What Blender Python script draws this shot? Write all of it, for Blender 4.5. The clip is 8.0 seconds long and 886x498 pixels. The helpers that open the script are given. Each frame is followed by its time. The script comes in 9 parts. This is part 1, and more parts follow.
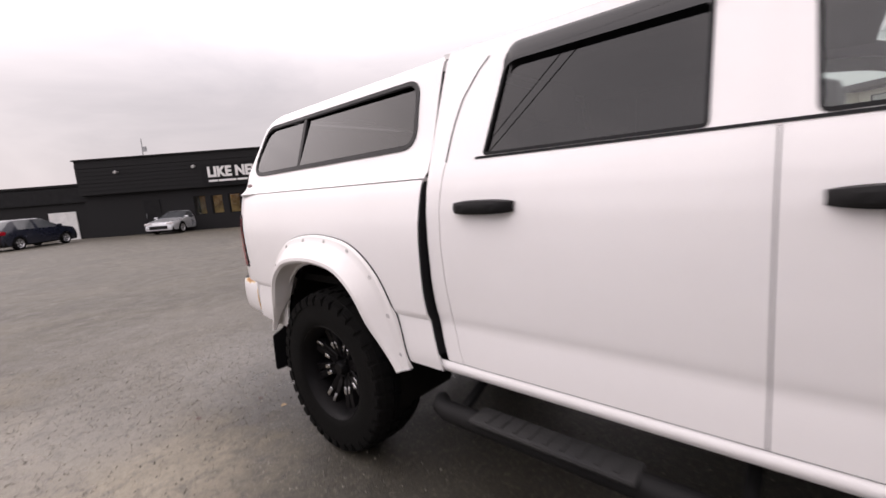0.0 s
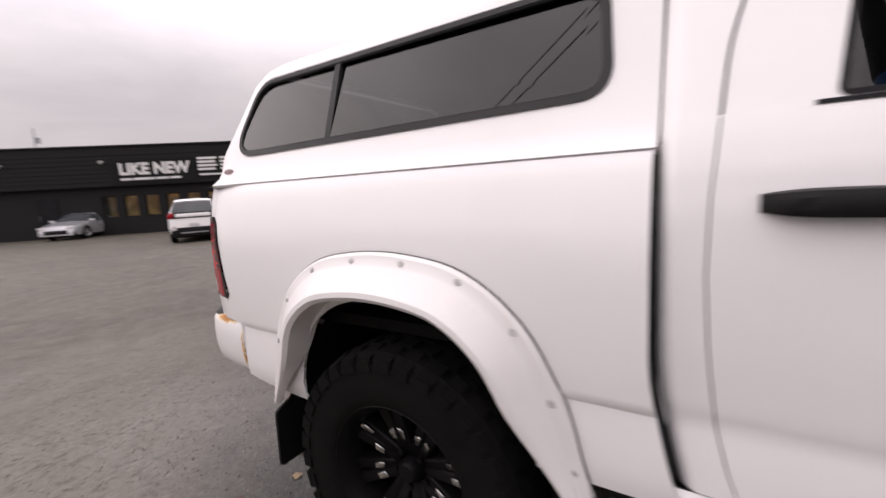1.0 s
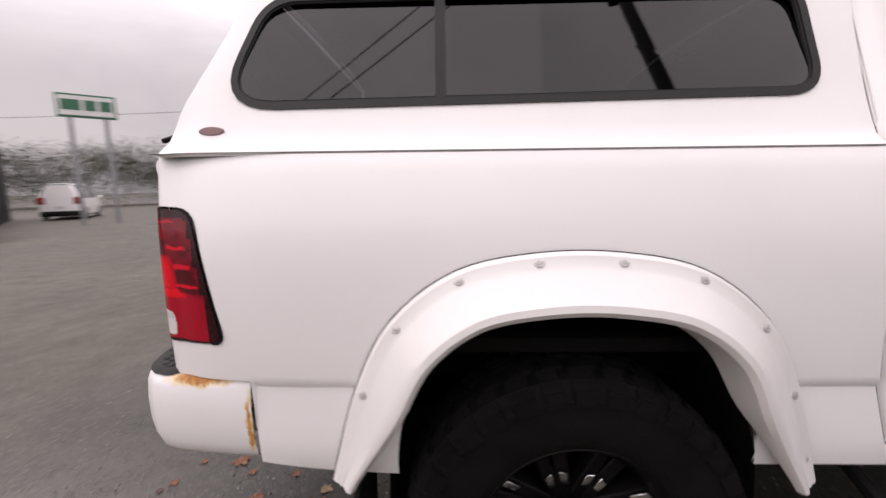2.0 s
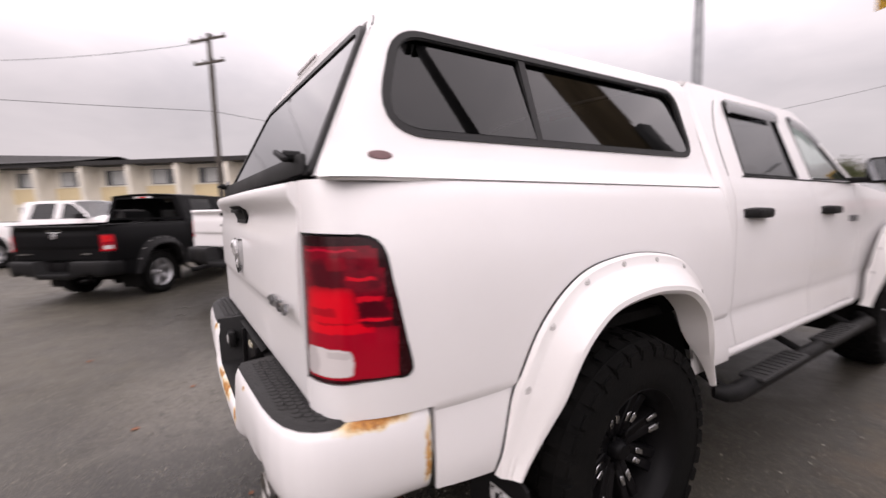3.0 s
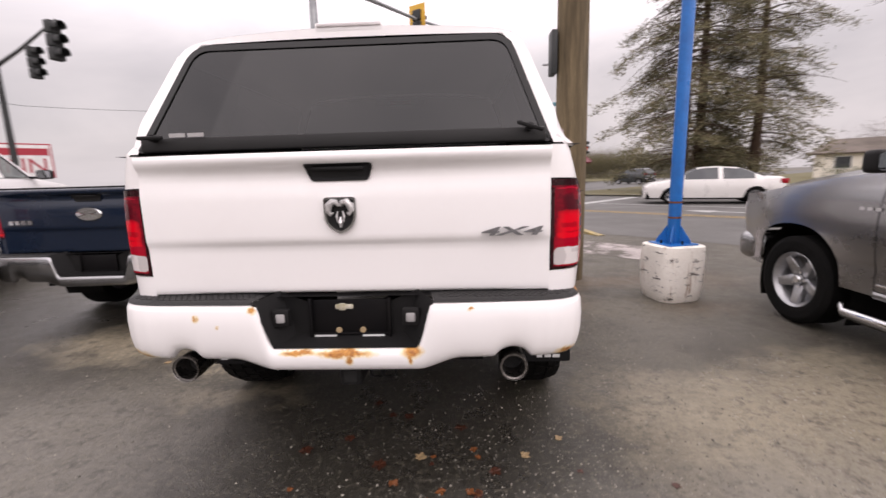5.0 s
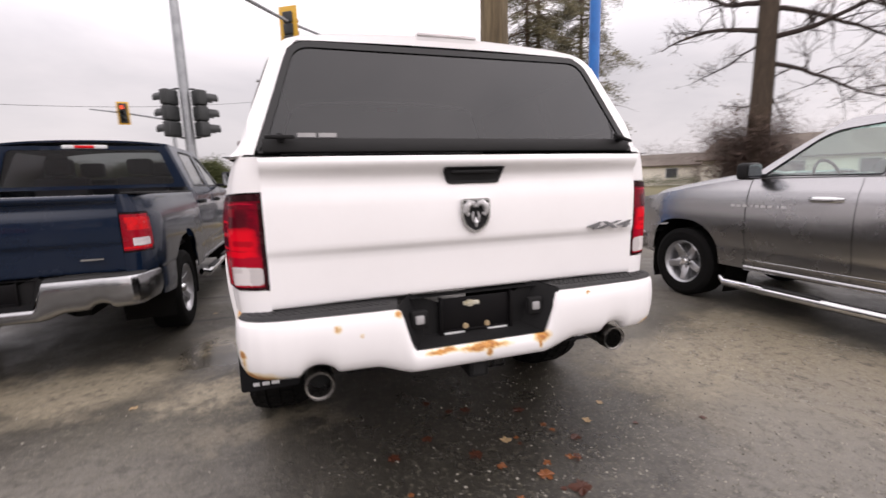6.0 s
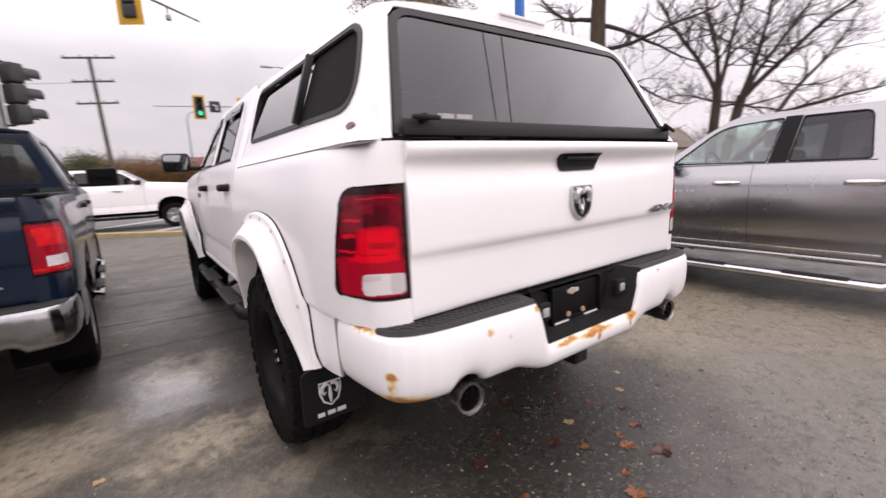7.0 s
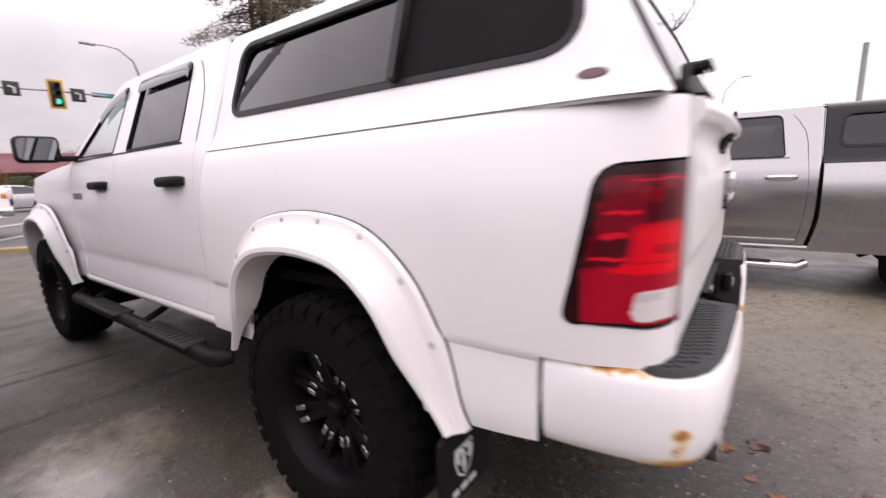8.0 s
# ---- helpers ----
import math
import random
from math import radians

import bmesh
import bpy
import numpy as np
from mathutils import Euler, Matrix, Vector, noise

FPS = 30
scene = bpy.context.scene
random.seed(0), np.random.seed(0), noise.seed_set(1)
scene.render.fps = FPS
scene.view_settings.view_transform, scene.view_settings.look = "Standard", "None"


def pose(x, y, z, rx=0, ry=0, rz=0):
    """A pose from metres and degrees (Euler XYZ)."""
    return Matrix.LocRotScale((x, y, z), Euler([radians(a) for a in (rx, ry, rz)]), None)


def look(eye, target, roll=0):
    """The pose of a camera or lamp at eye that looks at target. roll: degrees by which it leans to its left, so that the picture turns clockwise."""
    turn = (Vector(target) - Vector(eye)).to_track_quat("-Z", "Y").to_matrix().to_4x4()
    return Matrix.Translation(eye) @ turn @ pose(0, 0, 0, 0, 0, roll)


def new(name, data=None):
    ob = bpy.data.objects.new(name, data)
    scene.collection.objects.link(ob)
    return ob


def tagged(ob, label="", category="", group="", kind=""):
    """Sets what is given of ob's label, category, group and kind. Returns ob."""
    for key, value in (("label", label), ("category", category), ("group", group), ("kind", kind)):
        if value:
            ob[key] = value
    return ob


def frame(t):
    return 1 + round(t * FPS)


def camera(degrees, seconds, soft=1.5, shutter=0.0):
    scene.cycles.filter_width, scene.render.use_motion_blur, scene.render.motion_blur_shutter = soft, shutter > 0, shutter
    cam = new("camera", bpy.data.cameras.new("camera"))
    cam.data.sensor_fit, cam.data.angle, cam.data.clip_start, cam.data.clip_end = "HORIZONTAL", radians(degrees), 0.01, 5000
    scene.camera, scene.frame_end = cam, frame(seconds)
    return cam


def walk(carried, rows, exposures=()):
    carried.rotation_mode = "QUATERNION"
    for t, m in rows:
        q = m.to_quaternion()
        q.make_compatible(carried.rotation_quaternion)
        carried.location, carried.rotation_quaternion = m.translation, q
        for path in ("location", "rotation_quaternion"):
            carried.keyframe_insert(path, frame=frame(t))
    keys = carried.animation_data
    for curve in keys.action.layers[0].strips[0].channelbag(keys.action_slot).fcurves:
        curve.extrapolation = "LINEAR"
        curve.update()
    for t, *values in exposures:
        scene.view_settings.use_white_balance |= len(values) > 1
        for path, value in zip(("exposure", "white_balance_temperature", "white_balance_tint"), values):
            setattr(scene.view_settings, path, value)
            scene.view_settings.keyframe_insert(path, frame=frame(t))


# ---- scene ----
cam = camera(93.0, 8.0, shutter=0.5)
PATH = [
    (0, (2.235, 3.098, 1.415), (0.754, 1.785, 1.132), -4.4),
    (0.5, (2.08, 2.582, 1.425), (0.541, 1.328, 1.178), -4.6),
    (1, (1.977, 1.972, 1.4), (0.312, 0.9, 1.123), -3.4),
    (1.5, (2.001, 1.343, 1.364), (0.119, 0.735, 1.068), -1.5),
    (1.7, (2.007, 1.126, 1.376), (0.067, 0.737, 1.08), -1.2),
    (2.8, (1.968, -0.061, 1.383), (0.187, 0.821, 1.161), -1.2),
    (3, (1.871, -0.271, 1.399), (0.204, 0.816, 1.203), -1.3),
    (3.5, (1.665, -0.782, 1.36), (0.45, 0.789, 1.128), -1.4),
    (4, (1.314, -1.098, 1.35), (0.565, 0.739, 1.095), -1.4),
    (4.5, (0.913, -1.495, 1.373), (0.494, 0.435, 1.058), -2.0),
    (4.7, (0.747, -1.579, 1.37), (0.457, 0.371, 1.034), -1.9),
    (5.8, (-0.413, -1.723, 1.343), (0.039, 0.197, 1.015), -1.4),
    (6, (-0.646, -1.659, 1.362), (-0.063, 0.229, 1.05), -1.7),
    (6.5, (-1.12, -1.467, 1.378), (-0.225, 0.292, 1.056), -2.1),
    (7, (-1.482, -1.118, 1.371), (-0.339, 0.484, 1.014), -2.7),
    (7.5, (-1.78, -0.668, 1.369), (-0.361, 0.693, 1.002), -2.2),
    (8, (-1.873, -0.116, 1.341), (-0.293, 1.053, 0.97), -2.4),
]
walk(cam, [(t, look(e, g, r)) for t, e, g, r in PATH],
     [(0.0, -0.06, 6650, 18), (0.5, -0.14, 6650, 18), (1.7, -0.24, 6650, 18), (3.0, -0.08, 6650, 19), (4.0, -0.02, 6680, 19), (4.5, 0.0, 6750, 19), (6.0, 0.13, 6580, 16), (8.0, 0.16, 6550, 21)])
SKY_LOW, SKY_HIGH = 0.80, 2.15
GREY_AT = (4.28, -2.38, 0, 0, 0, 0)
BLUE_AT = (-2.81, 1.95, 0, 0, 0, 2.2)
BIGWHITE_AT = (-5.10, 0.48, 0, 0, 0, 29.5)
BLACK_AT = (-6.88, -1.74, 0, 0, 0, 50)

# ---- world, sun and exposure ----
world = bpy.data.worlds.new("overcast_sky")
scene.world = world
world.use_nodes = True
wn, wl = world.node_tree.nodes, world.node_tree.links
wn.clear()
sky = wn.new("ShaderNodeTexSky")
sky.sky_type, sky.sun_disc = "NISHITA", False
sky.sun_elevation, sky.sun_rotation = radians(32), radians(150)
sky.air_density, sky.dust_density = 1.4, 3.0
geo = wn.new("ShaderNodeTexCoord")
sep = wn.new("ShaderNodeSeparateXYZ")
wl.new(geo.outputs["Generated"], sep.inputs[0])
# an overcast sky is about three times as bright overhead as at the horizon
ramp = wn.new("ShaderNodeMapRange")
ramp.interpolation_type = "SMOOTHSTEP"
ramp.inputs["From Min"].default_value, ramp.inputs["From Max"].default_value = 0.18, 0.50
ramp.inputs["To Min"].default_value, ramp.inputs["To Max"].default_value = SKY_LOW, SKY_HIGH
wl.new(sep.outputs["Z"], ramp.inputs["Value"])
flat = wn.new("ShaderNodeMapping")
flat.inputs["Scale"].default_value = (1.0, 1.0, 2.6)
wl.new(geo.outputs["Generated"], flat.inputs["Vector"])
cloud = wn.new("ShaderNodeTexNoise")
cloud.inputs["Scale"].default_value, cloud.inputs["Detail"].default_value = 2.3, 7.0
cloud.inputs["Roughness"].default_value, cloud.inputs["Distortion"].default_value = 0.55, 0.4
wl.new(flat.outputs[0], cloud.inputs["Vector"])
cramp = wn.new("ShaderNodeValToRGB")
cramp.color_ramp.elements[0].position, cramp.color_ramp.elements[0].color = 0.34, (0.80, 0.78, 0.805, 1)
cramp.color_ramp.elements[1].position, cramp.color_ramp.elements[1].color = 0.62, (1.0, 0.96, 0.975, 1)
wl.new(cloud.outputs["Fac"], cramp.inputs[0])
glow = wn.new("ShaderNodeVectorMath")
glow.operation = "DOT_PRODUCT"
wl.new(geo.outputs["Generated"], glow.inputs[0])
glow.inputs[1].default_value = Vector((0.80, -0.50, 0.32)).normalized()
gpos = wn.new("ShaderNodeMath")
gpos.operation = "MAXIMUM"
gpos.inputs[1].default_value = 0.0
wl.new(glow.outputs["Value"], gpos.inputs[0])
gpow = wn.new("ShaderNodeMath")
gpow.operation = "POWER"
gpow.inputs[1].default_value = 2.2
wl.new(gpos.outputs[0], gpow.inputs[0])
gsum = wn.new("ShaderNodeMath")
gsum.operation = "MULTIPLY_ADD"
gsum.inputs[1].default_value = 0.62
wl.new(gpow.outputs[0], gsum.inputs[0])
wl.new(ramp.outputs[0], gsum.inputs[2])
mulc = wn.new("ShaderNodeVectorMath")
mulc.operation = "SCALE"
wl.new(cramp.outputs[0], mulc.inputs[0])
wl.new(gsum.outputs[0], mulc.inputs["Scale"])
skys = wn.new("ShaderNodeVectorMath")
skys.operation = "SCALE"
skys.inputs["Scale"].default_value = 0.08
wl.new(sky.outputs[0], skys.inputs[0])
mixw = wn.new("ShaderNodeMix")
mixw.data_type = "RGBA"
mixw.inputs["Factor"].default_value = 0.9
wl.new(skys.outputs[0], mixw.inputs["A"])
wl.new(mulc.outputs[0], mixw.inputs["B"])
bg = wn.new("ShaderNodeBackground")
bg.inputs["Strength"].default_value = 1.0
wl.new(mixw.outputs["Result"], bg.inputs["Color"])
wout = wn.new("ShaderNodeOutputWorld")
wl.new(bg.outputs[0], wout.inputs[0])

sun = new("sun", bpy.data.lights.new("sun", "SUN"))
sun.data.energy, sun.data.angle, sun.data.color = 0.75, radians(120), (1.0, 0.97, 0.95)
sun.matrix_world = look((0, 0, 20), (-13, 23, 4))

# ---- materials ----


def shader(name):
    m = bpy.data.materials.new(name)
    m.use_nodes = True
    nt = m.node_tree
    return m, nt, nt.nodes["Principled BSDF"]


def noise_node(nt, scale, detail=4.0, rough=0.6, coords="Object", stretch=None):
    tc = nt.nodes.new("ShaderNodeTexCoord")
    n = nt.nodes.new("ShaderNodeTexNoise")
    n.inputs["Scale"].default_value, n.inputs["Detail"].default_value, n.inputs["Roughness"].default_value = scale, detail, rough
    if stretch:
        mp = nt.nodes.new("ShaderNodeMapping")
        mp.inputs["Scale"].default_value = stretch
        nt.links.new(tc.outputs[coords], mp.inputs[0])
        nt.links.new(mp.outputs[0], n.inputs["Vector"])
    else:
        nt.links.new(tc.outputs[coords], n.inputs["Vector"])
    return n


def mix_color(nt, fac, a, b):
    m = nt.nodes.new("ShaderNodeMix")
    m.data_type = "RGBA"
    for slot, v in (("Factor", fac), ("A", a), ("B", b)):
        if isinstance(v, (int, float)):
            m.inputs[slot].default_value = v
        elif isinstance(v, tuple):
            m.inputs[slot].default_value = (*v[:3], 1)
        else:
            nt.links.new(v, m.inputs[slot])
    return m.outputs["Result"]


def map_range(nt, value, a, b, c=0.0, d=1.0):
    m = nt.nodes.new("ShaderNodeMapRange")
    for i, v in enumerate((a, b, c, d)):
        m.inputs[i + 1].default_value = v
    nt.links.new(value, m.inputs[0])
    return m.outputs[0]


def surf(name, col, col2=None, rough=0.5, metal=0.0, scale=3.0, fine=60.0, bump=0.0, coat=0.0, spec=0.5, stretch=None, lo=0.35, hi=0.7, rvar=0.1):
    """A surface with two scales of variation: col to col2 by a broad noise, fine grain in colour, gloss and relief."""
    m, nt, p = shader(name)
    col2 = col2 or tuple(c * 0.82 for c in col)
    big = noise_node(nt, scale, 5.0, 0.6, stretch=stretch)
    small = noise_node(nt, fine, 3.0, 0.7, stretch=stretch)
    c = mix_color(nt, map_range(nt, big.outputs["Fac"], lo, hi), col, col2)
    dark = mix_color(nt, map_range(nt, small.outputs["Fac"], 0.3, 0.75, 0.0, 0.35), c, tuple(v * 0.6 for v in col2))
    nt.links.new(dark, p.inputs["Base Color"])
    nt.links.new(map_range(nt, big.outputs["Fac"], 0.3, 0.7, max(rough - rvar, 0.02), min(rough + rvar, 1.0)), p.inputs["Roughness"])
    p.inputs["Metallic"].default_value = metal
    p.inputs["Specular IOR Level"].default_value = spec
    p.inputs["Coat Weight"].default_value = coat
    p.inputs["Coat Roughness"].default_value = 0.06
    if bump:
        b = nt.nodes.new("ShaderNodeBump")
        b.inputs["Strength"].default_value, b.inputs["Distance"].default_value = bump, 0.01
        nt.links.new(small.outputs["Fac"], b.inputs["Height"])
        nt.links.new(b.outputs[0], p.inputs["Normal"])
    return m


def paint(name, col, rough=0.32, coat=0.6, metal=0.0, dirt=(0.35, 0.31, 0.26), amount=0.25, coat_rough=0.05, spec=0.5, uneven=1.0):
    """Car paint with clear coat, faint dust and road film low on the body."""
    m, nt, p = shader(name)
    big = noise_node(nt, 1.6, 6.0, 0.65)
    small = noise_node(nt, 45.0, 3.0, 0.7)
    c = mix_color(nt, map_range(nt, big.outputs["Fac"], 0.45, 0.8, 0.0, amount), col, dirt)
    c = mix_color(nt, map_range(nt, small.outputs["Fac"], 0.62, 0.8, 0.0, amount * 0.5), c, dirt)
    nt.links.new(c, p.inputs["Base Color"])
    nt.links.new(map_range(nt, big.outputs["Fac"], 0.3, 0.75, rough * (1 - 0.3 * uneven), rough * (1 + 0.4 * uneven)), p.inputs["Roughness"])
    p.inputs["Metallic"].default_value, p.inputs["Coat Weight"].default_value, p.inputs["Coat Roughness"].default_value = metal, coat, coat_rough
    p.inputs["Specular IOR Level"].default_value = spec
    return m


def glass(name, tint, gloss=1.0, rough=0.01, base=0.05):
    """Thin pane: a tinted view through it and a mirror that grows at grazing angles."""
    m = bpy.data.materials.new(name)
    m.use_nodes = True
    nt = m.node_tree
    nt.nodes.clear()
    tr = nt.nodes.new("ShaderNodeBsdfTransparent")
    tr.inputs[0].default_value = (*tint, 1)
    gl = nt.nodes.new("ShaderNodeBsdfGlossy")
    gl.inputs["Roughness"].default_value = rough
    gl.inputs["Color"].default_value = (gloss, gloss, gloss, 1)
    lw = nt.nodes.new("ShaderNodeLayerWeight")
    lw.inputs["Blend"].default_value = 0.5
    pw = nt.nodes.new("ShaderNodeMath")
    pw.operation = "POWER"
    pw.inputs[1].default_value = 3.8
    nt.links.new(lw.outputs["Facing"], pw.inputs[0])
    fr = nt.nodes.new("ShaderNodeMath")
    fr.operation = "MULTIPLY_ADD"
    fr.inputs[1].default_value, fr.inputs[2].default_value = 0.98 - base, base
    nt.links.new(pw.outputs[0], fr.inputs[0])
    mx = nt.nodes.new("ShaderNodeMixShader")
    out = nt.nodes.new("ShaderNodeOutputMaterial")
    nt.links.new(fr.outputs[0], mx.inputs[0])
    nt.links.new(tr.outputs[0], mx.inputs[1])
    nt.links.new(gl.outputs[0], mx.inputs[2])
    nt.links.new(mx.outputs[0], out.inputs[0])
    return m


def rust_paint(name, col, spots, spread=0.05):
    """White bumper paint that rust has eaten through at a few spots."""
    m, nt, p = shader(name)
    tc = nt.nodes.new("ShaderNodeTexCoord")
    n = noise_node(nt, 22.0, 6.0, 0.7)
    warp = nt.nodes.new("ShaderNodeVectorMath")
    warp.operation = "MULTIPLY_ADD"
    nt.links.new(n.outputs["Color"], warp.inputs[0])
    warp.inputs[1].default_value = (0.05, 0.05, 0.05)
    nt.links.new(tc.outputs["Object"], warp.inputs[2])
    total = None
    for (x, y, z), r, lengthen in spots:
        mp = nt.nodes.new("ShaderNodeMapping")
        mp.vector_type = "POINT"
        mp.inputs["Location"].default_value = (-(x + 0.025) / lengthen[0], -(y + 0.025) / lengthen[1], -(z + 0.025) / lengthen[2])
        mp.inputs["Scale"].default_value = tuple(1 / v for v in lengthen)
        nt.links.new(warp.outputs[0], mp.inputs[0])
        ln = nt.nodes.new("ShaderNodeVectorMath")
        ln.operation = "LENGTH"
        nt.links.new(mp.outputs[0], ln.inputs[0])
        v = map_range(nt, ln.outputs["Value"], r, r * 0.25)
        if total is None:
            total = v
        else:
            mx = nt.nodes.new("ShaderNodeMath")
            mx.operation = "MAXIMUM"
            nt.links.new(total, mx.inputs[0])
            nt.links.new(v, mx.inputs[1])
            total = mx.outputs[0]
    n2 = noise_node(nt, 60.0, 4.0, 0.7)
    rust = mix_color(nt, map_range(nt, n2.outputs["Fac"], 0.35, 0.65), (0.62, 0.30, 0.07), (0.30, 0.11, 0.03))
    halo = mix_color(nt, map_range(nt, total, 0.0, 0.45), col, (0.78, 0.62, 0.36))
    c = mix_color(nt, map_range(nt, total, 0.38, 0.75), halo, rust)
    nt.links.new(c, p.inputs["Base Color"])
    nt.links.new(map_range(nt, total, 0.1, 0.6, 0.3, 0.85), p.inputs["Roughness"])
    p.inputs["Coat Weight"].default_value = 0.2
    return m


WHITE = (0.86, 0.84, 0.835)
M_WHITE = paint("white_paint", WHITE, 0.46, 0.45, amount=0.06, coat_rough=0.10)
M_FLARE = paint("white_plastic_paint", (0.84, 0.815, 0.80), 0.42, 0.15, amount=0.16)
M_GREY = paint("grey_metallic_paint", (0.36, 0.357, 0.362), 0.27, 0.5, 1.0, amount=0.0, coat_rough=0.06, uneven=0.12)
M_DARKCAN = paint("charcoal_canopy_paint", (0.014, 0.014, 0.015), 0.35, 0.15, 0.0, amount=0.01, spec=0.25)
M_BLUE = paint("dark_blue_paint", (0.004, 0.011, 0.028), 0.24, 0.35, 0.1, amount=0.02, spec=0.3)
M_BLACKCAR = paint("black_paint", (0.005, 0.005, 0.0055), 0.42, 0.0, amount=0.004, spec=0.08)
M_SILVER = paint("silver_paint", (0.55, 0.56, 0.58), 0.3, 0.7, 0.5, amount=0.12)
M_RED = paint("red_paint", (0.36, 0.005, 0.022), 0.3, 0.35, 0.1, amount=0.02, spec=0.3)
M_NAVY = paint("navy_paint", (0.010, 0.012, 0.022), 0.3, 0.4, 0.1, amount=0.03, spec=0.3)
M_PLASTIC = surf("black_plastic", (0.009, 0.009, 0.0095), (0.015, 0.0145, 0.0145), 0.55, fine=180, bump=0.15, spec=0.15)
M_TREADPAD = surf("step_pad_plastic", (0.022, 0.022, 0.023), (0.034, 0.033, 0.032), 0.6, fine=150, bump=0.6, spec=0.35)
M_FRAME = surf("weathered_rubber_frame", (0.016, 0.0157, 0.016), (0.027, 0.0265, 0.0265), 0.55, fine=140, bump=0.1, spec=0.3)
M_RUBBER = surf("tyre_rubber", (0.004, 0.004, 0.004), (0.009, 0.0085, 0.008), 0.8, fine=110, scale=7, bump=0.35, spec=0.1)
M_SEAL = surf("rubber_seal", (0.007, 0.007, 0.008), spec=0.2, rough=0.6, fine=90)
M_RIM = surf("black_gloss_rim", (0.005, 0.005, 0.006), (0.009, 0.008, 0.008), 0.42, coat=0.0, spec=0.1)
M_MILLED = surf("milled_aluminium", (0.62, 0.62, 0.63), rough=0.25, metal=1.0)
M_ALLOY = surf("alloy_wheel", (0.5, 0.5, 0.51), rough=0.35, metal=0.85, scale=9)
M_CHROME = surf("chrome", (0.72, 0.72, 0.73), (0.6, 0.6, 0.6), 0.12, metal=1.0, rvar=0.05)
M_BUMPERCHROME = surf("dulled_chrome", (0.40, 0.40, 0.41), (0.30, 0.30, 0.30), 0.2, metal=1.0, rvar=0.08)
M_EXHAUST = surf("sooty_steel", (0.42, 0.40, 0.38), (0.2, 0.19, 0.18), 0.3, metal=1.0, scale=12)
# soot in the exhaust, shade painted into openings, and plain black parts
M_SOOTSHADE = surf("soot_and_shade_black", (0.01, 0.01, 0.01), rough=0.9)
M_LINER = surf("wheel_well_liner", (0.006, 0.006, 0.006), (0.010, 0.009, 0.008), 0.9, bump=0.3, spec=0.12)
M_SCREEN = surf("insect_screen", (0.012, 0.012, 0.012), (0.02, 0.02, 0.02), 0.9, fine=400, spec=0.1)
M_CABIN = surf("cabin_trim", (0.05, 0.05, 0.052), rough=0.8)
M_SEAT = surf("seat_fabric", (0.10, 0.10, 0.105), rough=0.9, fine=200, bump=0.3)
M_TINT = glass("dark_tinted_glass", (0.05, 0.05, 0.053), 0.75)
M_MIDTINT = glass("mid_tinted_glass", (0.22, 0.22, 0.225), 1.0, 0.25)
M_CANGLASS = glass("canopy_tinted_glass", (0.065, 0.065, 0.068), 0.88)
M_VISOR = glass("smoked_acrylic", (0.016, 0.016, 0.017), 0.9)
M_BLACKGLASS = glass("near_black_privacy_glass", (0.02, 0.02, 0.021), 0.5)
M_DUSKGLASS = glass("green_grey_tinted_glass", (0.20, 0.245, 0.225), 0.8)
M_CLEAR = glass("clear_glass", (0.84, 0.91, 0.88), 1.0)
M_GREYTINT = glass("grey_tinted_glass", (0.26, 0.26, 0.262), 1.0)
M_TEAL = glass("green_tinted_glass", (0.72, 0.96, 0.90), 1.0, 0.03, 0.12)
M_REDLENS = surf("red_lens", (0.36, 0.004, 0.016), (0.24, 0.003, 0.011), 0.25, scale=14, fine=70, spec=0.25)
M_REDLIT = surf("bright_red_reflector", (0.80, 0.010, 0.014), (0.48, 0.005, 0.010), 0.25, scale=22, fine=90, spec=0.25)


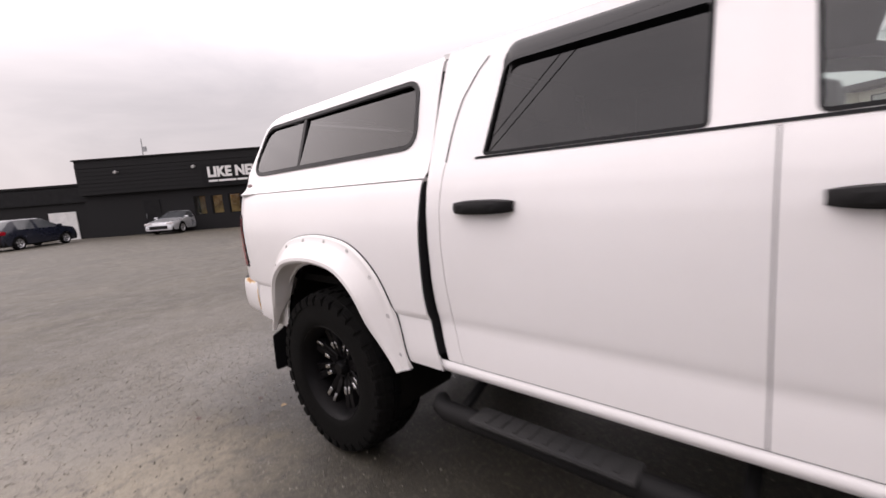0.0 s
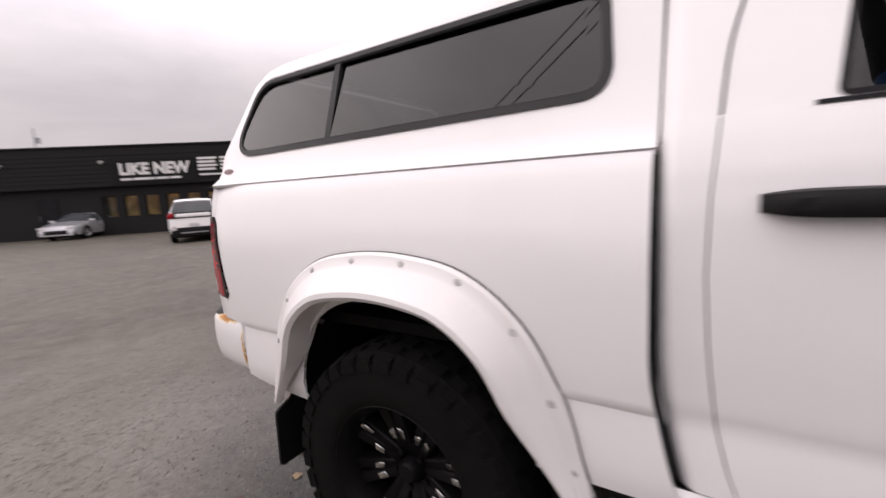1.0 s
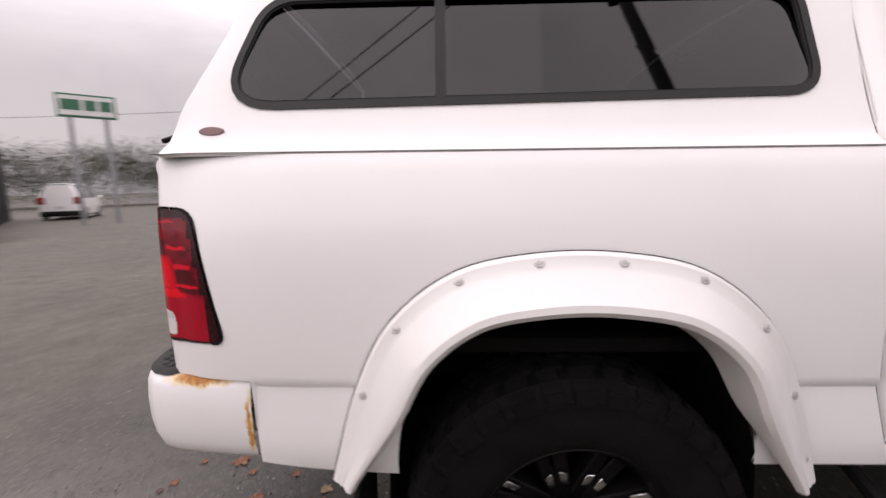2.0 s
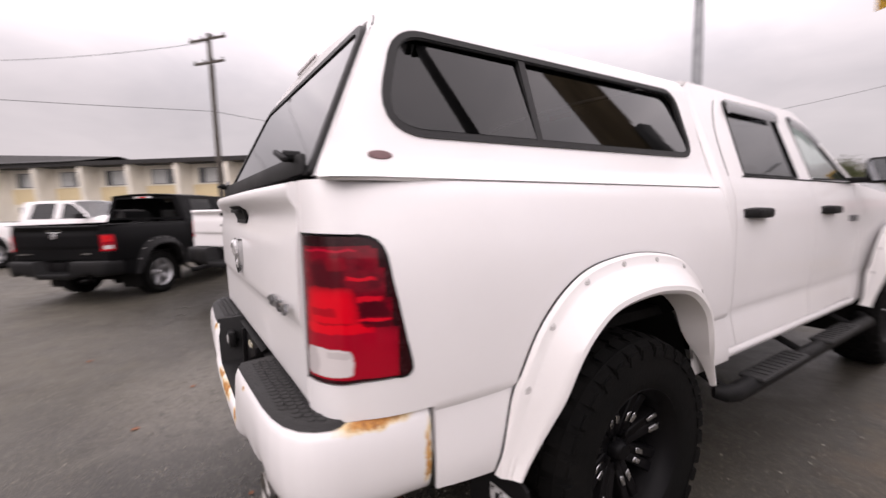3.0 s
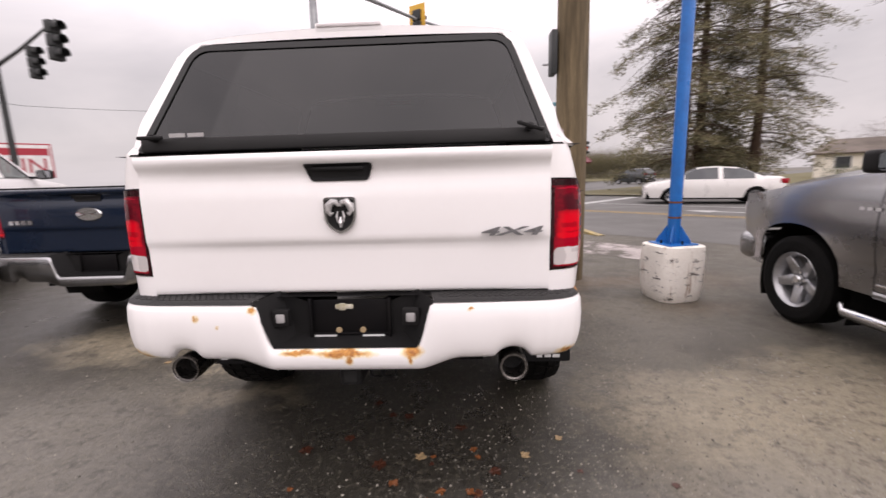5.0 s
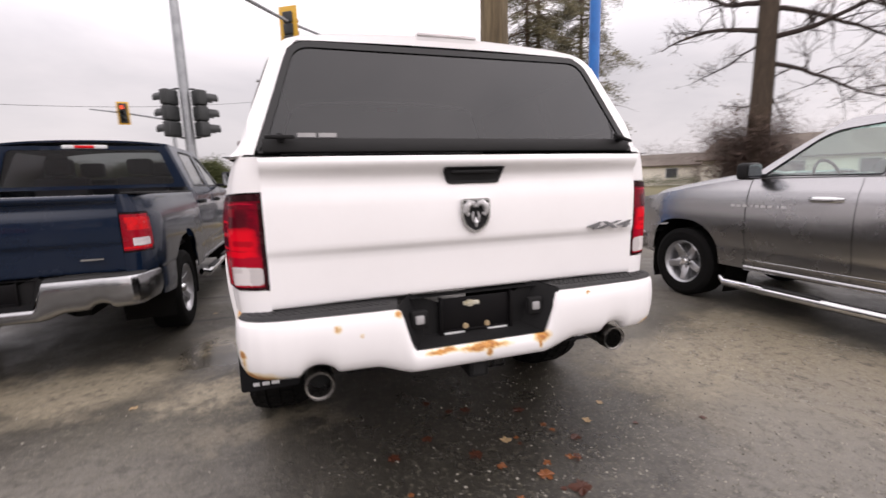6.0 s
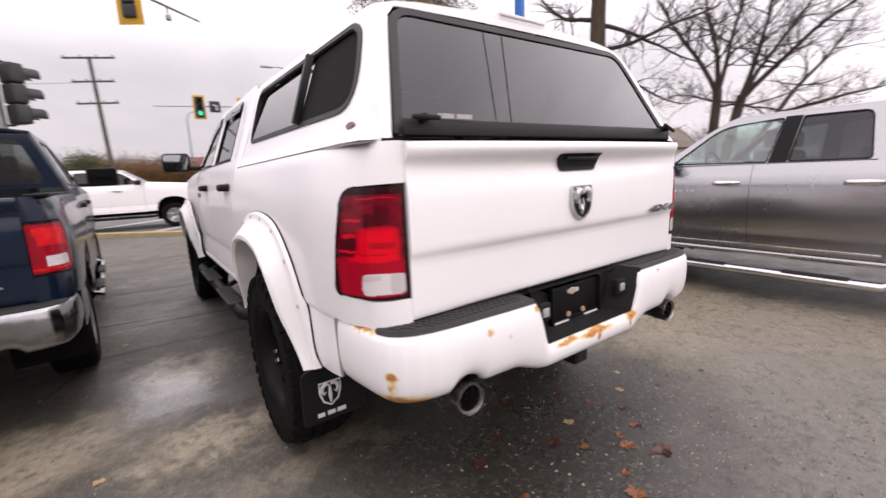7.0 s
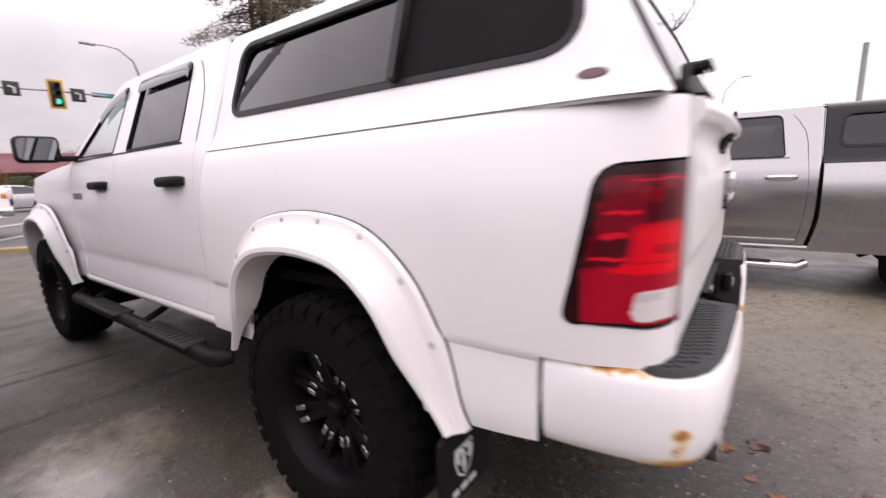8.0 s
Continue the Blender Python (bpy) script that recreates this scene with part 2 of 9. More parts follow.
def lamp_lens(name, cells):
    """Red lens over its reflector cells, laid out in u (tailgate to side) and height."""
    m, nt, p = shader(name)
    uv = nt.nodes.new("ShaderNodeUVMap")
    uv.uv_map = "UVMap"
    n = noise_node(nt, 28.0, 3.0, 0.6)
    wob = nt.nodes.new("ShaderNodeVectorMath")
    wob.operation = "MULTIPLY_ADD"
    nt.links.new(n.outputs["Color"], wob.inputs[0])
    wob.inputs[1].default_value = (0.10, 0.016, 0.0)
    nt.links.new(uv.outputs[0], wob.inputs[2])
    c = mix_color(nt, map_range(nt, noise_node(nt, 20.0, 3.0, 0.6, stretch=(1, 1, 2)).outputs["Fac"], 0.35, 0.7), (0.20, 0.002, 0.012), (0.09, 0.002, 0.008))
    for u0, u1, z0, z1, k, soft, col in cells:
        mp = nt.nodes.new("ShaderNodeMapping")
        mp.vector_type = "TEXTURE"
        mp.inputs["Location"].default_value = ((u0 + u1) / 2 + 0.05, (z0 + z1) / 2 + 0.008, 0)
        mp.inputs["Scale"].default_value = ((u1 - u0) / 2, (z1 - z0) / 2, 1e6)
        nt.links.new(wob.outputs[0], mp.inputs[0])
        ab = nt.nodes.new("ShaderNodeVectorMath")
        ab.operation = "ABSOLUTE"
        nt.links.new(mp.outputs[0], ab.inputs[0])
        sp = nt.nodes.new("ShaderNodeSeparateXYZ")
        nt.links.new(ab.outputs[0], sp.inputs[0])
        sq = []
        for axis in ("X", "Y"):
            e = nt.nodes.new("ShaderNodeMath")
            e.operation = "POWER"
            e.inputs[1].default_value = 6.0
            nt.links.new(sp.outputs[axis], e.inputs[0])
            sq.append(e)
        ad = nt.nodes.new("ShaderNodeMath")
        ad.operation = "ADD"
        nt.links.new(sq[0].outputs[0], ad.inputs[0])
        nt.links.new(sq[1].outputs[0], ad.inputs[1])
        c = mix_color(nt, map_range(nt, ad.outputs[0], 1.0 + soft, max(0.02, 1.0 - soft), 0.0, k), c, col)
    nt.links.new(c, p.inputs["Base Color"])
    p.inputs["Roughness"].default_value, p.inputs["Specular IOR Level"].default_value, p.inputs["Coat Weight"].default_value = 0.2, 0.22, 0.1
    return m


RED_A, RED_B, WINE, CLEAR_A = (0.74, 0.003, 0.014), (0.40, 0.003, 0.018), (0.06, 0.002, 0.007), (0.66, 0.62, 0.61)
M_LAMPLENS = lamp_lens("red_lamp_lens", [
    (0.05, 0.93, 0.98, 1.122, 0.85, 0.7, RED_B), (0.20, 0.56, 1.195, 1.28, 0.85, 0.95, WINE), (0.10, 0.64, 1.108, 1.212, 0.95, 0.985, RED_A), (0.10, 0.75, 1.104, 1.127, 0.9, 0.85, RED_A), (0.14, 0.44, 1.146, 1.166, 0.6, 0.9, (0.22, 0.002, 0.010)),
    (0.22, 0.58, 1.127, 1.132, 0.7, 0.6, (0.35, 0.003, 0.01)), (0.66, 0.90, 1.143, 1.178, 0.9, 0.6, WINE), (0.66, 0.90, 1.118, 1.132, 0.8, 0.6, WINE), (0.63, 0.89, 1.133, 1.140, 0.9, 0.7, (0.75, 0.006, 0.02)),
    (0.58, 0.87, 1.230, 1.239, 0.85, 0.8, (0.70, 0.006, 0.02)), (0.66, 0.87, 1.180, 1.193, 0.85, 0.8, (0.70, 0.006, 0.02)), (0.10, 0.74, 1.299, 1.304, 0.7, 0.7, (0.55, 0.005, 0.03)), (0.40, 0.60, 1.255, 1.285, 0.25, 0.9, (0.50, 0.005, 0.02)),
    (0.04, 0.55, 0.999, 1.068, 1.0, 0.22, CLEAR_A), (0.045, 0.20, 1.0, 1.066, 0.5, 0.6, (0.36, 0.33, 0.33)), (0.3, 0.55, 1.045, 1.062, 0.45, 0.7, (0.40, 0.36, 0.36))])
M_REDDARK = surf("dark_red_reflector", (0.016, 0.003, 0.004), (0.035, 0.003, 0.006), 0.25, scale=20, spec=0.25)
M_CLEARLENS = surf("clear_ribbed_lens", (0.80, 0.76, 0.76), (0.55, 0.50, 0.50), 0.15, scale=9, fine=30, bump=0.2, coat=1.0, stretch=(1, 1, 8))
M_AMBER = surf("amber_lens", (0.6, 0.2, 0.03), rough=0.2, coat=0.8)
M_MIRROR = surf("mirror_glass", (0.33, 0.345, 0.36), (0.30, 0.31, 0.33), 0.03, metal=1.0, rvar=0.01)
M_BOLT = surf("dull_steel_bolt", (0.62, 0.60, 0.585), (0.45, 0.43, 0.42), 0.4, metal=0.2, scale=30)
M_SEAMGREY = surf("shaded_door_gap", (0.10, 0.10, 0.10), rough=0.8)
M_BADGE = surf("bright_badge_chrome", (0.80, 0.79, 0.79), (0.62, 0.61, 0.61), 0.28, metal=0.55, scale=30)
M_LETTER = surf("grey_badge", (0.30, 0.30, 0.31), (0.2, 0.2, 0.21), 0.3, metal=0.7)
M_WHITEINK = surf("white_print", (0.72, 0.72, 0.72), rough=0.6)
M_STICKER = surf("grey_sticker", (0.42, 0.41, 0.41), rough=0.5)
M_BADGERED = surf("dull_red_badge", (0.20, 0.11, 0.11), rough=0.4)
M_BUMPER = rust_paint("rusty_white_bumper", WHITE, [
    ((0.95, 0.12, 0.885), 0.055, (1, 2.2, 0.5)), ((-0.945, 0.11, 0.885), 0.042, (1, 2.6, 0.35)), ((-0.955, 0.20, 0.640), 0.045, (1, 2.2, 0.4)), ((-0.895, -0.035, 0.655), 0.105, (1.2, 1.2, 0.42)), ((-0.925, 0.06, 0.645), 0.075, (1, 2.2, 0.35)), ((-0.930, -0.035, 0.71), 0.042, (0.5, 0.5, 1.3)), ((-0.930, -0.035, 0.755), 0.030, (1, 1, 0.8)),
    ((0.88, -0.05, 0.668), 0.05, (1.5, 1, 0.4)), ((0.0, -0.12, 0.690), 0.055, (2.8, 1, 0.42)), ((0.27, -0.12, 0.695), 0.05, (1.1, 1, 0.7)), ((-0.18, -0.12, 0.692), 0.04, (2.4, 1, 0.45)), ((0.02, -0.12, 0.662), 0.034, (0.6, 1, 1.0)), ((0.26, -0.12, 0.665), 0.022, (0.6, 1, 1.2)),
    ((0.64, -0.12, 0.69), 0.022, (1, 1, 1)), ((0.54, -0.12, 0.65), 0.030, (1.6, 1, 0.6)), ((-0.58, -0.12, 0.835), 0.016, (1, 1, 1.3)), ((0.972, 0.258, 0.75), 0.018, (1, 0.7, 7.0)), ((-0.36, -0.12, 0.868), 0.022, (1.2, 1, 0.8)), ((-0.50, -0.12, 0.80), 0.010, (1, 1, 1.2)), ((0.50, -0.12, 0.86), 0.014, (1.2, 1, 0.8))])

# ---- building blocks ----


def part(name, bm, material, parent, label="", smooth=True, sharp=40):
    """Links a bmesh as one mesh object under a thing or under a part."""
    me = bpy.data.meshes.new(name)
    bm.normal_update()
    if smooth:
        for f in bm.faces:
            f.smooth = True
        lim = radians(sharp)
        for e in bm.edges:
            if len(e.link_faces) == 1 or e.calc_face_angle(0) > lim:
                e.smooth = False
    bm.to_mesh(me)
    bm.free()
    for mm in material if isinstance(material, (list, tuple)) else [material]:
        me.materials.append(mm)
    ob = new(name, me)
    if parent is not None:
        ob.parent = parent
    if label:
        tagged(ob, label)
    return ob


def thing(name, label, category, m=None, group="", kind=""):
    ob = new(name)
    if m is not None:
        ob.matrix_world = m
    return tagged(ob, label, category, group, kind)


def single(name, bm, material, label, category, group="", kind="", m=None, smooth=True):
    ob = part(name, bm, material, None, "", smooth)
    if m is not None:
        ob.matrix_world = m
    return tagged(ob, label, category, group, kind)


def box(bm, x0, x1, y0, y1, z0, z1, bevel=0.0, seg=2, m=None):
    vs = [bm.verts.new((x, y, z)) for x in (x0, x1) for y in (y0, y1) for z in (z0, z1)]
    fs = [bm.faces.new([vs[i] for i in q]) for q in ((0, 1, 3, 2), (4, 6, 7, 5), (0, 4, 5, 1), (2, 3, 7, 6), (0, 2, 6, 4), (1, 5, 7, 3))]
    if bevel:
        es = list({e for f in fs for e in f.edges})
        r = bmesh.ops.bevel(bm, geom=es, offset=bevel, segments=seg, affect="EDGES", profile=0.5)
        vs = list({v for f in r["faces"] for v in f.verts} | {v for v in vs if v.is_valid})
    if m is not None:
        bmesh.ops.transform(bm, matrix=m, verts=[v for v in vs if v.is_valid])
    return vs


def tube(bm, pts, radii, seg=8, caps=True):
    """A tapered tube along points."""
    pts = [Vector(p) for p in pts]
    rings = []
    side = None
    for i, p in enumerate(pts):
        d = (pts[min(i + 1, len(pts) - 1)] - pts[max(i - 1, 0)]).normalized()
        if side is None:
            side = d.orthogonal().normalized()
        side = (side - d * side.dot(d)).normalized()
        up = d.cross(side)
        r = radii[i] if isinstance(radii, (list, tuple)) else radii
        rings.append([bm.verts.new(p + (side * math.cos(a) + up * math.sin(a)) * r) for a in (2 * math.pi * k / seg for k in range(seg))])
    for a, b in zip(rings, rings[1:]):
        for k in range(seg):
            bm.faces.new((a[k], a[(k + 1) % seg], b[(k + 1) % seg], b[k]))
    if caps:
        bm.faces.new(rings[0][::-1])
        bm.faces.new(rings[-1])
    return rings


def lathe(bm, profile, seg=48, closed=False):
    """Revolves (radius, x) pairs about the x axis."""
    rings = []
    for r, x in profile:
        if r < 1e-5:
            rings.append([bm.verts.new((x, 0, 0))])
        else:
            rings.append([bm.verts.new((x, r * math.cos(2 * math.pi * k / seg), r * math.sin(2 * math.pi * k / seg))) for k in range(seg)])
    pairs = list(zip(rings, rings[1:])) + ([(rings[-1], rings[0])] if closed else [])
    for a, b in pairs:
        for k in range(seg):
            j = (k + 1) % seg
            q = [a[k % len(a)], a[j % len(a)], b[j % len(b)], b[k % len(b)]]
            q = list(dict.fromkeys(q))
            if len(q) > 2:
                bm.faces.new(q)


def sheet(bm, rows):
    """Quads over a grid of points."""
    vs = [[bm.verts.new(p) for p in row] for row in rows]
    for a, b in zip(vs, vs[1:]):
        for k in range(len(a) - 1):
            bm.faces.new((a[k], a[k + 1], b[k + 1], b[k]))
    return vs


def smoothstep(a, b, x):
    t = min(max((x - a) / (b - a), 0), 1)
    return t * t * (3 - 2 * t)


def lerp_table(table, v):
    if v <= table[0][0]:
        return table[0][1]
    for (a, p), (b, q) in zip(table, table[1:]):
        if v <= b:
            return p + (q - p) * (v - a) / (b - a)
    return table[-1][1]


def rounded(points, radii, seg=5):
    """A convex outline with rounded corners."""
    out, n = [], len(points)
    for i, p in enumerate(points):
        p, a, b = Vector(p), Vector(points[i - 1]), Vector(points[(i + 1) % n])
        r = radii[i] if isinstance(radii, (list, tuple)) else radii
        u, v = (a - p).normalized(), (b - p).normalized()
        s, e = p + u * r, p + v * r
        for k in range(seg + 1):
            t = k / seg
            out.append(tuple(s * (1 - t) ** 2 + p * 2 * t * (1 - t) + e * t * t))
    return out


def inset(poly, d):
    """The outline moved inwards by d (outwards if negative)."""
    c = Vector((sum(p[0] for p in poly) / len(poly), sum(p[1] for p in poly) / len(poly)))
    out, n = [], len(poly)
    for i, p in enumerate(poly):
        a, b = Vector(poly[i - 1]), Vector(poly[(i + 1) % n])
        t = (b - a).normalized()
        nn = Vector((-t.y, t.x))
        if nn.dot(c - Vector(p)) < 0:
            nn = -nn
        out.append(tuple(Vector(p) + nn * d))
    return out


def span_at(poly, y):
    zs = []
    for i, (a, b) in enumerate(zip(poly, poly[1:] + poly[:1])):
        if (a[0] - y) * (b[0] - y) <= 0 and abs(a[0] - b[0]) > 1e-9:
            zs.append(a[1] + (b[1] - a[1]) * (y - a[0]) / (b[0] - a[0]))
    return (min(zs), max(zs)) if zs else None


def skin(bm, ys, zlo, zhi, xf, levels, side=1, holes=()):
    """A body panel over the (y, z) plane between zlo(y) and zhi(y), bulged by xf(y, z), with convex holes."""
    cols = set(round(y, 5) for y in ys)
    y0, y1 = min(cols), max(cols)
    for h in holes:
        cols |= {round(p[0], 5) for p in h if y0 < p[0] < y1}
    cols = sorted(cols)
    cache = {}

    def vert(y, z):
        k = (round(y, 4), round(z, 4))
        if k not in cache:
            cache[k] = bm.verts.new((side * xf(y, z), y, z))
        return cache[k]

    def bands(y, act):
        lo, hi = zlo(y), zhi(y)
        out = []
        for h in act:
            s = span_at(h, y)
            s = s or (0, 0)
            out.append((lo, min(s[0], hi)))
            lo = min(s[1], hi)
        out.append((lo, hi))
        return out

    for a, b in zip(cols, cols[1:]):
        if b - a < 1e-4:
            continue
        mid, e = (a + b) / 2, min(1e-4, (b - a) / 10)
        act = [h for h in holes if min(p[0] for p in h) < mid < max(p[0] for p in h)]
        for (la, ha), (lb, hb) in zip(bands(a + e, act), bands(b - e, act)):
            if ha - la < 1e-5 and hb - lb < 1e-5:
                continue
            lv = [min(la, lb)] + [z for z in levels if min(la, lb) < z < max(ha, hb)] + [max(ha, hb)]
            for z0, z1 in zip(lv, lv[1:]):
                q = [(a, min(max(z0, la), ha)), (b, min(max(z0, lb), hb)), (b, min(max(z1, lb), hb)), (a, min(max(z1, la), ha))]
                if side < 0:
                    q = q[::-1]
                vs = list(dict.fromkeys(vert(*p) for p in q))
                if len(vs) > 2 and not bm.faces.get(vs):
                    bm.faces.new(vs)


def ring(bm, outer, inner, place, depth=0.0):
    """A flat frame between two outlines of equal length, with its inner edge turned in by depth."""
    n = len(outer)
    o = [bm.verts.new(place(*p, 0)) for p in outer]
    i = [bm.verts.new(place(*p, 0)) for p in inner]
    d = [bm.verts.new(place(*p, depth)) for p in inner] if depth else None
    w = [bm.verts.new(place(*p, depth)) for p in outer] if depth else None
    for k in range(n):
        j = (k + 1) % n
        bm.faces.new((o[k], o[j], i[j], i[k]))
        if depth:
            bm.faces.new((i[k], i[j], d[j], d[k]))
            bm.faces.new((o[j], o[k], w[k], w[j]))


def pane(bm, poly, place):
    bm.faces.new([bm.verts.new(place(*p, 0)) for p in poly])


def thicken(ob, t=0.01):
    md = ob.modifiers.new("thickness", "SOLIDIFY")
    md.thickness, md.offset = t, -1
    return ob


def lettering(text, size, depth, material, name, parent, m, label="", align="CENTER", bold=0.0):
    """Raised characters in the built-in font, as a mesh."""
    cu = bpy.data.curves.new(name, "FONT")
    cu.body, cu.size, cu.extrude, cu.align_x, cu.align_y = text, size, depth, align, "CENTER"
    cu.resolution_u, cu.offset = 2, bold
    tmp = bpy.data.objects.new(name, cu)
    scene.collection.objects.link(tmp)
    me = bpy.data.meshes.new_from_object(tmp.evaluated_get(bpy.context.evaluated_depsgraph_get()))
    bpy.data.objects.remove(tmp)
    ob = new(name, me)
    me.materials.clear()
    me.materials.append(material)
    if parent is not None:
        ob.parent = parent
    ob.matrix_local = m
    if label:
        tagged(ob, label)
    return ob

# ---- vehicles ----
SIDE = [(0.60, 0.962), (0.66, 0.980), (0.70, 0.984), (0.80, 0.980), (0.866, 0.976), (0.884, 0.988), (0.95, 0.994), (1.08, 1.0), (1.2, 1.0), (1.28, 0.993), (1.34, 0.981), (1.40, 0.966), (1.44, 0.953), (1.468, 0.938), (1.52, 0.945), (1.56, 0.955), (1.60, 0.94)]
DOOR = [(0.60, 0.94), (0.66, 0.957), (0.70, 0.963), (0.78, 0.959), (0.855, 0.951), (0.87, 0.950), (0.892, 0.957), (1.05, 0.969), (1.2, 0.973), (1.33, 0.969), (1.42, 0.956), (1.48, 0.94), (1.52, 0.924), (1.545, 0.914)]
LEVELS = [0.60, 0.64, 0.68, 0.72, 0.76, 0.80, 0.84, 0.866, 0.884, 0.90, 0.93, 0.96, 1.0, 1.05, 1.1, 1.15, 1.2, 1.24, 1.28, 1.31, 1.34, 1.37, 1.40, 1.42, 1.44, 1.455, 1.468, 1.5, 1.52, 1.545, 1.57]


def bed_x(y, z):
    x = lerp_table(SIDE, z)
    if y < 0.23:
        t = max(0.0, 1 - max(y, 0) / 0.23)
        x = 0.822 + (x - 0.822) * (max(0.0, 1 - t ** 2.7)) ** (1 / 2.0)
    return x - 0.028 * smoothstep(0.42, 0.04, y) * (0.25 + 0.75 * smoothstep(0.03, 0.10, y))


def seam_y(z):
    """The rear edge of the rear door, which swings forward at the sill and along the roof pillar."""
    return lerp_table([(0.62, 2.085), (0.68, 2.050), (0.74, 2.022), (0.86, 1.992), (1.03, 1.974), (1.2, 1.966), (1.36, 1.970), (1.5, 1.982), (1.66, 1.995), (1.77, 2.018), (1.90, 2.092), (1.96, 2.16)], z)


def gap_lean(z):
    """How far the gap between bed and cab swings forward below the waist."""
    return 0.07 * max(0.0, min(1.0, (1.0 - z) / 0.35)) ** 1.5


def arch(y, yc, rx, rz, z0, n=2.4):
    t = abs(y - yc) / rx
    return z0 + rz * (1 - t ** n) ** (1 / n) if t < 1 else z0


def arch_columns(yc, rx):
    return [yc + rx * math.cos(math.pi * k / 28) for k in range(29)]


BOLTS = [(0.593, 0.683), (0.540, 0.865), (0.447, 1.041), (0.292, 1.160), (0.100, 1.202)]


def flare_x(z):
    """The plane that a flare's flange lies in, over the creases of the body side."""
    return 0.986 + 0.015 * smoothstep(0.65, 1.1, z)


def bolt_line(yc, k):
    """The line of a flare's bolts, from its rear foot over the top to its front foot, smoothed."""
    half = [(0.612, 0.612)] + BOLTS
    pts = [(-o, z) for o, z in half] + [(o, z) for o, z in half[::-1]]
    out = []
    for i in range(len(pts) - 1):
        a, b, c, d = (Vector(pts[min(max(i + q, 0), len(pts) - 1)]) for q in (-1, 0, 1, 2))
        for j in range(5):
            t = j / 5
            out.append(0.5 * (2 * b + (c - a) * t + (2 * a - 5 * b + 4 * c - d) * t * t + (3 * b - a - 3 * c + d) * t ** 3))
    out.append(Vector(pts[-1]))
    return [(yc + k * p.x, p.y) for p in out]


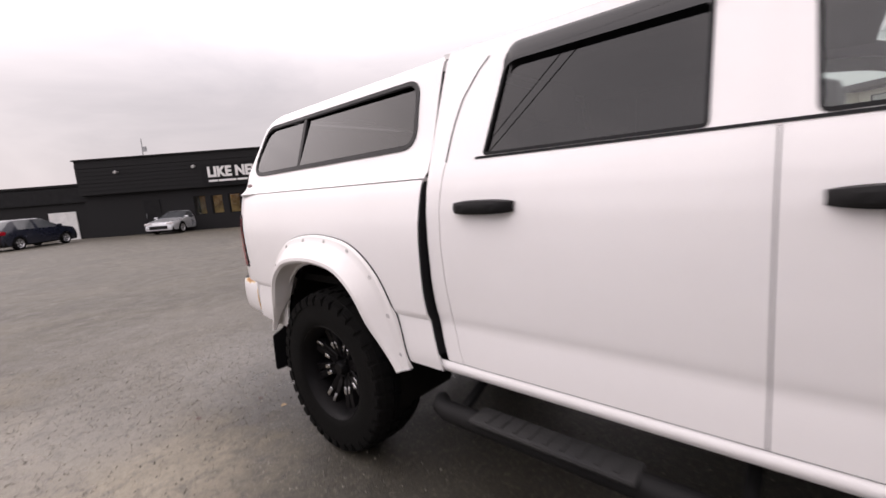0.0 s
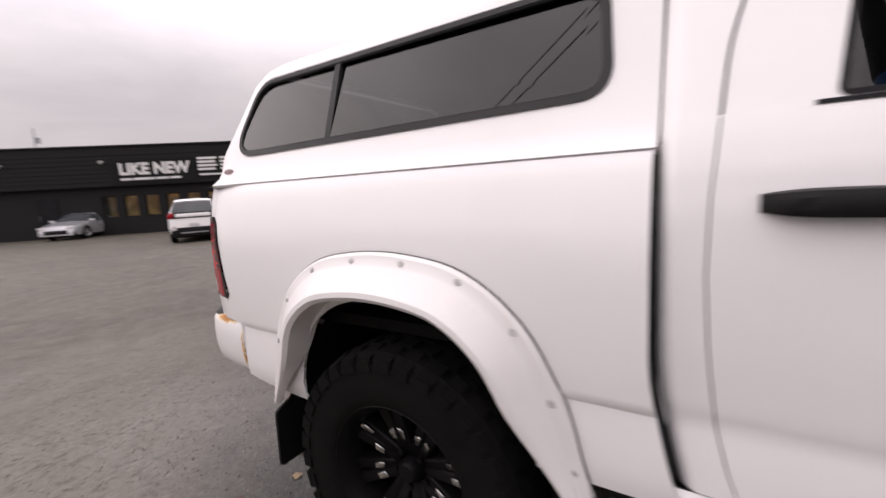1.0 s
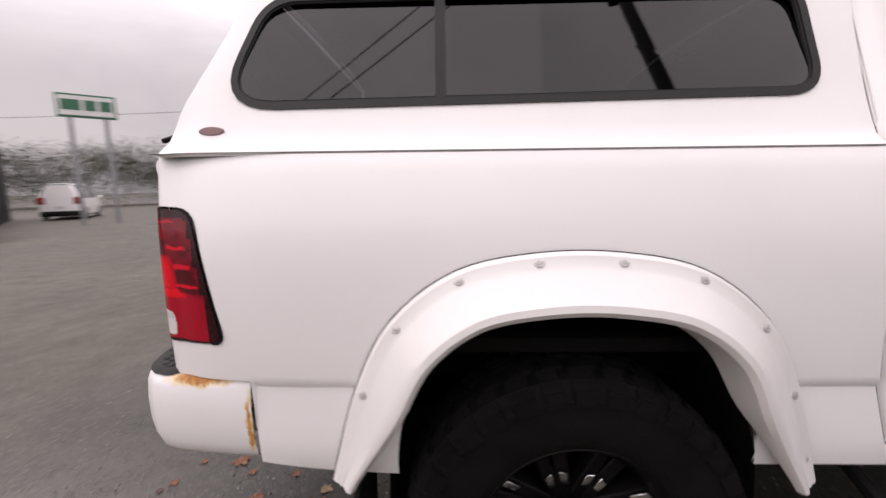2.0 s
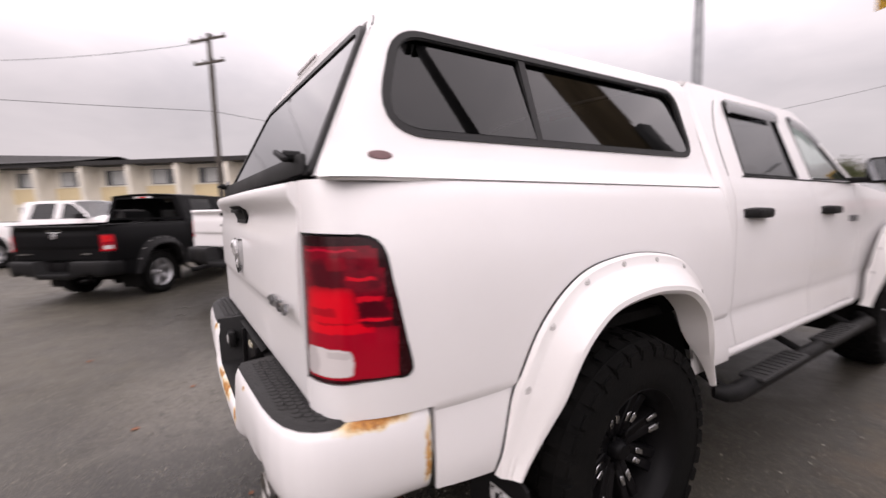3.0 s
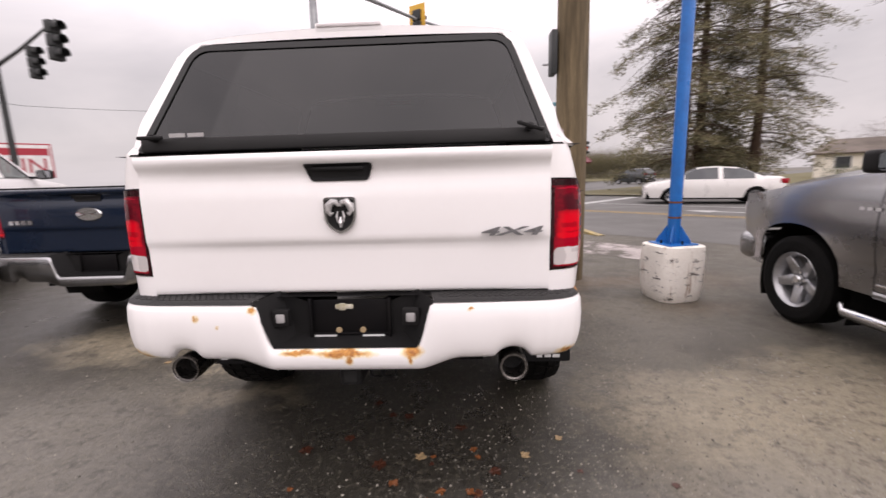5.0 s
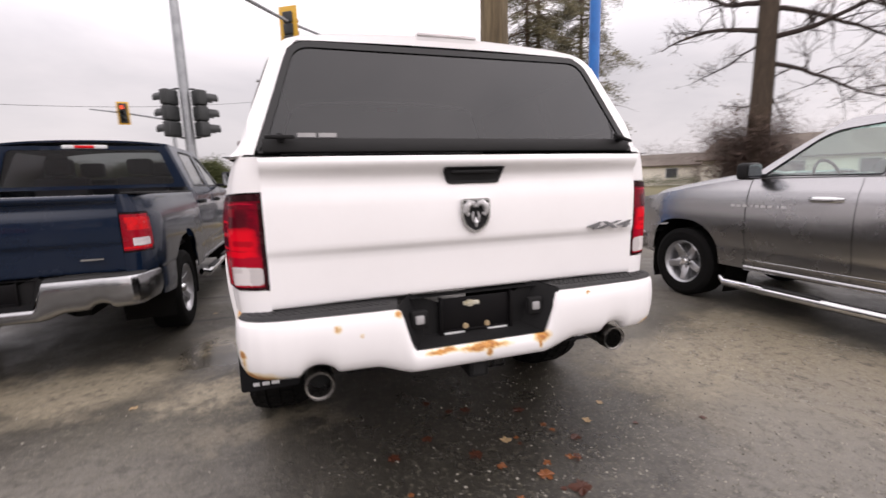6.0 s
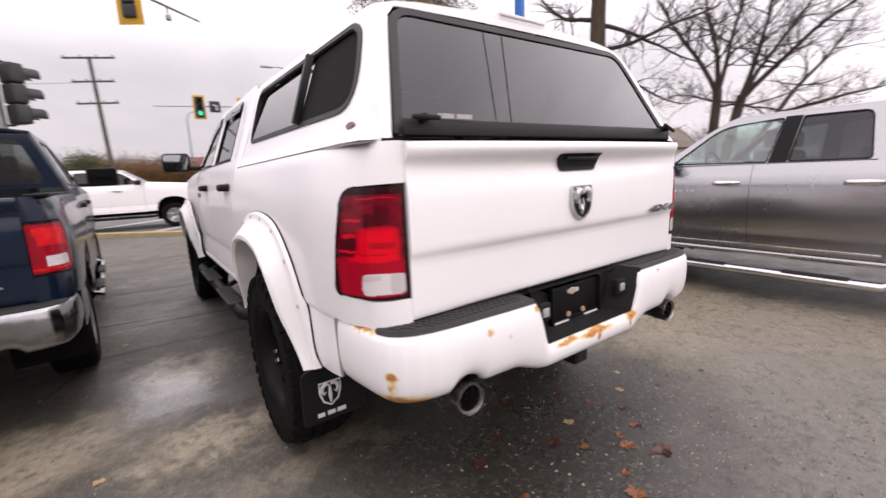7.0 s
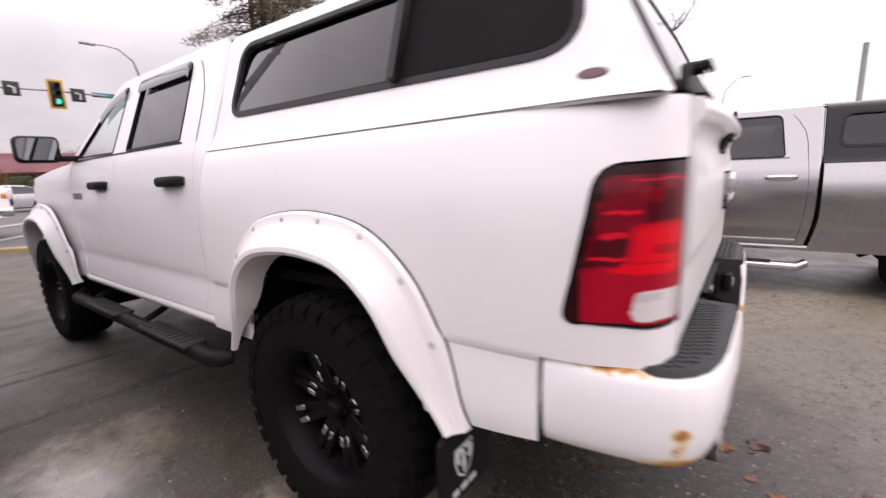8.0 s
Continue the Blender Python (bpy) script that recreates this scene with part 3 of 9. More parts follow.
def make_wheel(parent, m, radius, width, rim_r, style, side):
    """Wheel with its outer face towards +x in its own space."""
    hub = new("wheel")
    hub.parent = parent
    hub.matrix_local = m
    w, R, r = width / 2, radius, rim_r
    bm = bmesh.new()
    lathe(bm, [(r - 0.005, -w * 0.85), (r + 0.02, -w * 0.98), (R - 0.075, -w * 1.02), (R - 0.03, -w * 0.95), (R - 0.008, -w * 0.8), (R - 0.006, 0), (R - 0.008, w * 0.8),
               (R - 0.03, w * 0.95), (R - 0.055, w * 1.01), (R - 0.06, w * 1.0), (R - 0.10, w * 1.03), (r + 0.035, w * 1.0), (r + 0.028, w * 0.985), (r + 0.012, w * 0.95), (r - 0.004, w * 0.86)], 64)
    part("tyre", bm, M_RUBBER, hub, "black all-terrain tyre" if style == "black" else "", sharp=30)
    bm = bmesh.new()
    lugs = 34 if style == "black" else 0
    for k in range(lugs):
        for row, (xa, xb, off) in enumerate(((w * 0.5, w * 1.0, 0), (-w * 1.0, -w * 0.5, 0.5), (-w * 0.42, -w * 0.03, 0.25), (w * 0.03, w * 0.42, 0.75))):
            a = 2 * math.pi * (k + off) / lugs
            lug = Matrix.Rotation(a, 4, "X")
            hw = 0.026 if (k + row) % 2 else 0.031
            vs = box(bm, xa, xb, -hw, hw, R - 0.022, R + 0.0035)
            for v in vs:
                if abs(v.co.x) > w * 0.9:
                    v.co.z -= 0.024
                    v.co.x *= 1.01
            if row < 2:
                sx = 1 if row == 0 else -1
                vs += box(bm, min(sx * w * 0.99, sx * w * 1.045), max(sx * w * 0.99, sx * w * 1.045), -hw * 0.8, hw * 0.8, R - 0.065, R - 0.028)
            bmesh.ops.transform(bm, matrix=lug, verts=vs)
    if lugs:
        tagged(part("tread", bm, M_RUBBER, hub, "knobbly rubber tread", sharp=30), kind="stuff")
    else:
        bm.free()
    bm = bmesh.new()
    rim_m = M_RIM if style == "black" else M_ALLOY
    dish = w * (0.30 if style == "black" else 0.55)
    lathe(bm, [(r, -w * 0.86), (r - 0.02, -w * 0.7), (r - 0.035, -w * 0.2), (r - 0.03, w * 0.6), (r - 0.008, w * 0.84), (r + 0.004, w * 0.93), (r + 0.01, w * 0.90), (r, w * 0.8)], 56)
    lathe(bm, [(0.0, dish - 0.09), (r - 0.03, dish - 0.09)], 40)
    part("rim", bm, [rim_m], hub, sharp=35)
    n = 8 if style == "black" else 5
    spoke = bmesh.new()
    for k in range(n):
        a = 2 * math.pi * k / n
        for sgn in ((-1, 1) if style == "black" else (0,)):
            wide = 0.021 if style == "black" else 0.045
            vs = box(spoke, dish - 0.05, dish + 0.015, -wide, wide, 0.05, r - 0.02, 0.005, 1)
            for v in vs:
                if not v.is_valid:
                    continue
                v.co.y *= 1.0 if style == "black" else (1.25 - v.co.z / r * 0.55)
                v.co.y += sgn * (0.012 + 0.05 * max(v.co.z - 0.06, 0) / r * 1.6)
                v.co.x += 0.04 * (v.co.z / r) ** 2 - 0.02
            bmesh.ops.transform(spoke, matrix=Matrix.Rotation(a, 4, "X"), verts=[v for v in vs if v.is_valid])
    part("spokes", spoke, rim_m, hub)
    if style == "black":
        bm = bmesh.new()
        for k in range(n):
            a = 2 * math.pi * k / n
            for sgn in (-1, 1):
                vs = box(bm, dish + 0.034, dish + 0.040, -0.011, 0.011, r * (0.42 if (k + sgn) % 3 else 0.66), r * (0.56 if (k + sgn) % 3 else 0.84), 0.002, 1)
                for v in vs:
                    if v.is_valid:
                        v.co.y += sgn * (0.012 + 0.05 * (v.co.z - 0.06) / r * 1.6)
                        v.co.x += 0.04 * (v.co.z / r) ** 2 - 0.032
                bmesh.ops.transform(bm, matrix=Matrix.Rotation(a, 4, "X"), verts=[v for v in vs if v.is_valid])
        tagged(part("milled_edge", bm, M_MILLED, hub, "bright milled spoke windows"), kind="stuff")
    bm = bmesh.new()
    lathe(bm, [(0.0, dish + 0.035), (0.03, dish + 0.033), (0.042, dish + 0.02), (0.045, dish - 0.04)], 24)
    for k in range(5):
        a = 2 * math.pi * (k + 0.5) / 5
        tube(bm, [(dish - 0.05, 0.066 * math.cos(a), 0.066 * math.sin(a)), (dish + 0.012, 0.066 * math.cos(a), 0.066 * math.sin(a))], 0.011, 6)
    part("hub_cap", bm, rim_m if style == "black" else M_CHROME, hub)
    return hub


def lamp_tone(style, v, z):
    """Which glass a spot of the tail lamp is: red, bright red, clear, dark red. v runs from the tailgate outwards."""
    if style != "tall":
        if v > 0.94 or z < 1.05 or z > 1.32:
            return 3
        if 1.085 < z < 1.145 and 0.2 < v < 0.72:
            return 2
        return 1 if (1.20 < z < 1.30 and 0.12 < v < 0.8) or abs(z - 1.07) < 0.008 else 0
    return 3 if v > 0.925 or v < 0.035 or z > 1.312 or z < 0.993 else 0


def pickup(P):
    """A crew-cab pickup truck with its tailgate at y = 0 and its nose towards +y."""
    base = thing("pickup_truck", P["label"], "pickup truck", P["pose"], P.get("group", ""))
    warp = Matrix.Translation((0, 0, P["dz"])) @ Matrix(((P["sx"], 0, 0, 0), (0, P["sy"], 0, 0), (0, -P["rake"], P["sz"], 0), (0, 0, 0, 1)))
    body, glass_r, glass_f = P["paint"], P["rear_glass"], P["front_glass"]
    hero = P["hero"]
    bed, nose, ax_r, ax_f = 1.862, 5.62, P.get("axle", 1.12), 4.72
    drop = P.get("nose_drop", 0.0)
    swell = P.get("swell", 0.0)

    def bulge(z):
        return swell * max(0.0, 1 - ((z - 1.12) / 0.41) ** 2)

    def bed_wall(y, z):
        return bed_x(y, z) + bulge(z) * smoothstep(0.25, 0.6, y)

    def tp(name, bm, mat, parent=None, label="", smooth=True, sharp=35):
        bm.transform(warp)
        return part(name, bm, mat, parent or base, label, smooth, sharp)

    lamp_poly = rounded([(-0.05, 0.975), (0.218, 0.985), (0.150, 1.335), (-0.05, 1.345)] if P["lamp"] == "tall" else [(-0.05, 1.035), (0.15, 1.035), (0.145, 1.335), (-0.05, 1.335)], [0.01, 0.035, 0.05, 0.01] if P["lamp"] == "tall" else [0.01, 0.02, 0.02, 0.01], 4)
    for s in (1, -1):
        # bed side with wheel arch and lamp opening
        bm = bmesh.new()
        ys = [0.23 * (1 - math.cos(k / 12 * math.pi / 2)) for k in range(13)] + [0.272, 0.280, 0.34, 0.4, 0.5] + arch_columns(ax_r, 0.47) + [1.66, 1.75, bed]
        skin(bm, ys, lambda y: 0.885 if y < 0.279 else arch(y, ax_r, 0.47, 0.455, 0.648 - 0.12 * min(y - 0.28, 0.3) if y < ax_r else 0.65), lambda y: 1.468, bed_wall, LEVELS, s, [lamp_poly])
        for v in bm.verts:
            if v.co.y > 1.62:
                v.co.y += gap_lean(v.co.z) * (v.co.y - 1.62) / (bed - 1.62)
        thicken(tp("bed_side", bm, body), 0.012)
        # wheel well
        bm = bmesh.new()
        th = [-0.36 + (math.pi + 0.72) * k / 24 for k in range(25)]
        rows = []
        for x in (0.95, 0.55):
            rows.append([(s * x, ax_r + 0.50 * math.cos(t), 0.55 + 0.56 * math.sin(t)) for t in th])
        rows.append([(s * 0.55, ax_r + 0.02 * math.cos(t), 0.55) for t in th])
        sheet(bm, rows)
        tp("wheel_well", bm, M_LINER)
        bm = bmesh.new()
        rows = [[(s * x, ax_f + 0.52 * math.cos(t), 0.55 + 0.58 * math.sin(t)) for t in th] for x in (0.885, 0.55)]
        rows.append([(s * 0.55, ax_f, 0.55) for t in th])
        sheet(bm, rows)
        tp("wheel_well", bm, M_LINER)
        # tail lamp
        bm = bmesh.new()
        ysl = [0.23 * (1 - math.cos(k / 26 * math.pi / 2)) for k in range(27)]
        inner = inset(lamp_poly, 0.006)
        zs = [0.98 + 0.0065 * k for k in range(58)]

        def lamp_lo(y):
            sp = span_at(inner, y)
            return sp[0] if sp else 1.1

        def lamp_hi(y):
            sp = span_at(inner, y)
            return sp[1] if sp else 1.1
        ye = max(p[0] for p in inner)
        skin(bm, [y for y in ysl if y < ye] + [ye], lamp_lo, lamp_hi, lambda y, z: bed_x(y, z) + 0.006, zs, s)
        for f in bm.faces:
            c = f.calc_center_median()
            z = c.z
            edge = max([p[0] for p in inner if abs(p[1] - z) < 0.02] or [0.218 - 0.2 * (z - 0.985)])
            v = math.acos(max(-1, 1 - max(c.y, 0) / 0.23)) / math.acos(1 - min(edge, 0.225) / 0.23)
            f.material_index = lamp_tone(P["lamp"], v, z)
        uvl = bm.loops.layers.uv.new("UVMap")
        for f in bm.faces:
            for lp in f.loops:
                q = lp.vert.co
                edge = 0.218 - 0.2 * (q.z - 0.985)
                lp[uvl].uv = (math.acos(max(-1, 1 - max(q.y, 0) / 0.23)) / math.acos(1 - min(edge, 0.225) / 0.23), q.z)
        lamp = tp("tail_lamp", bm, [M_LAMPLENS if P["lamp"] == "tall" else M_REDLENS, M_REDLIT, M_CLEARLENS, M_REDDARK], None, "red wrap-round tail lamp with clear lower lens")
        bm = bmesh.new()
        ring(bm, inset(lamp_poly, -0.001), inset(lamp_poly, 0.007), lambda y, z, d: (s * (bed_x(y, z) + 0.004 + d), max(y, -0.001), z))
        tp("lamp_seal", bm, M_SEAL, lamp)
        # cab corner, doors, fender, rocker
        gap = 0.006
        for nm, ya, yb, za, lab in (("cab_corner", 1.874, 2.006, 0.70, ""), ("rear_door", 2.010, 3.032, 0.70, ""), ("front_door", 3.037, 3.944, 0.70, "")):
            bm = bmesh.new()
            n = 12
            ys = [ya + (yb - ya) * k / n for k in range(n + 1)]
            cut = lambda y: 0.70
            skin(bm, ys, cut, lambda y: 1.528, lambda y, z: lerp_table(DOOR, z) + bulge(z) - 0.006 * smoothstep(3.2, 3.95, y) - 0.028 * max(0, 1 - (y - 1.874) / 0.045) ** 2, LEVELS, s)
            for v in bm.verts:
                dy = seam_y(v.co.z) - 2.008
                if nm == "cab_corner":
                    u = (v.co.y - ya) / (yb - ya)
                    v.co.y += gap_lean(v.co.z) * (1 - u) + dy * u
                elif nm == "rear_door":
                    v.co.y += dy * max(0.0, 1 - (v.co.y - ya) / 0.5)
            d = thicken(tp(nm, bm, body), 0.015)
            if nm != "cab_corner":
                hm = P["handle"]
                hy0 = 2.05 if nm == "rear_door" else 3.12
                bm = bmesh.new()
                rows = []
                for k in range(13):
                    y = hy0 + 0.27 * k / 12
                    out = 0.044 * (1 - abs(2 * k / 12 - 1) ** 6) + 0.012
                    rows.append([(s * (0.964 + 0.7 * bulge(1.349) + out * q), y, 1.349 + 0.027 * (1 - 0.35 * abs(2 * k / 12 - 1) ** 3) * v) for q, v in ((0.0, -1), (0.85, -0.9), (1, -0.45), (1, 0.45), (0.85, 0.9), (0.0, 1))])
                sheet(bm, rows)
                tp("door_handle", bm, hm, d, "matt black pull handle" if hero else "")
        # grey strips behind the seams, with the shade of the door gaps in their colour
        for yy in (2.008, 3.0345, 3.948):
            bm = bmesh.new()
            skin(bm, [yy - 0.02, yy + 0.02], lambda y: 0.72, lambda y: 1.52, lambda y, z: lerp_table(DOOR, z) + bulge(z) - 0.017, LEVELS, s)
            if yy < 2.1:
                for v in bm.verts:
                    v.co.y += seam_y(v.co.z) - yy
            tp("door_gap_shade", bm, M_SEAMGREY)
        bm = bmesh.new()
        skin(bm, [1.87 + 0.26 * k for k in range(9)], lambda y: 0.645, lambda y: 0.694, lambda y, z: 0.946 + 0.022 * math.sin((z - 0.635) / 0.07 * math.pi), [0.655, 0.665, 0.675, 0.685], s)
        thicken(tp("rocker_panel", bm, body), 0.02)
        bm = bmesh.new()
        skin(bm, [3.952, 4.05, 4.12] + arch_columns(ax_f, 0.48) + [5.25, 5.32, 5.4, 5.5, nose - 0.03], lambda y: arch(y, ax_f, 0.48, 0.46 if P["flares"] else 0.44, 0.66), lambda y: 1.515 - (0.10 + drop) * smoothstep(4.0, 5.6, y),
             lambda y, z: (lerp_table(DOOR, z) + bulge(z) - 0.004) * (1 - 0.16 * smoothstep(5.0, 5.75, y)), LEVELS, s)
        thicken(tp("front_fender", bm, body), 0.012)
        # window frames of the cab
        gx = lambda y, z: 0.915 - 0.367 * (z - 1.54) - 0.02 * smoothstep(3.0, 4.0, y) * (z - 1.54) / 0.4 - 0.028 * max(0, 1 - (y - 1.874) / 0.045) ** 2
        w1 = rounded([(2.165, 1.542), (2.885, 1.542), (2.875, 1.945), (2.215, 1.942)], [0.015, 0.015, 0.02, 0.05], 4)
        w2 = rounded([(3.105, 1.542), (3.86, 1.550), (3.40, 1.905), (3.09, 1.945)], [0.02, 0.03, 0.14, 0.03], 4)
        if P.get("pillar"):
            w1 = rounded([(2.165, 1.542), (2.76, 1.542), (2.70, 1.945), (2.215, 1.942)], [0.03, 0.015, 0.02, 0.06], 4)
            w2 = rounded([(2.93, 1.542), (3.86, 1.550), (3.40, 1.905), (2.85, 1.945)], [0.02, 0.03, 0.14, 0.03], 4)
            bm = bmesh.new()
            sheet(bm, [[(s * (gx(y, z) + 0.003), y, z) for y, z in ((2.768, 1.53), (2.708, 1.955))], [(s * (gx(y, z) + 0.003), y, z) for y, z in ((2.922, 1.53), (2.842, 1.955))]])
            tp("door_pillar", bm, M_PLASTIC, None, "black pillar between the doors")
            bm = bmesh.new()
            box(bm, min(s * 0.958, s * 0.970), max(s * 0.958, s * 0.970), 2.02, 3.93, 0.735, 0.757, 0.004)
            tp("lower_trim", bm, M_CHROME, None, "thin chrome strip low on the doors")
        if P["emblem"] == "shield":
            for k in range(9 if not hero else 4):
                y0 = (3.56 + 0.062 * k) if not hero else (3.70 + 0.045 * k)
                bm = bmesh.new()
                bx = bulge(1.27)
                box(bm, min(s * (0.966 + bx), s * (0.974 + bx)), max(s * (0.966 + bx), s * (0.974 + bx)), y0, y0 + (0.045, 0.02, 0.045, 0.05)[k % 4] * (1 if not hero else 0.75), 1.262, 1.285 + (0.02 if hero else 0))
                tp("badge_bar", bm, M_CHROME if not hero else M_LETTER, smooth=False)
        bm = bmesh.new()
        zroof = lambda y: 1.998 if y < 3.25 else 1.998 - 0.47 * ((y - 3.25) / 0.75) ** 1.25
        skin(bm, [1.874, 1.88, 1.89, 1.90, 1.91, 1.92, 1.94, 2.0, 2.05, 2.97, 3.05, 3.25, 3.35, 3.45, 3.55, 3.65, 3.75, 3.85, 3.95, 4.0], lambda y: 1.524, lambda y: max(zroof(y), 1.528), gx, [1.55, 1.60, 1.65, 1.72, 1.79, 1.86, 1.93, 1.96], s, [w1, w2])
        frame_ob = thicken(tp("cab_frame", bm, [body, M_CABIN]), 0.02)
        frame_ob.modifiers[0].material_offset = 1
        bm = bmesh.new()
        sheet(bm, [[(s * (gx(y, z) + 0.0025), y, z) for y in (seam_y(z) - 0.003, seam_y(z) + 0.003)] for z in (1.528 + 0.05 * k for k in range(9))])
        sheet(bm, [[(s * (gx(2.3, z) + 0.004 - 0.02 * smoothstep(3.0, 4.0, y) * (z - 1.54) / 0.4), y, z) for y in (2.13, 2.5, 3.0, 3.4, 3.90)] for z in (1.527, 1.536)])
        tp("door_edge_seal", bm, M_SEAMGREY if not hero else M_SEAL, frame_ob, smooth=False)
        for w, gmat in ((w1, glass_r), (w2, glass_f)):
            bm = bmesh.new()
            ring(bm, inset(w, -0.004), inset(w, 0.007), lambda y, z, d: (s * (gx(y, z) + 0.003 - d), y, z), 0.018)
            wf = tp("window_frame", bm, M_SEAL, frame_ob)
            bm = bmesh.new()
            pane(bm, w if s > 0 else w[::-1], lambda y, z, d: (s * (gx(y, z) - 0.010), y, z))
            tp("window_pane", bm, gmat, frame_ob, smooth=False)
            if P["visor"]:
                bm = bmesh.new()
                top = [p for p in w if p[1] > 1.80 or (w is w2 and p[0] > 3.3 and p[1] > 1.58)]
                top.sort()
                rows = [[(s * (gx(y, z) + 0.004), y, z + 0.010) for y, z in top], [(s * (gx(y, z) + 0.022), y, z - 0.010) for y, z in top], [(s * (gx(y, z) + 0.036), y - 0.025 * (w is w2), z - 0.064) for y, z in top]]
                sheet(bm, rows)
                tp("rain_visor", bm, M_VISOR, frame_ob, "smoked rain visor")
        # mirror
        bm = bmesh.new()
        big = P.get("mirror", 1.0 if hero else 0.85)
        box(bm, s * 0.90, s * 1.02, 3.83, 3.89, 1.530, 1.570, 0.01)
        box(bm, min(s * 1.0, s * (1.0 + 0.235 * big)), max(s * 1.0, s * (1.0 + 0.248 * big)), 3.80, 3.93, 1.522, 1.522 + 0.178 * big, 0.035, 3)
        mir = tp("door_mirror", bm, M_PLASTIC)
        bm = bmesh.new()
        pane(bm, rounded([(s * 1.02, 1.540), (s * (0.98 + 0.248 * big), 1.540), (s * (0.98 + 0.248 * big), 1.505 + 0.178 * big), (s * 1.02, 1.505 + 0.178 * big)], 0.03, 4), lambda x, z, d: (x, 3.797, z))
        tp("mirror_glass", bm, M_MIRROR, mir, smooth=False)
        # running board
        st = P["step"]
        if st == "black":
            bm = bmesh.new()
            tube(bm, [(s * 0.94, 1.88, 0.495), (s * 0.98, 1.91, 0.490), (s * 1.0, 1.96, 0.488), (s * 1.0, 4.15, 0.488), (s * 0.94, 4.22, 0.51)], [0.032, 0.042, 0.044, 0.044, 0.036], 14)
            rb = tp("running_board", bm, M_PLASTIC, None, "black oval side step")
            for ya in (2.12, 3.12):
                bm = bmesh.new()
                box(bm, min(s * 0.945, s * 1.065), max(s * 0.945, s * 1.065), ya, ya + 0.62, 0.512, 0.536, 0.012)
                for k in range(9):
                    box(bm, min(s * 0.96, s * 1.05), max(s * 0.96, s * 1.05), ya + 0.07 + 0.06 * k, ya + 0.085 + 0.06 * k, 0.534, 0.540)
                tp("step_tread", bm, M_TREADPAD, rb, "ribbed rubber step tread")
            for ya in (2.0, 3.0, 4.0):
                bm = bmesh.new()
                tube(bm, [(s * 0.60, ya, 0.62), (s * 0.93, ya, 0.48)], 0.022, 8)
                tp("bracket", bm, M_PLASTIC, rb)
        else:
            bm = bmesh.new()
            tube(bm, [(s * 0.93, 1.92, 0.52), (s * 0.99, 1.99, 0.49), (s * 0.99, 4.12, 0.49), (s * 0.93, 4.2, 0.52)], 0.042, 12)
            rb = tp("running_board", bm, M_CHROME, None, "polished tubular side step")
            for ya in (2.2, 3.2):
                bm = bmesh.new()
                box(bm, min(s * 0.955, s * 1.03), max(s * 0.955, s * 1.03), ya, ya + 0.5, 0.522, 0.54, 0.008)
                tp("step_tread", bm, M_TREADPAD, rb)
        # wheels
        R = P["wheel_r"]
        for ay in (ax_r, ax_f):
            turn = Matrix.Rotation(0 if s > 0 else math.pi, 4, "Z")
            make_wheel(base, Matrix.Translation((s * (P["sx"] * 0.99 - P["tyre_w"] / 2 + (0.052 if hero else -0.03)), ay * P["sy"], R)) @ turn @ Matrix.Rotation(0.35 * s + ay, 4, "X"), R, P["tyre_w"], P["rim_r"], P["wheel"], s)
        # fender flares with bolts
        if P["flares"]:
            for yc, kf in ((ax_r - 0.011, 1.0), (ax_f - 0.011, 1.02)):
                bm = bmesh.new()
                prof = [(-0.015, 0.002), (-0.013, 0.010), (-0.008, 0.016), (0.016, 0.022), (0.026, 0.030), (0.048, 0.048), (0.076, 0.076), (0.092, 0.092), (0.104, 0.094), (0.114, 0.084), (0.126, -0.03)]
                mid = bolt_line(yc, kf)
                rows = []
                for d, out in prof:
                    row = []
                    for k, (y, z) in enumerate(mid):
                        (ya, za), (yb, zb) = mid[max(k - 1, 0)], mid[min(k + 1, len(mid) - 1)]
                        ny, nz = Vector((zb - za, -(yb - ya))).normalized()
                        if ny * (yc - y) + nz * (0.70 - z) < 0:
                            ny, nz = -ny, -nz
                        thin = 0.24 + 0.76 * smoothstep(0.54, 0.90, z)
                        d2 = d * thin if d > 0 else d
                        y2, z2 = y + ny * d2, z + nz * d2
                        base_x = bed_x(max(y2, 0.3), min(z2, 1.2)) if out == prof[0][1] else flare_x(z2)
                        row.append((s * (base_x * (1 if yc < 2 else 0.996) + (out * (0.45 + 0.55 * thin if out > 0.03 else 1.0) if out > 0 else 0.035 + (out - 0.035) * smoothstep(0.70, 0.95, z)) * (0.70 + 0.28 * smoothstep(0.6, 1.1, z))), y2, z2))
                    rows.append(row[::-1] if s < 0 else row)
                sheet(bm, rows)
                edge = [tuple(q) for q in rows[0]]
                flare = thicken(tp("fender_flare", bm, P.get("flare_mat", M_FLARE), None, "white bolt-on fender flare" if hero else "black plastic wheel flare"), 0.006)
                bm = bmesh.new()
                tube(bm, [(x + s * 0.001, y + (y - yc) * 0.004, z + (z - 0.7) * 0.004) for x, y, z in edge], 0.0058, 6)
                tp("flare_seal", bm, M_SEAL, flare, "thin black rubber edging")
                for k in range(1, 10):
                    off, z = BOLTS[min(k, 9 - k)]
                    y = yc + kf * (off if k > 4 else -off)
                    x = flare_x(z) + 0.019 * (0.70 + 0.28 * smoothstep(0.6, 1.1, z))
                    bm = bmesh.new()
                    lathe(bm, [(0.0135, -0.012), (0.013, 0.0004), (0.0105, 0.0018), (0.0070, 0.0006), (0.0065, 0.002), (0.004, 0.003), (0.0, 0.0032)], 14)
                    rad = Vector((0, y - yc, z - 0.635)).normalized()
                    nrm = (Vector((s * 0.86, 0, 0)) + rad * 0.5).normalized()
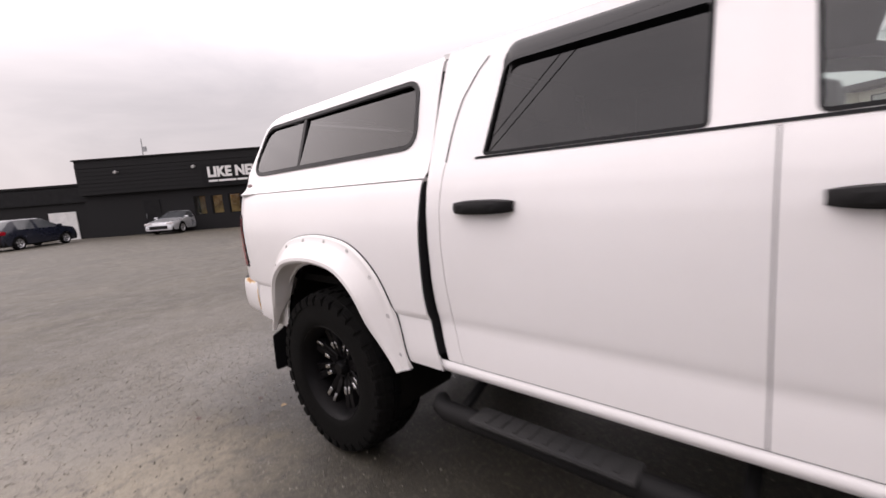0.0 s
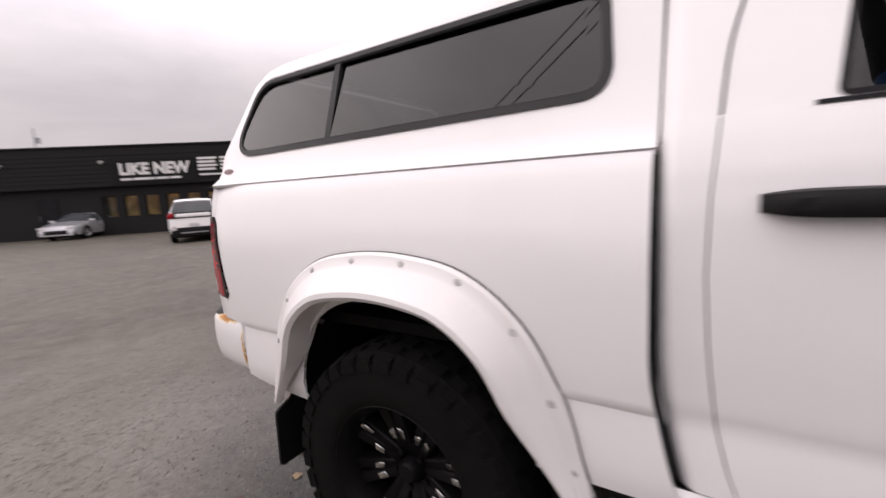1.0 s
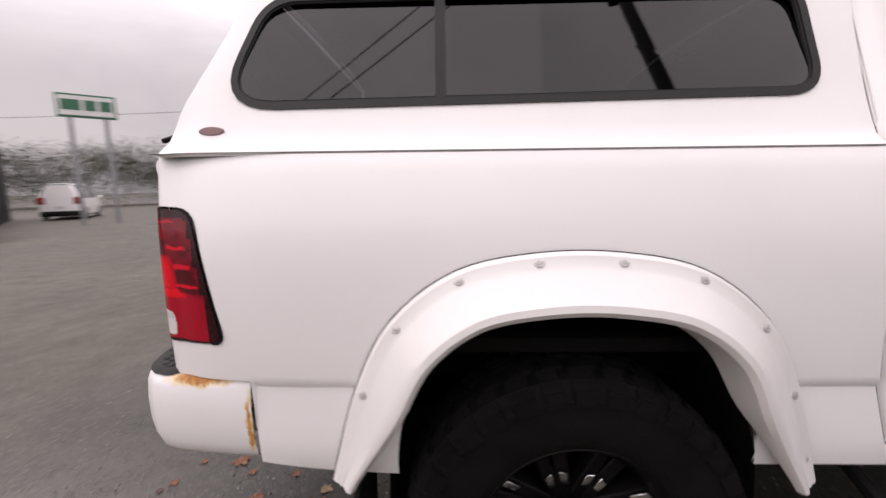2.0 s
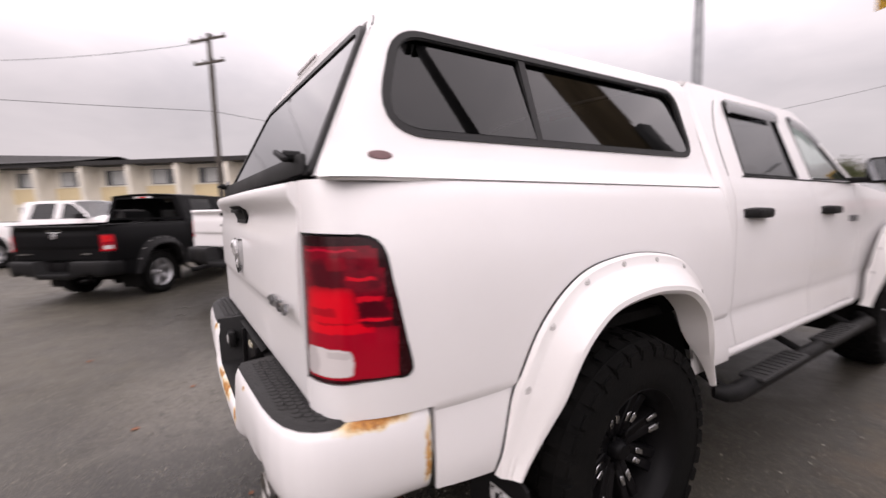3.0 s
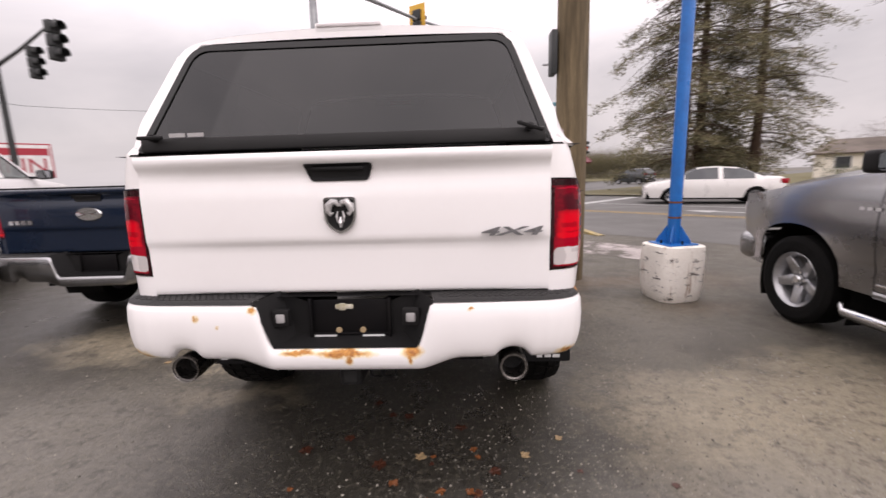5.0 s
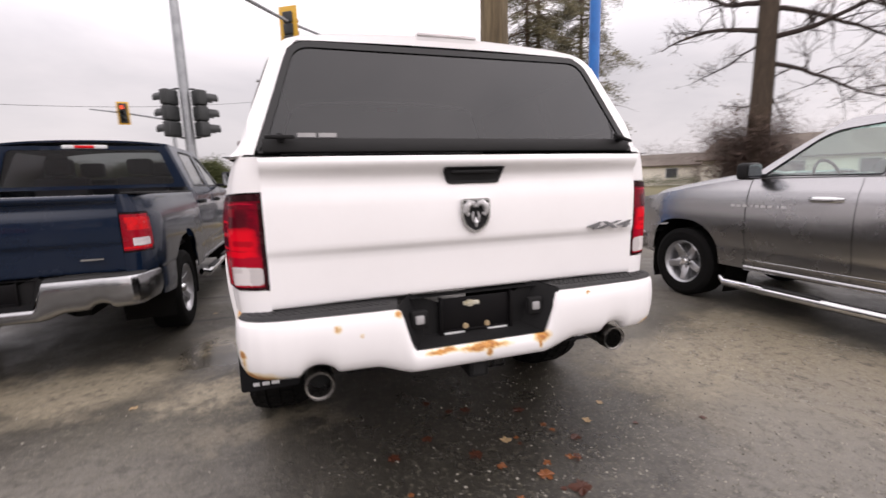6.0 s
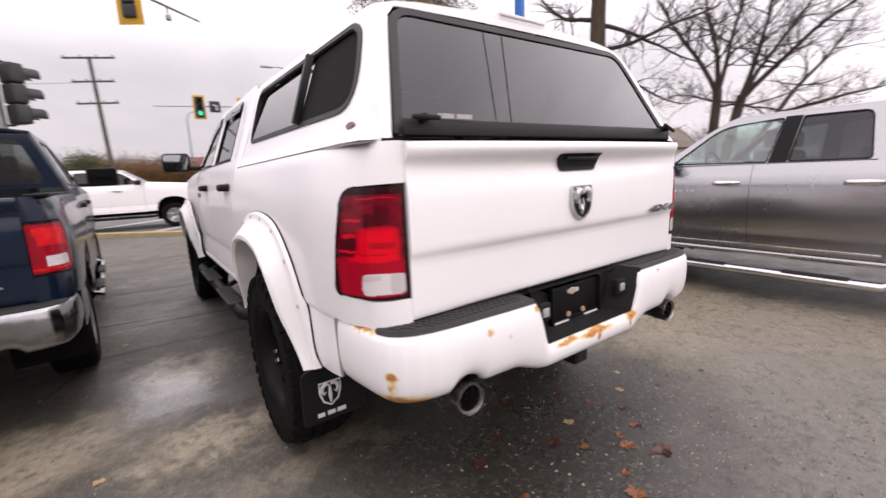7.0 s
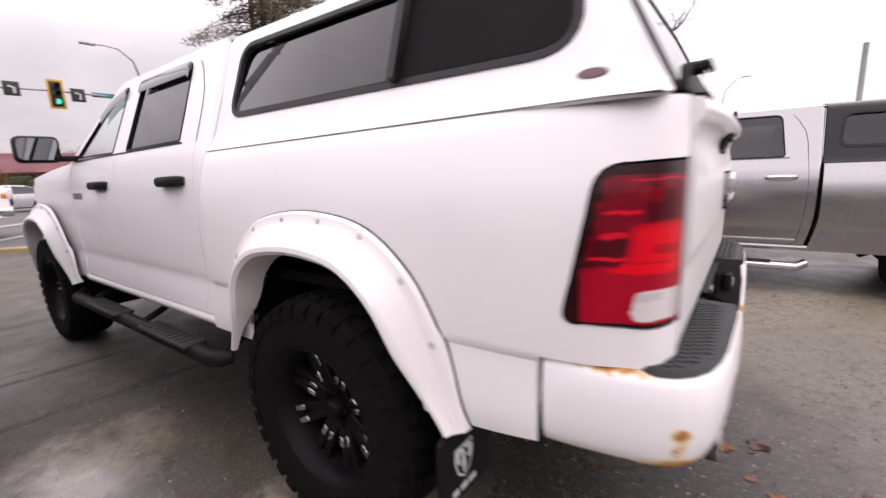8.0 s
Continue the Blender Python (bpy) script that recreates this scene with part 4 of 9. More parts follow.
                    bm.transform(Matrix.Translation((s * (x + 0.004), y, z)) @ nrm.to_track_quat("X", "Z").to_matrix().to_4x4())
                    tp("bolt", bm, M_BOLT, flare)
        if P["flaps"]:
            bm = bmesh.new()
            fo = rounded([(s * 0.77, 0.345), (s * 1.05, 0.345), (s * 1.045, 0.575), (s * 0.965, 0.605), (s * 0.945, 0.80), (s * 0.77, 0.80)], 0.015, 2)
            back = [bm.verts.new((x, 0.550, z)) for x, z in fo]
            front = [bm.verts.new((x, 0.538, z)) for x, z in fo]
            bm.faces.new(front)
            bm.faces.new(back[::-1])
            for k in range(len(fo)):
                bm.faces.new((front[k - 1], front[k], back[k], back[k - 1]))
            bmesh.ops.recalc_face_normals(bm, faces=bm.faces)
            flap = tp("mud_flap", bm, M_SEAL, None, "black rubber mud flap with printed emblem")
            bm = bmesh.new()
            cx = s * 0.93
            shield = [(cx - 0.048, 0.565), (cx + 0.048, 0.565), (cx + 0.05, 0.52), (cx + 0.035, 0.475), (cx, 0.452), (cx - 0.035, 0.475), (cx - 0.05, 0.52)]
            ring(bm, shield, inset(shield, 0.008), lambda x, z, d: (x, 0.5345, z))
            for q in (-1, 1):
                tube(bm, [(cx + q * a, 0.5365, z) for a, z in ((0.004, 0.548), (0.018, 0.553), (0.033, 0.543), (0.035, 0.522), (0.026, 0.508), (0.018, 0.518))], [0.004, 0.008, 0.009, 0.007, 0.005, 0.002], 6)
            tube(bm, [(cx, 0.5365, 0.545), (cx, 0.5365, 0.50), (cx, 0.5365, 0.468)], [0.004, 0.009, 0.003], 6)
            bm.transform(Matrix.Translation((0, 0, -0.042)))
            tp("emblem", bm, M_WHITEINK, flap, smooth=False)
            bm = bmesh.new()
            for k in range(3):
                w = (0.030, 0.034, 0.038)[k]
                x0 = cx - 0.062 + 0.043 * k
                box(bm, x0, x0 + w, 0.5345, 0.5365, 0.370, 0.388)
            tp("bar", bm, M_WHITEINK, flap, smooth=False)

    # ---- tailgate ----
    tz = [(0.902, 0.004), (0.910, -0.002), (0.915, -0.004), (0.935, -0.0047), (1.0, -0.0068), (1.07, -0.009), (1.095, -0.010), (1.106, -0.016), (1.116, -0.024), (1.128, -0.0285), (1.145, -0.030), (1.2, -0.0305), (1.28, -0.031), (1.325, -0.026), (1.355, -0.014), (1.38, -0.010), (1.398, -0.015), (1.414, -0.036), (1.430, -0.058), (1.45, -0.060), (1.462, -0.052), (1.466, -0.03)]
    bm = bmesh.new()
    nx = 24
    rows = []
    for z, y in tz:
        rows.append([(0.815 * (2 * k / nx - 1), y * (1 - 0.55 * abs(2 * k / nx - 1) ** 3), z) for k in range(nx + 1)])
    rows.insert(0, [(p[0], 0.05, p[2]) for p in rows[0]])
    rows.append([(p[0], 0.05, p[2]) for p in rows[-1]])
    for row in rows:
        row.insert(0, (row[0][0], 0.05, row[0][2]))
        row.append((row[-1][0], 0.05, row[-1][2]))
    sheet(bm, rows)
    gate = tp("tailgate", bm, body, None, "", sharp=60)
    # dark strips that paint the shade in the gaps beside the tailgate
    for q in (-1, 1):
        bm = bmesh.new()
        sheet(bm, [[(q * 0.8135, 0.006, z), (q * 0.827, 0.006, z)] for z in (0.90, 1.18, 1.464)])
        tp("gate_gap_shade", bm, M_SEAL, gate, smooth=False)
    bm = bmesh.new()
    outer = rounded([(-0.135, 1.418), (0.135, 1.418), (0.112, 1.352), (-0.112, 1.352)], 0.014, 3)
    inner = inset(outer, 0.014)
    gy = lambda z: lerp_table(tz, z)
    ring(bm, outer, inner, lambda x, z, d: (x, gy(z) - 0.008 + d, z), 0.012)
    th = tp("tailgate_handle", bm, P["handle"] if not P.get("gate_chrome") else M_CHROME, gate, "black tailgate pull")
    # near-black pane stands for the shade inside the pull
    bm = bmesh.new()
    pane(bm, inset(outer, 0.008), lambda x, z, d: (x, gy(z) - 0.0025, z))
    tp("handle_recess", bm, M_SOOTSHADE, th, smooth=False)
    bm = bmesh.new()
    box(bm, -0.10, 0.10, -0.046, -0.022, 1.392, 1.406, 0.005)
    tp("handle_lever", bm, M_PLASTIC, th)
    if P["emblem"] == "shield":
        bm = bmesh.new()
        sh = rounded([(-0.063, 1.290), (0.063, 1.290), (0.063, 1.205), (0.044, 1.170), (0.0, 1.146), (-0.044, 1.170), (-0.063, 1.205)], [0.014, 0.014, 0.02, 0.02, 0.015, 0.02, 0.02], 3)
        ring(bm, sh, inset(sh, 0.009), lambda x, z, d: (x, -0.046 + d, z), 0.016)
        em = tp("emblem", bm, M_CHROME, gate, "chrome shield emblem with two curled horns")
        bm = bmesh.new()
        pane(bm, inset(sh, 0.007), lambda x, z, d: (x, -0.037, z))
        tp("emblem_ground", bm, M_SOOTSHADE, em, smooth=False)
        bm = bmesh.new()
        for q in (-1, 1):
            tube(bm, [(q * 0.003, -0.042, 1.256), (q * 0.012, -0.046, 1.270), (q * 0.028, -0.048, 1.272), (q * 0.042, -0.048, 1.258), (q * 0.045, -0.047, 1.238), (q * 0.036, -0.046, 1.223), (q * 0.026, -0.044, 1.230)], [0.006, 0.011, 0.014, 0.015, 0.012, 0.008, 0.003], 10)
            tube(bm, [(q * 0.010, -0.040, 1.236), (q * 0.015, -0.042, 1.214), (q * 0.011, -0.042, 1.192)], [0.002, 0.005, 0.002], 8)
        tube(bm, [(0, -0.040, 1.214), (0, -0.045, 1.190), (0, -0.043, 1.172)], [0.003, 0.008, 0.003], 8)
        tp("horned_relief", bm, M_BADGE, em)
        t4 = lettering("4X4", 0.098, 0.004, M_LETTER, "raised_lettering", gate, Matrix.Translation((0.665 * P["sx"], -0.036, 1.142 * P["sz"] + P["dz"])) @ Matrix.Rotation(math.pi / 2, 4, "X") @ Matrix.Diagonal((1.38, 0.46, 1, 1)), "grey raised 4X4 letters", bold=0.0025)
        t4.data.transform(Matrix(((1, 0.25, 0, 0), (0, 1, 0, 0), (0, 0, 1, 0), (0, 0, 0, 1))))
    elif P["emblem"] == "oval":
        bm = bmesh.new()
        lathe(bm, [(0.0, -0.006), (0.055, -0.006), (0.06, 0.0), (0.062, 0.006)], 28)
        bm.transform(Matrix.Translation((0, -0.036, 1.24)) @ Matrix.Diagonal((1.9, 1, 1, 1)) @ Matrix.Rotation(math.pi / 2, 4, "Z"))
        tp("emblem", bm, M_CHROME, gate)
        bm = bmesh.new()
        box(bm, 0.56, 0.70, -0.030, -0.022, 1.0, 1.012)
        tp("badge_bar", bm, M_CHROME, gate)
        for k in range(4):
            bm = bmesh.new()
            box(bm, -0.72 + 0.055 * k, -0.68 + 0.055 * k, -0.036, -0.028, 1.16, 1.195)
            tp("badge_bar", bm, M_CHROME, gate)
    elif P["emblem"] == "bow":
        bm = bmesh.new()
        box(bm, -0.09, 0.09, -0.045, -0.03, 1.215, 1.25, 0.006)
        box(bm, -0.035, 0.035, -0.048, -0.03, 1.195, 1.27, 0.006)
        tp("emblem", bm, M_SOOTSHADE, gate)
    else:
        bm = bmesh.new()
        lathe(bm, [(0.0, -0.006), (0.045, -0.006), (0.05, 0.0)], 24)
        bm.transform(Matrix.Translation((0, -0.036, 1.30)) @ Matrix.Rotation(math.pi / 2, 4, "Z"))
        tp("emblem", bm, M_CHROME, gate)
        for k in range(4):
            bm = bmesh.new()
            box(bm, 0.50 + 0.045 * k, 0.535 + 0.045 * k, -0.036, -0.028, 1.0, 1.022)
            tp("badge_bar", bm, M_CHROME, gate)
        bm = bmesh.new()
        box(bm, -0.72, -0.46, -0.036, -0.028, 1.0, 1.02)
        tp("badge_bar", bm, M_CHROME, gate)

    # ---- rear bumper ----
    def plan(t):
        """Half of the bumper's line: t from 0 (middle) to 1 (end at the bed side)."""
        pts = [(0.0, -0.125), (0.45, -0.122), (0.72, -0.112), (0.80, -0.103), (0.86, -0.088), (0.905, -0.062), (0.935, -0.028), (0.952, 0.015), (0.962, 0.08), (0.970, 0.17), (0.975, 0.264)]
        ls = [0.0]
        for a, b in zip(pts, pts[1:]):
            ls.append(ls[-1] + math.dist(a, b))
        d = t * ls[-1]
        for i in range(len(pts) - 1):
            if d <= ls[i + 1] + 1e-9:
                q = (d - ls[i]) / (ls[i + 1] - ls[i])
                return tuple(pts[i][j] + (pts[i + 1][j] - pts[i][j]) * q for j in (0, 1))
        return pts[-1]
    nb = 110
    line = []
    for k in range(-nb, nb + 1):
        x, y = plan(abs(k) / nb)
        line.append((math.copysign(x, k), y))
    prof = [(0.0, 0.060), (0.03, 0.036), (0.10, 0.020), (0.22, 0.009), (0.40, 0.002), (0.65, 0.0), (0.88, 0.004), (0.96, 0.012), (0.99, 0.022), (1.0, 0.034), (1.004, 0.075)]
    cols = []
    for i, (x, y) in enumerate(line):
        a, b = line[max(i - 1, 0)], line[min(i + 1, len(line) - 1)]
        t = Vector((b[0] - a[0], b[1] - a[1])).normalized()
        nrm = Vector((-t.y, t.x))
        ax = abs(x)
        top = 0.70 + (0.885 - 0.70) * smoothstep(0.285, 0.355, ax)
        low = 0.600 + 0.043 * smoothstep(0.30, 0.46, ax) - 0.006 * smoothstep(0.0, 0.3, y)
        if abs(ax - 0.665) < 0.085:
            low = max(low, 0.60 + math.sqrt(max(0.085 ** 2 - (ax - 0.665) ** 2, 0)) * 1.0)
        cols.append([(x + nrm.x * o, y + nrm.y * o, low + (top - low) * f) for f, o in prof])
    bm = bmesh.new()
    sheet(bm, [[c[j] for c in cols] for j in range(len(prof))])
    bumper = thicken(tp("rear_bumper", bm, P["bumper"], None, P["bumper_label"], sharp=50), 0.004)
    for s in (1, -1):
        bm = bmesh.new()
        k0 = [i for i, (x, y) in enumerate(line) if s * x > 0.345 and y < 0.11]
        rows_a, rows_b, rows_c = [], [], []
        for i in k0:
            x, y = line[i]
            a, b = line[max(i - 1, 0)], line[min(i + 1, len(line) - 1)]
            t = Vector((b[0] - a[0], b[1] - a[1])).normalized()
            nrm = Vector((-t.y, t.x))
            rim = 0.013 + 0.042 * smoothstep(0.01, 0.11, y)
            rows_a.append((x + nrm.x * rim, y + nrm.y * rim, 0.882))
            rows_b.append((x + nrm.x * (rim + 0.012), y + nrm.y * (rim + 0.012), 0.893))
            rows_c.append((s * min(abs(x) - 0.02, 0.910), max(0.03, y + 0.008), 0.893))
        sheet(bm, [rows_a, rows_b, rows_c])
        pad = tp("step_pad", bm, M_TREADPAD, bumper, "black hexagon-patterned plastic step pad", sharp=60)
        bm = bmesh.new()
        edge_y = sorted((abs(line[i][0]), line[i][1]) for i in k0)
        for j in range(6):
            for k in range(22):
                x0, y0 = 0.385 + 0.0255 * (k + 0.5 * (j % 2)), -0.082 + 0.0221 * j
                if x0 > 0.90 or y0 < lerp_table(edge_y, x0 + 0.012) + 0.042:
                    continue
                rim = [(s * x0 + 0.0125 * math.sin(q * math.pi / 3), y0 + 0.0125 * math.cos(q * math.pi / 3)) for q in range(6)]
                low = [bm.verts.new((x, y, 0.892)) for x, y in rim]
                top = [bm.verts.new((s * x0 + (x - s * x0) * 0.86, y0 + (y - y0) * 0.86, 0.8965)) for x, y in rim]
                bm.faces.new(top)
                for q in range(6):
                    bm.faces.new((low[q], low[(q + 1) % 6], top[(q + 1) % 6], top[q]))
        bmesh.ops.recalc_face_normals(bm, faces=bm.faces)
        tagged(tp("tread_pattern", bm, M_TREADPAD, pad, smooth=False), kind="stuff")
    # recess with plate bracket
    bm = bmesh.new()
    up = [(-0.36, 0.889), (-0.345, 0.86), (-0.285, 0.702), (0.285, 0.702), (0.345, 0.86), (0.36, 0.889)]
    sheet(bm, [[(x, -0.108, z) for x, z in up], [(x * 0.86, -0.03, z + 0.012) for x, z in up], [(x * 0.80, 0.0, z + 0.02) for x, z in up], [(x * 0.2, 0.002, 0.80 + (z - 0.80) * 0.2) for x, z in up]])
    sheet(bm, [[(-0.40, -0.02, 0.889), (0.40, -0.02, 0.889)], [(-0.40, 0.03, 0.891), (0.40, 0.03, 0.891)]])
    rec = tp("plate_recess", bm, M_PLASTIC, bumper)
    bm = bmesh.new()
    box(bm, -0.155, 0.165, -0.012, 0.0, 0.722, 0.872, 0.006)
    box(bm, -0.155, 0.165, -0.02, -0.01, 0.722, 0.732, 0.003)
    box(bm, -0.165, -0.150, -0.028, -0.004, 0.715, 0.88, 0.004)
    box(bm, 0.160, 0.175, -0.028, -0.004, 0.715, 0.88, 0.004)
    br = tp("plate_bracket", bm, M_RIM, bumper)
    if hero:
        for x in (-0.045, 0.055):
            bm = bmesh.new()
            lathe(bm, [(0.013, 0.0), (0.012, 0.006), (0.0, 0.008)], 12)
            bm.transform(Matrix.Translation((x, -0.012, 0.742)) @ Matrix.Rotation(-math.pi / 2, 4, "Z"))
            tp("plate_bolt", bm, surf("aged_nylon_bolt", (0.52, 0.42, 0.26), (0.3, 0.2, 0.1), 0.5), br)
        bm = bmesh.new()
        box(bm, -0.055, 0.02, -0.02, -0.010, 0.833, 0.853, 0.006)
        box(bm, -0.04, -0.01, -0.022, -0.012, 0.828, 0.858, 0.006)
        tp("lamp_lens", bm, surf("worn_sticker", (0.6, 0.57, 0.5), (0.3, 0.26, 0.12), 0.4, scale=40), br)
        for x in (-0.10, 0.10):
            bm = bmesh.new()
            box(bm, x - 0.045, x + 0.045, -0.026, -0.020, 0.718, 0.724)
            tp("bracket_lip", bm, M_WHITEINK, br, smooth=False)
        for q in (-1, 1):
            bm = bmesh.new()
            box(bm, q * 0.262 - 0.035, q * 0.262 + 0.035, -0.075, -0.045, 0.775, 0.85, 0.01)
            so = tp("trailer_socket" if q < 0 else "socket_cover", bm, M_PLASTIC, bumper)
            bm = bmesh.new()
            box(bm, q * 0.262 - 0.018, q * 0.262 + 0.018, -0.080, -0.070, 0.795, 0.832, 0.006)
            tp("socket_face", bm, M_STICKER, so)
        bm = bmesh.new()
        box(bm, -0.045, 0.045, -0.05, 0.35, 0.515, 0.595, 0.008)
        box(bm, -0.30, 0.30, 0.10, 0.16, 0.53, 0.60, 0.01)
        hitch = tp("tow_hitch", bm, M_PLASTIC)
        # dark block stands for the shaded inside of the receiver
        bm = bmesh.new()
        box(bm, -0.028, 0.028, -0.053, -0.045, 0.53, 0.58)
        tp("hitch_opening", bm, M_SOOTSHADE, hitch, smooth=False)
        for x in (0.09, 0.14):
            bm = bmesh.new()
            tube(bm, [(x + 0.03 * math.cos(a), 0.06 + 0.01 * math.sin(3 * a), 0.525 + 0.03 * math.sin(a)) for a in (k * math.pi / 6 for k in range(13))], 0.006, 6, False)
            tp("chain_loop", bm, M_PLASTIC, hitch)
    for s in (1, -1):
        if not P["exhaust"]:
            continue
        bm = bmesh.new()
        lathe(bm, [(0.038, 0.32), (0.050, 0.22), (0.052, -0.06), (0.0545, -0.064), (0.0555, -0.06), (0.0555, 0.0), (0.0555, -0.058), (0.046, -0.055), (0.044, 0.12)], 32)
        bm.transform(Matrix.Translation((s * 0.665, -0.035, 0.610)) @ Matrix.Rotation(math.pi / 2, 4, "Z") @ Matrix.Rotation(0.0, 4, "Y"))
        ex = tp("exhaust_tip", bm, M_EXHAUST, None, "sooty chrome exhaust tip")
        bm = bmesh.new()
        lathe(bm, [(0.0, 0.03), (0.046, 0.03)], 24)
        bm.transform(Matrix.Translation((s * 0.665, -0.035, 0.610)) @ Matrix.Rotation(math.pi / 2, 4, "Z"))
        tp("bore", bm, M_SOOTSHADE, ex)
    # frame, axle and floor
    bm = bmesh.new()
    box(bm, -0.90, 0.90, 0.06, 1.84, 0.93, 0.97)
    tp("bed_floor", bm, M_LINER)
    for xa in (-0.55, 0.45):
        bm = bmesh.new()
        box(bm, xa, xa + 0.10, 0.05, 5.3, 0.58, 0.70)
        tp("frame_rail", bm, M_LINER)
    for ay in (ax_r, ax_f):
        bm = bmesh.new()
        tube(bm, [(-0.8, ay, 0.46), (-0.15, ay, 0.46), (0, ay, 0.46), (0.15, ay, 0.46), (0.8, ay, 0.46)], [0.05, 0.05, 0.13, 0.05, 0.05], 10)
        tp("axle", bm, M_LINER)
    bm = bmesh.new()
    box(bm, -0.9, 0.9, 1.9, 4.0, 0.66, 0.72)
    tp("cab_floor", bm, M_LINER)

    # ---- cab shell ----
    bm = bmesh.new()
    rows = []
    for k in range(15):
        y = 1.874 + (3.30 - 1.874) * k / 14
        rows.append([(q, y, 1.996 + 0.05 * (1 - (abs(q) / 0.748) ** 2.4) - 0.015 * smoothstep(3.0, 3.3, y) - 0.01 * smoothstep(2.0, 1.89, y) * (1 - (abs(q) / 0.748) ** 2)) for q in (-0.748 + 1.496 * j / 16 for j in range(17))])
    sheet(bm, rows)
    thicken(tp("cab_roof", bm, [body, M_CABIN]), 0.02).modifiers[0].material_offset = 1
    bm = bmesh.new()
    rows = []
    for k in range(9):
        t = k / 8
        y, z, hw = 3.28 + 0.76 * t, 1.98 - 0.46 * t, 0.735 + 0.165 * t
        rows.append([(q * hw, y + 0.10 * (1 - q * q), z + 0.05 * (1 - q * q) * (1 - t)) for q in (-1 + j / 6 for j in range(13))])
    sheet(bm, rows)
    tp("windscreen", bm, M_CLEAR)
    bm = bmesh.new()
    rows = []
    for k in range(11):
        t = k / 10
        y = 4.0 + (nose - 4.0) * t
        hw = 0.93 * (1 - 0.15 * smoothstep(0.55, 1.0, t))
        rows.append([(q * hw * 0.975, y + 0.06 * (1 - q * q), 1.53 - 0.12 * t - drop * smoothstep(0, 1, t) - 0.10 * smoothstep(0.85, 1, t) + 0.06 * (1 - abs(q) ** 3) + 0.03 * smoothstep(0.4, 0.6, abs(q)) * (abs(q) < 0.8)) for q in (-1 + j / 8 for j in range(17))])
    sheet(bm, rows)
    thicken(tp("hood", bm, body), 0.02)
    bm = bmesh.new()
    box(bm, -0.80, 0.80, nose - 0.05, nose + 0.04, 0.95, 1.36 - drop, 0.05)
    tp("grille", bm, M_PLASTIC)
    bm = bmesh.new()
    box(bm, -0.90, 0.90, nose - 0.36, nose + 0.03, 0.66, 0.94, 0.09, 4)
    tp("front_bumper", bm, P["front_bumper"])
    for s in (1, -1):
        bm = bmesh.new()
        box(bm, min(s * 0.62, s * 0.845), max(s * 0.62, s * 0.845), nose - 0.16, nose + 0.035, 1.12 - drop * 0.5, 1.34 - drop, 0.035)
        tp("headlamp", bm, M_CLEARLENS)
        bm = bmesh.new()
        box(bm, min(s * 0.80, s * 0.875), max(s * 0.80, s * 0.875), nose - 0.19, nose - 0.06, 1.15, 1.28 - drop, 0.02)
        tp("corner_lamp", bm, M_AMBER)
    # back wall of the cab with its window
    bm = bmesh.new()
    wall = [(-0.895, 1.455), (0.895, 1.455), (0.895, 1.54), (0.728, 1.995), (-0.728, 1.995), (-0.895, 1.54)]
    rw = rounded([(-0.79, 1.56), (0.79, 1.56), (0.665, 1.935), (-0.665, 1.935)], 0.05, 4)
    wall_r = []
    for px, pz in rw:
        dx, dz_, best = px, pz - 1.74, 9.0
        for (ax, az), (bx, bz) in zip(wall, wall[1:] + wall[:1]):
            den = dx * (bz - az) - dz_ * (bx - ax)
            if abs(den) > 1e-9:
                k = (ax * (bz - az) - (az - 1.74) * (bx - ax)) / den
                if 0 < k < best:
                    q = (k * dx - ax) * (bx - ax) + (1.74 + k * dz_ - az) * (bz - az)
                    if -1e-6 <= q <= (bx - ax) ** 2 + (bz - az) ** 2 + 1e-6:
                        best = k
        wall_r.append((dx * best, 1.74 + dz_ * best))
    ring(bm, wall_r, rw, lambda x, z, d: (x, 1.876 + d, z), 0.02)
    box(bm, -0.925, 0.925, 1.876, 1.894, 0.75, 1.455)
    tp("cab_back", bm, body, smooth=False)
    bm = bmesh.new()
    pane(bm, rw, lambda x, z, d: (x, 1.889, z))
    tp("rear_window", bm, glass_r, smooth=False)
    bm = bmesh.new()
    box(bm, -0.20, 0.20, 1.858, 1.884, 1.945, 1.985, 0.01)
    cl = tp("brake_light", bm, M_WHITEINK)
    bm = bmesh.new()
    box(bm, -0.085, 0.085, 1.850, 1.863, 1.95, 1.98, 0.005)
    tp("red_lens", bm, M_REDLIT, cl)
    # seats, dashboard, wheel
    for x in (-0.38, 0.38):
        for y in (2.25, 3.10):
            bm = bmesh.new()
            box(bm, x - 0.25, x + 0.25, y, y + 0.5, 1.05, 1.22, 0.05)
            box(bm, x - 0.25, x + 0.25, y - 0.10, y + 0.06, 1.15, 1.66, 0.05)
            box(bm, x - 0.13, x + 0.13, y - 0.10, y + 0.01, 1.68, 1.86, 0.04)
            tp("seat", bm, M_SEAT)
    bm = bmesh.new()
    box(bm, -0.9, 0.9, 3.72, 4.0, 1.15, 1.56, 0.05)
    box(bm, -0.93, 0.93, 1.93, 3.95, 0.74, 0.80)
    tp("dashboard", bm, M_CABIN)
    bm = bmesh.new()
    tube(bm, [(-0.38 + 0.19 * math.cos(a), 3.62 + 0.06 * math.sin(a), 1.50 + 0.18 * math.sin(a)) for a in (k * math.pi / 10 for k in range(21))], 0.014, 6, False)
    tp("steering_wheel", bm, M_PLASTIC)
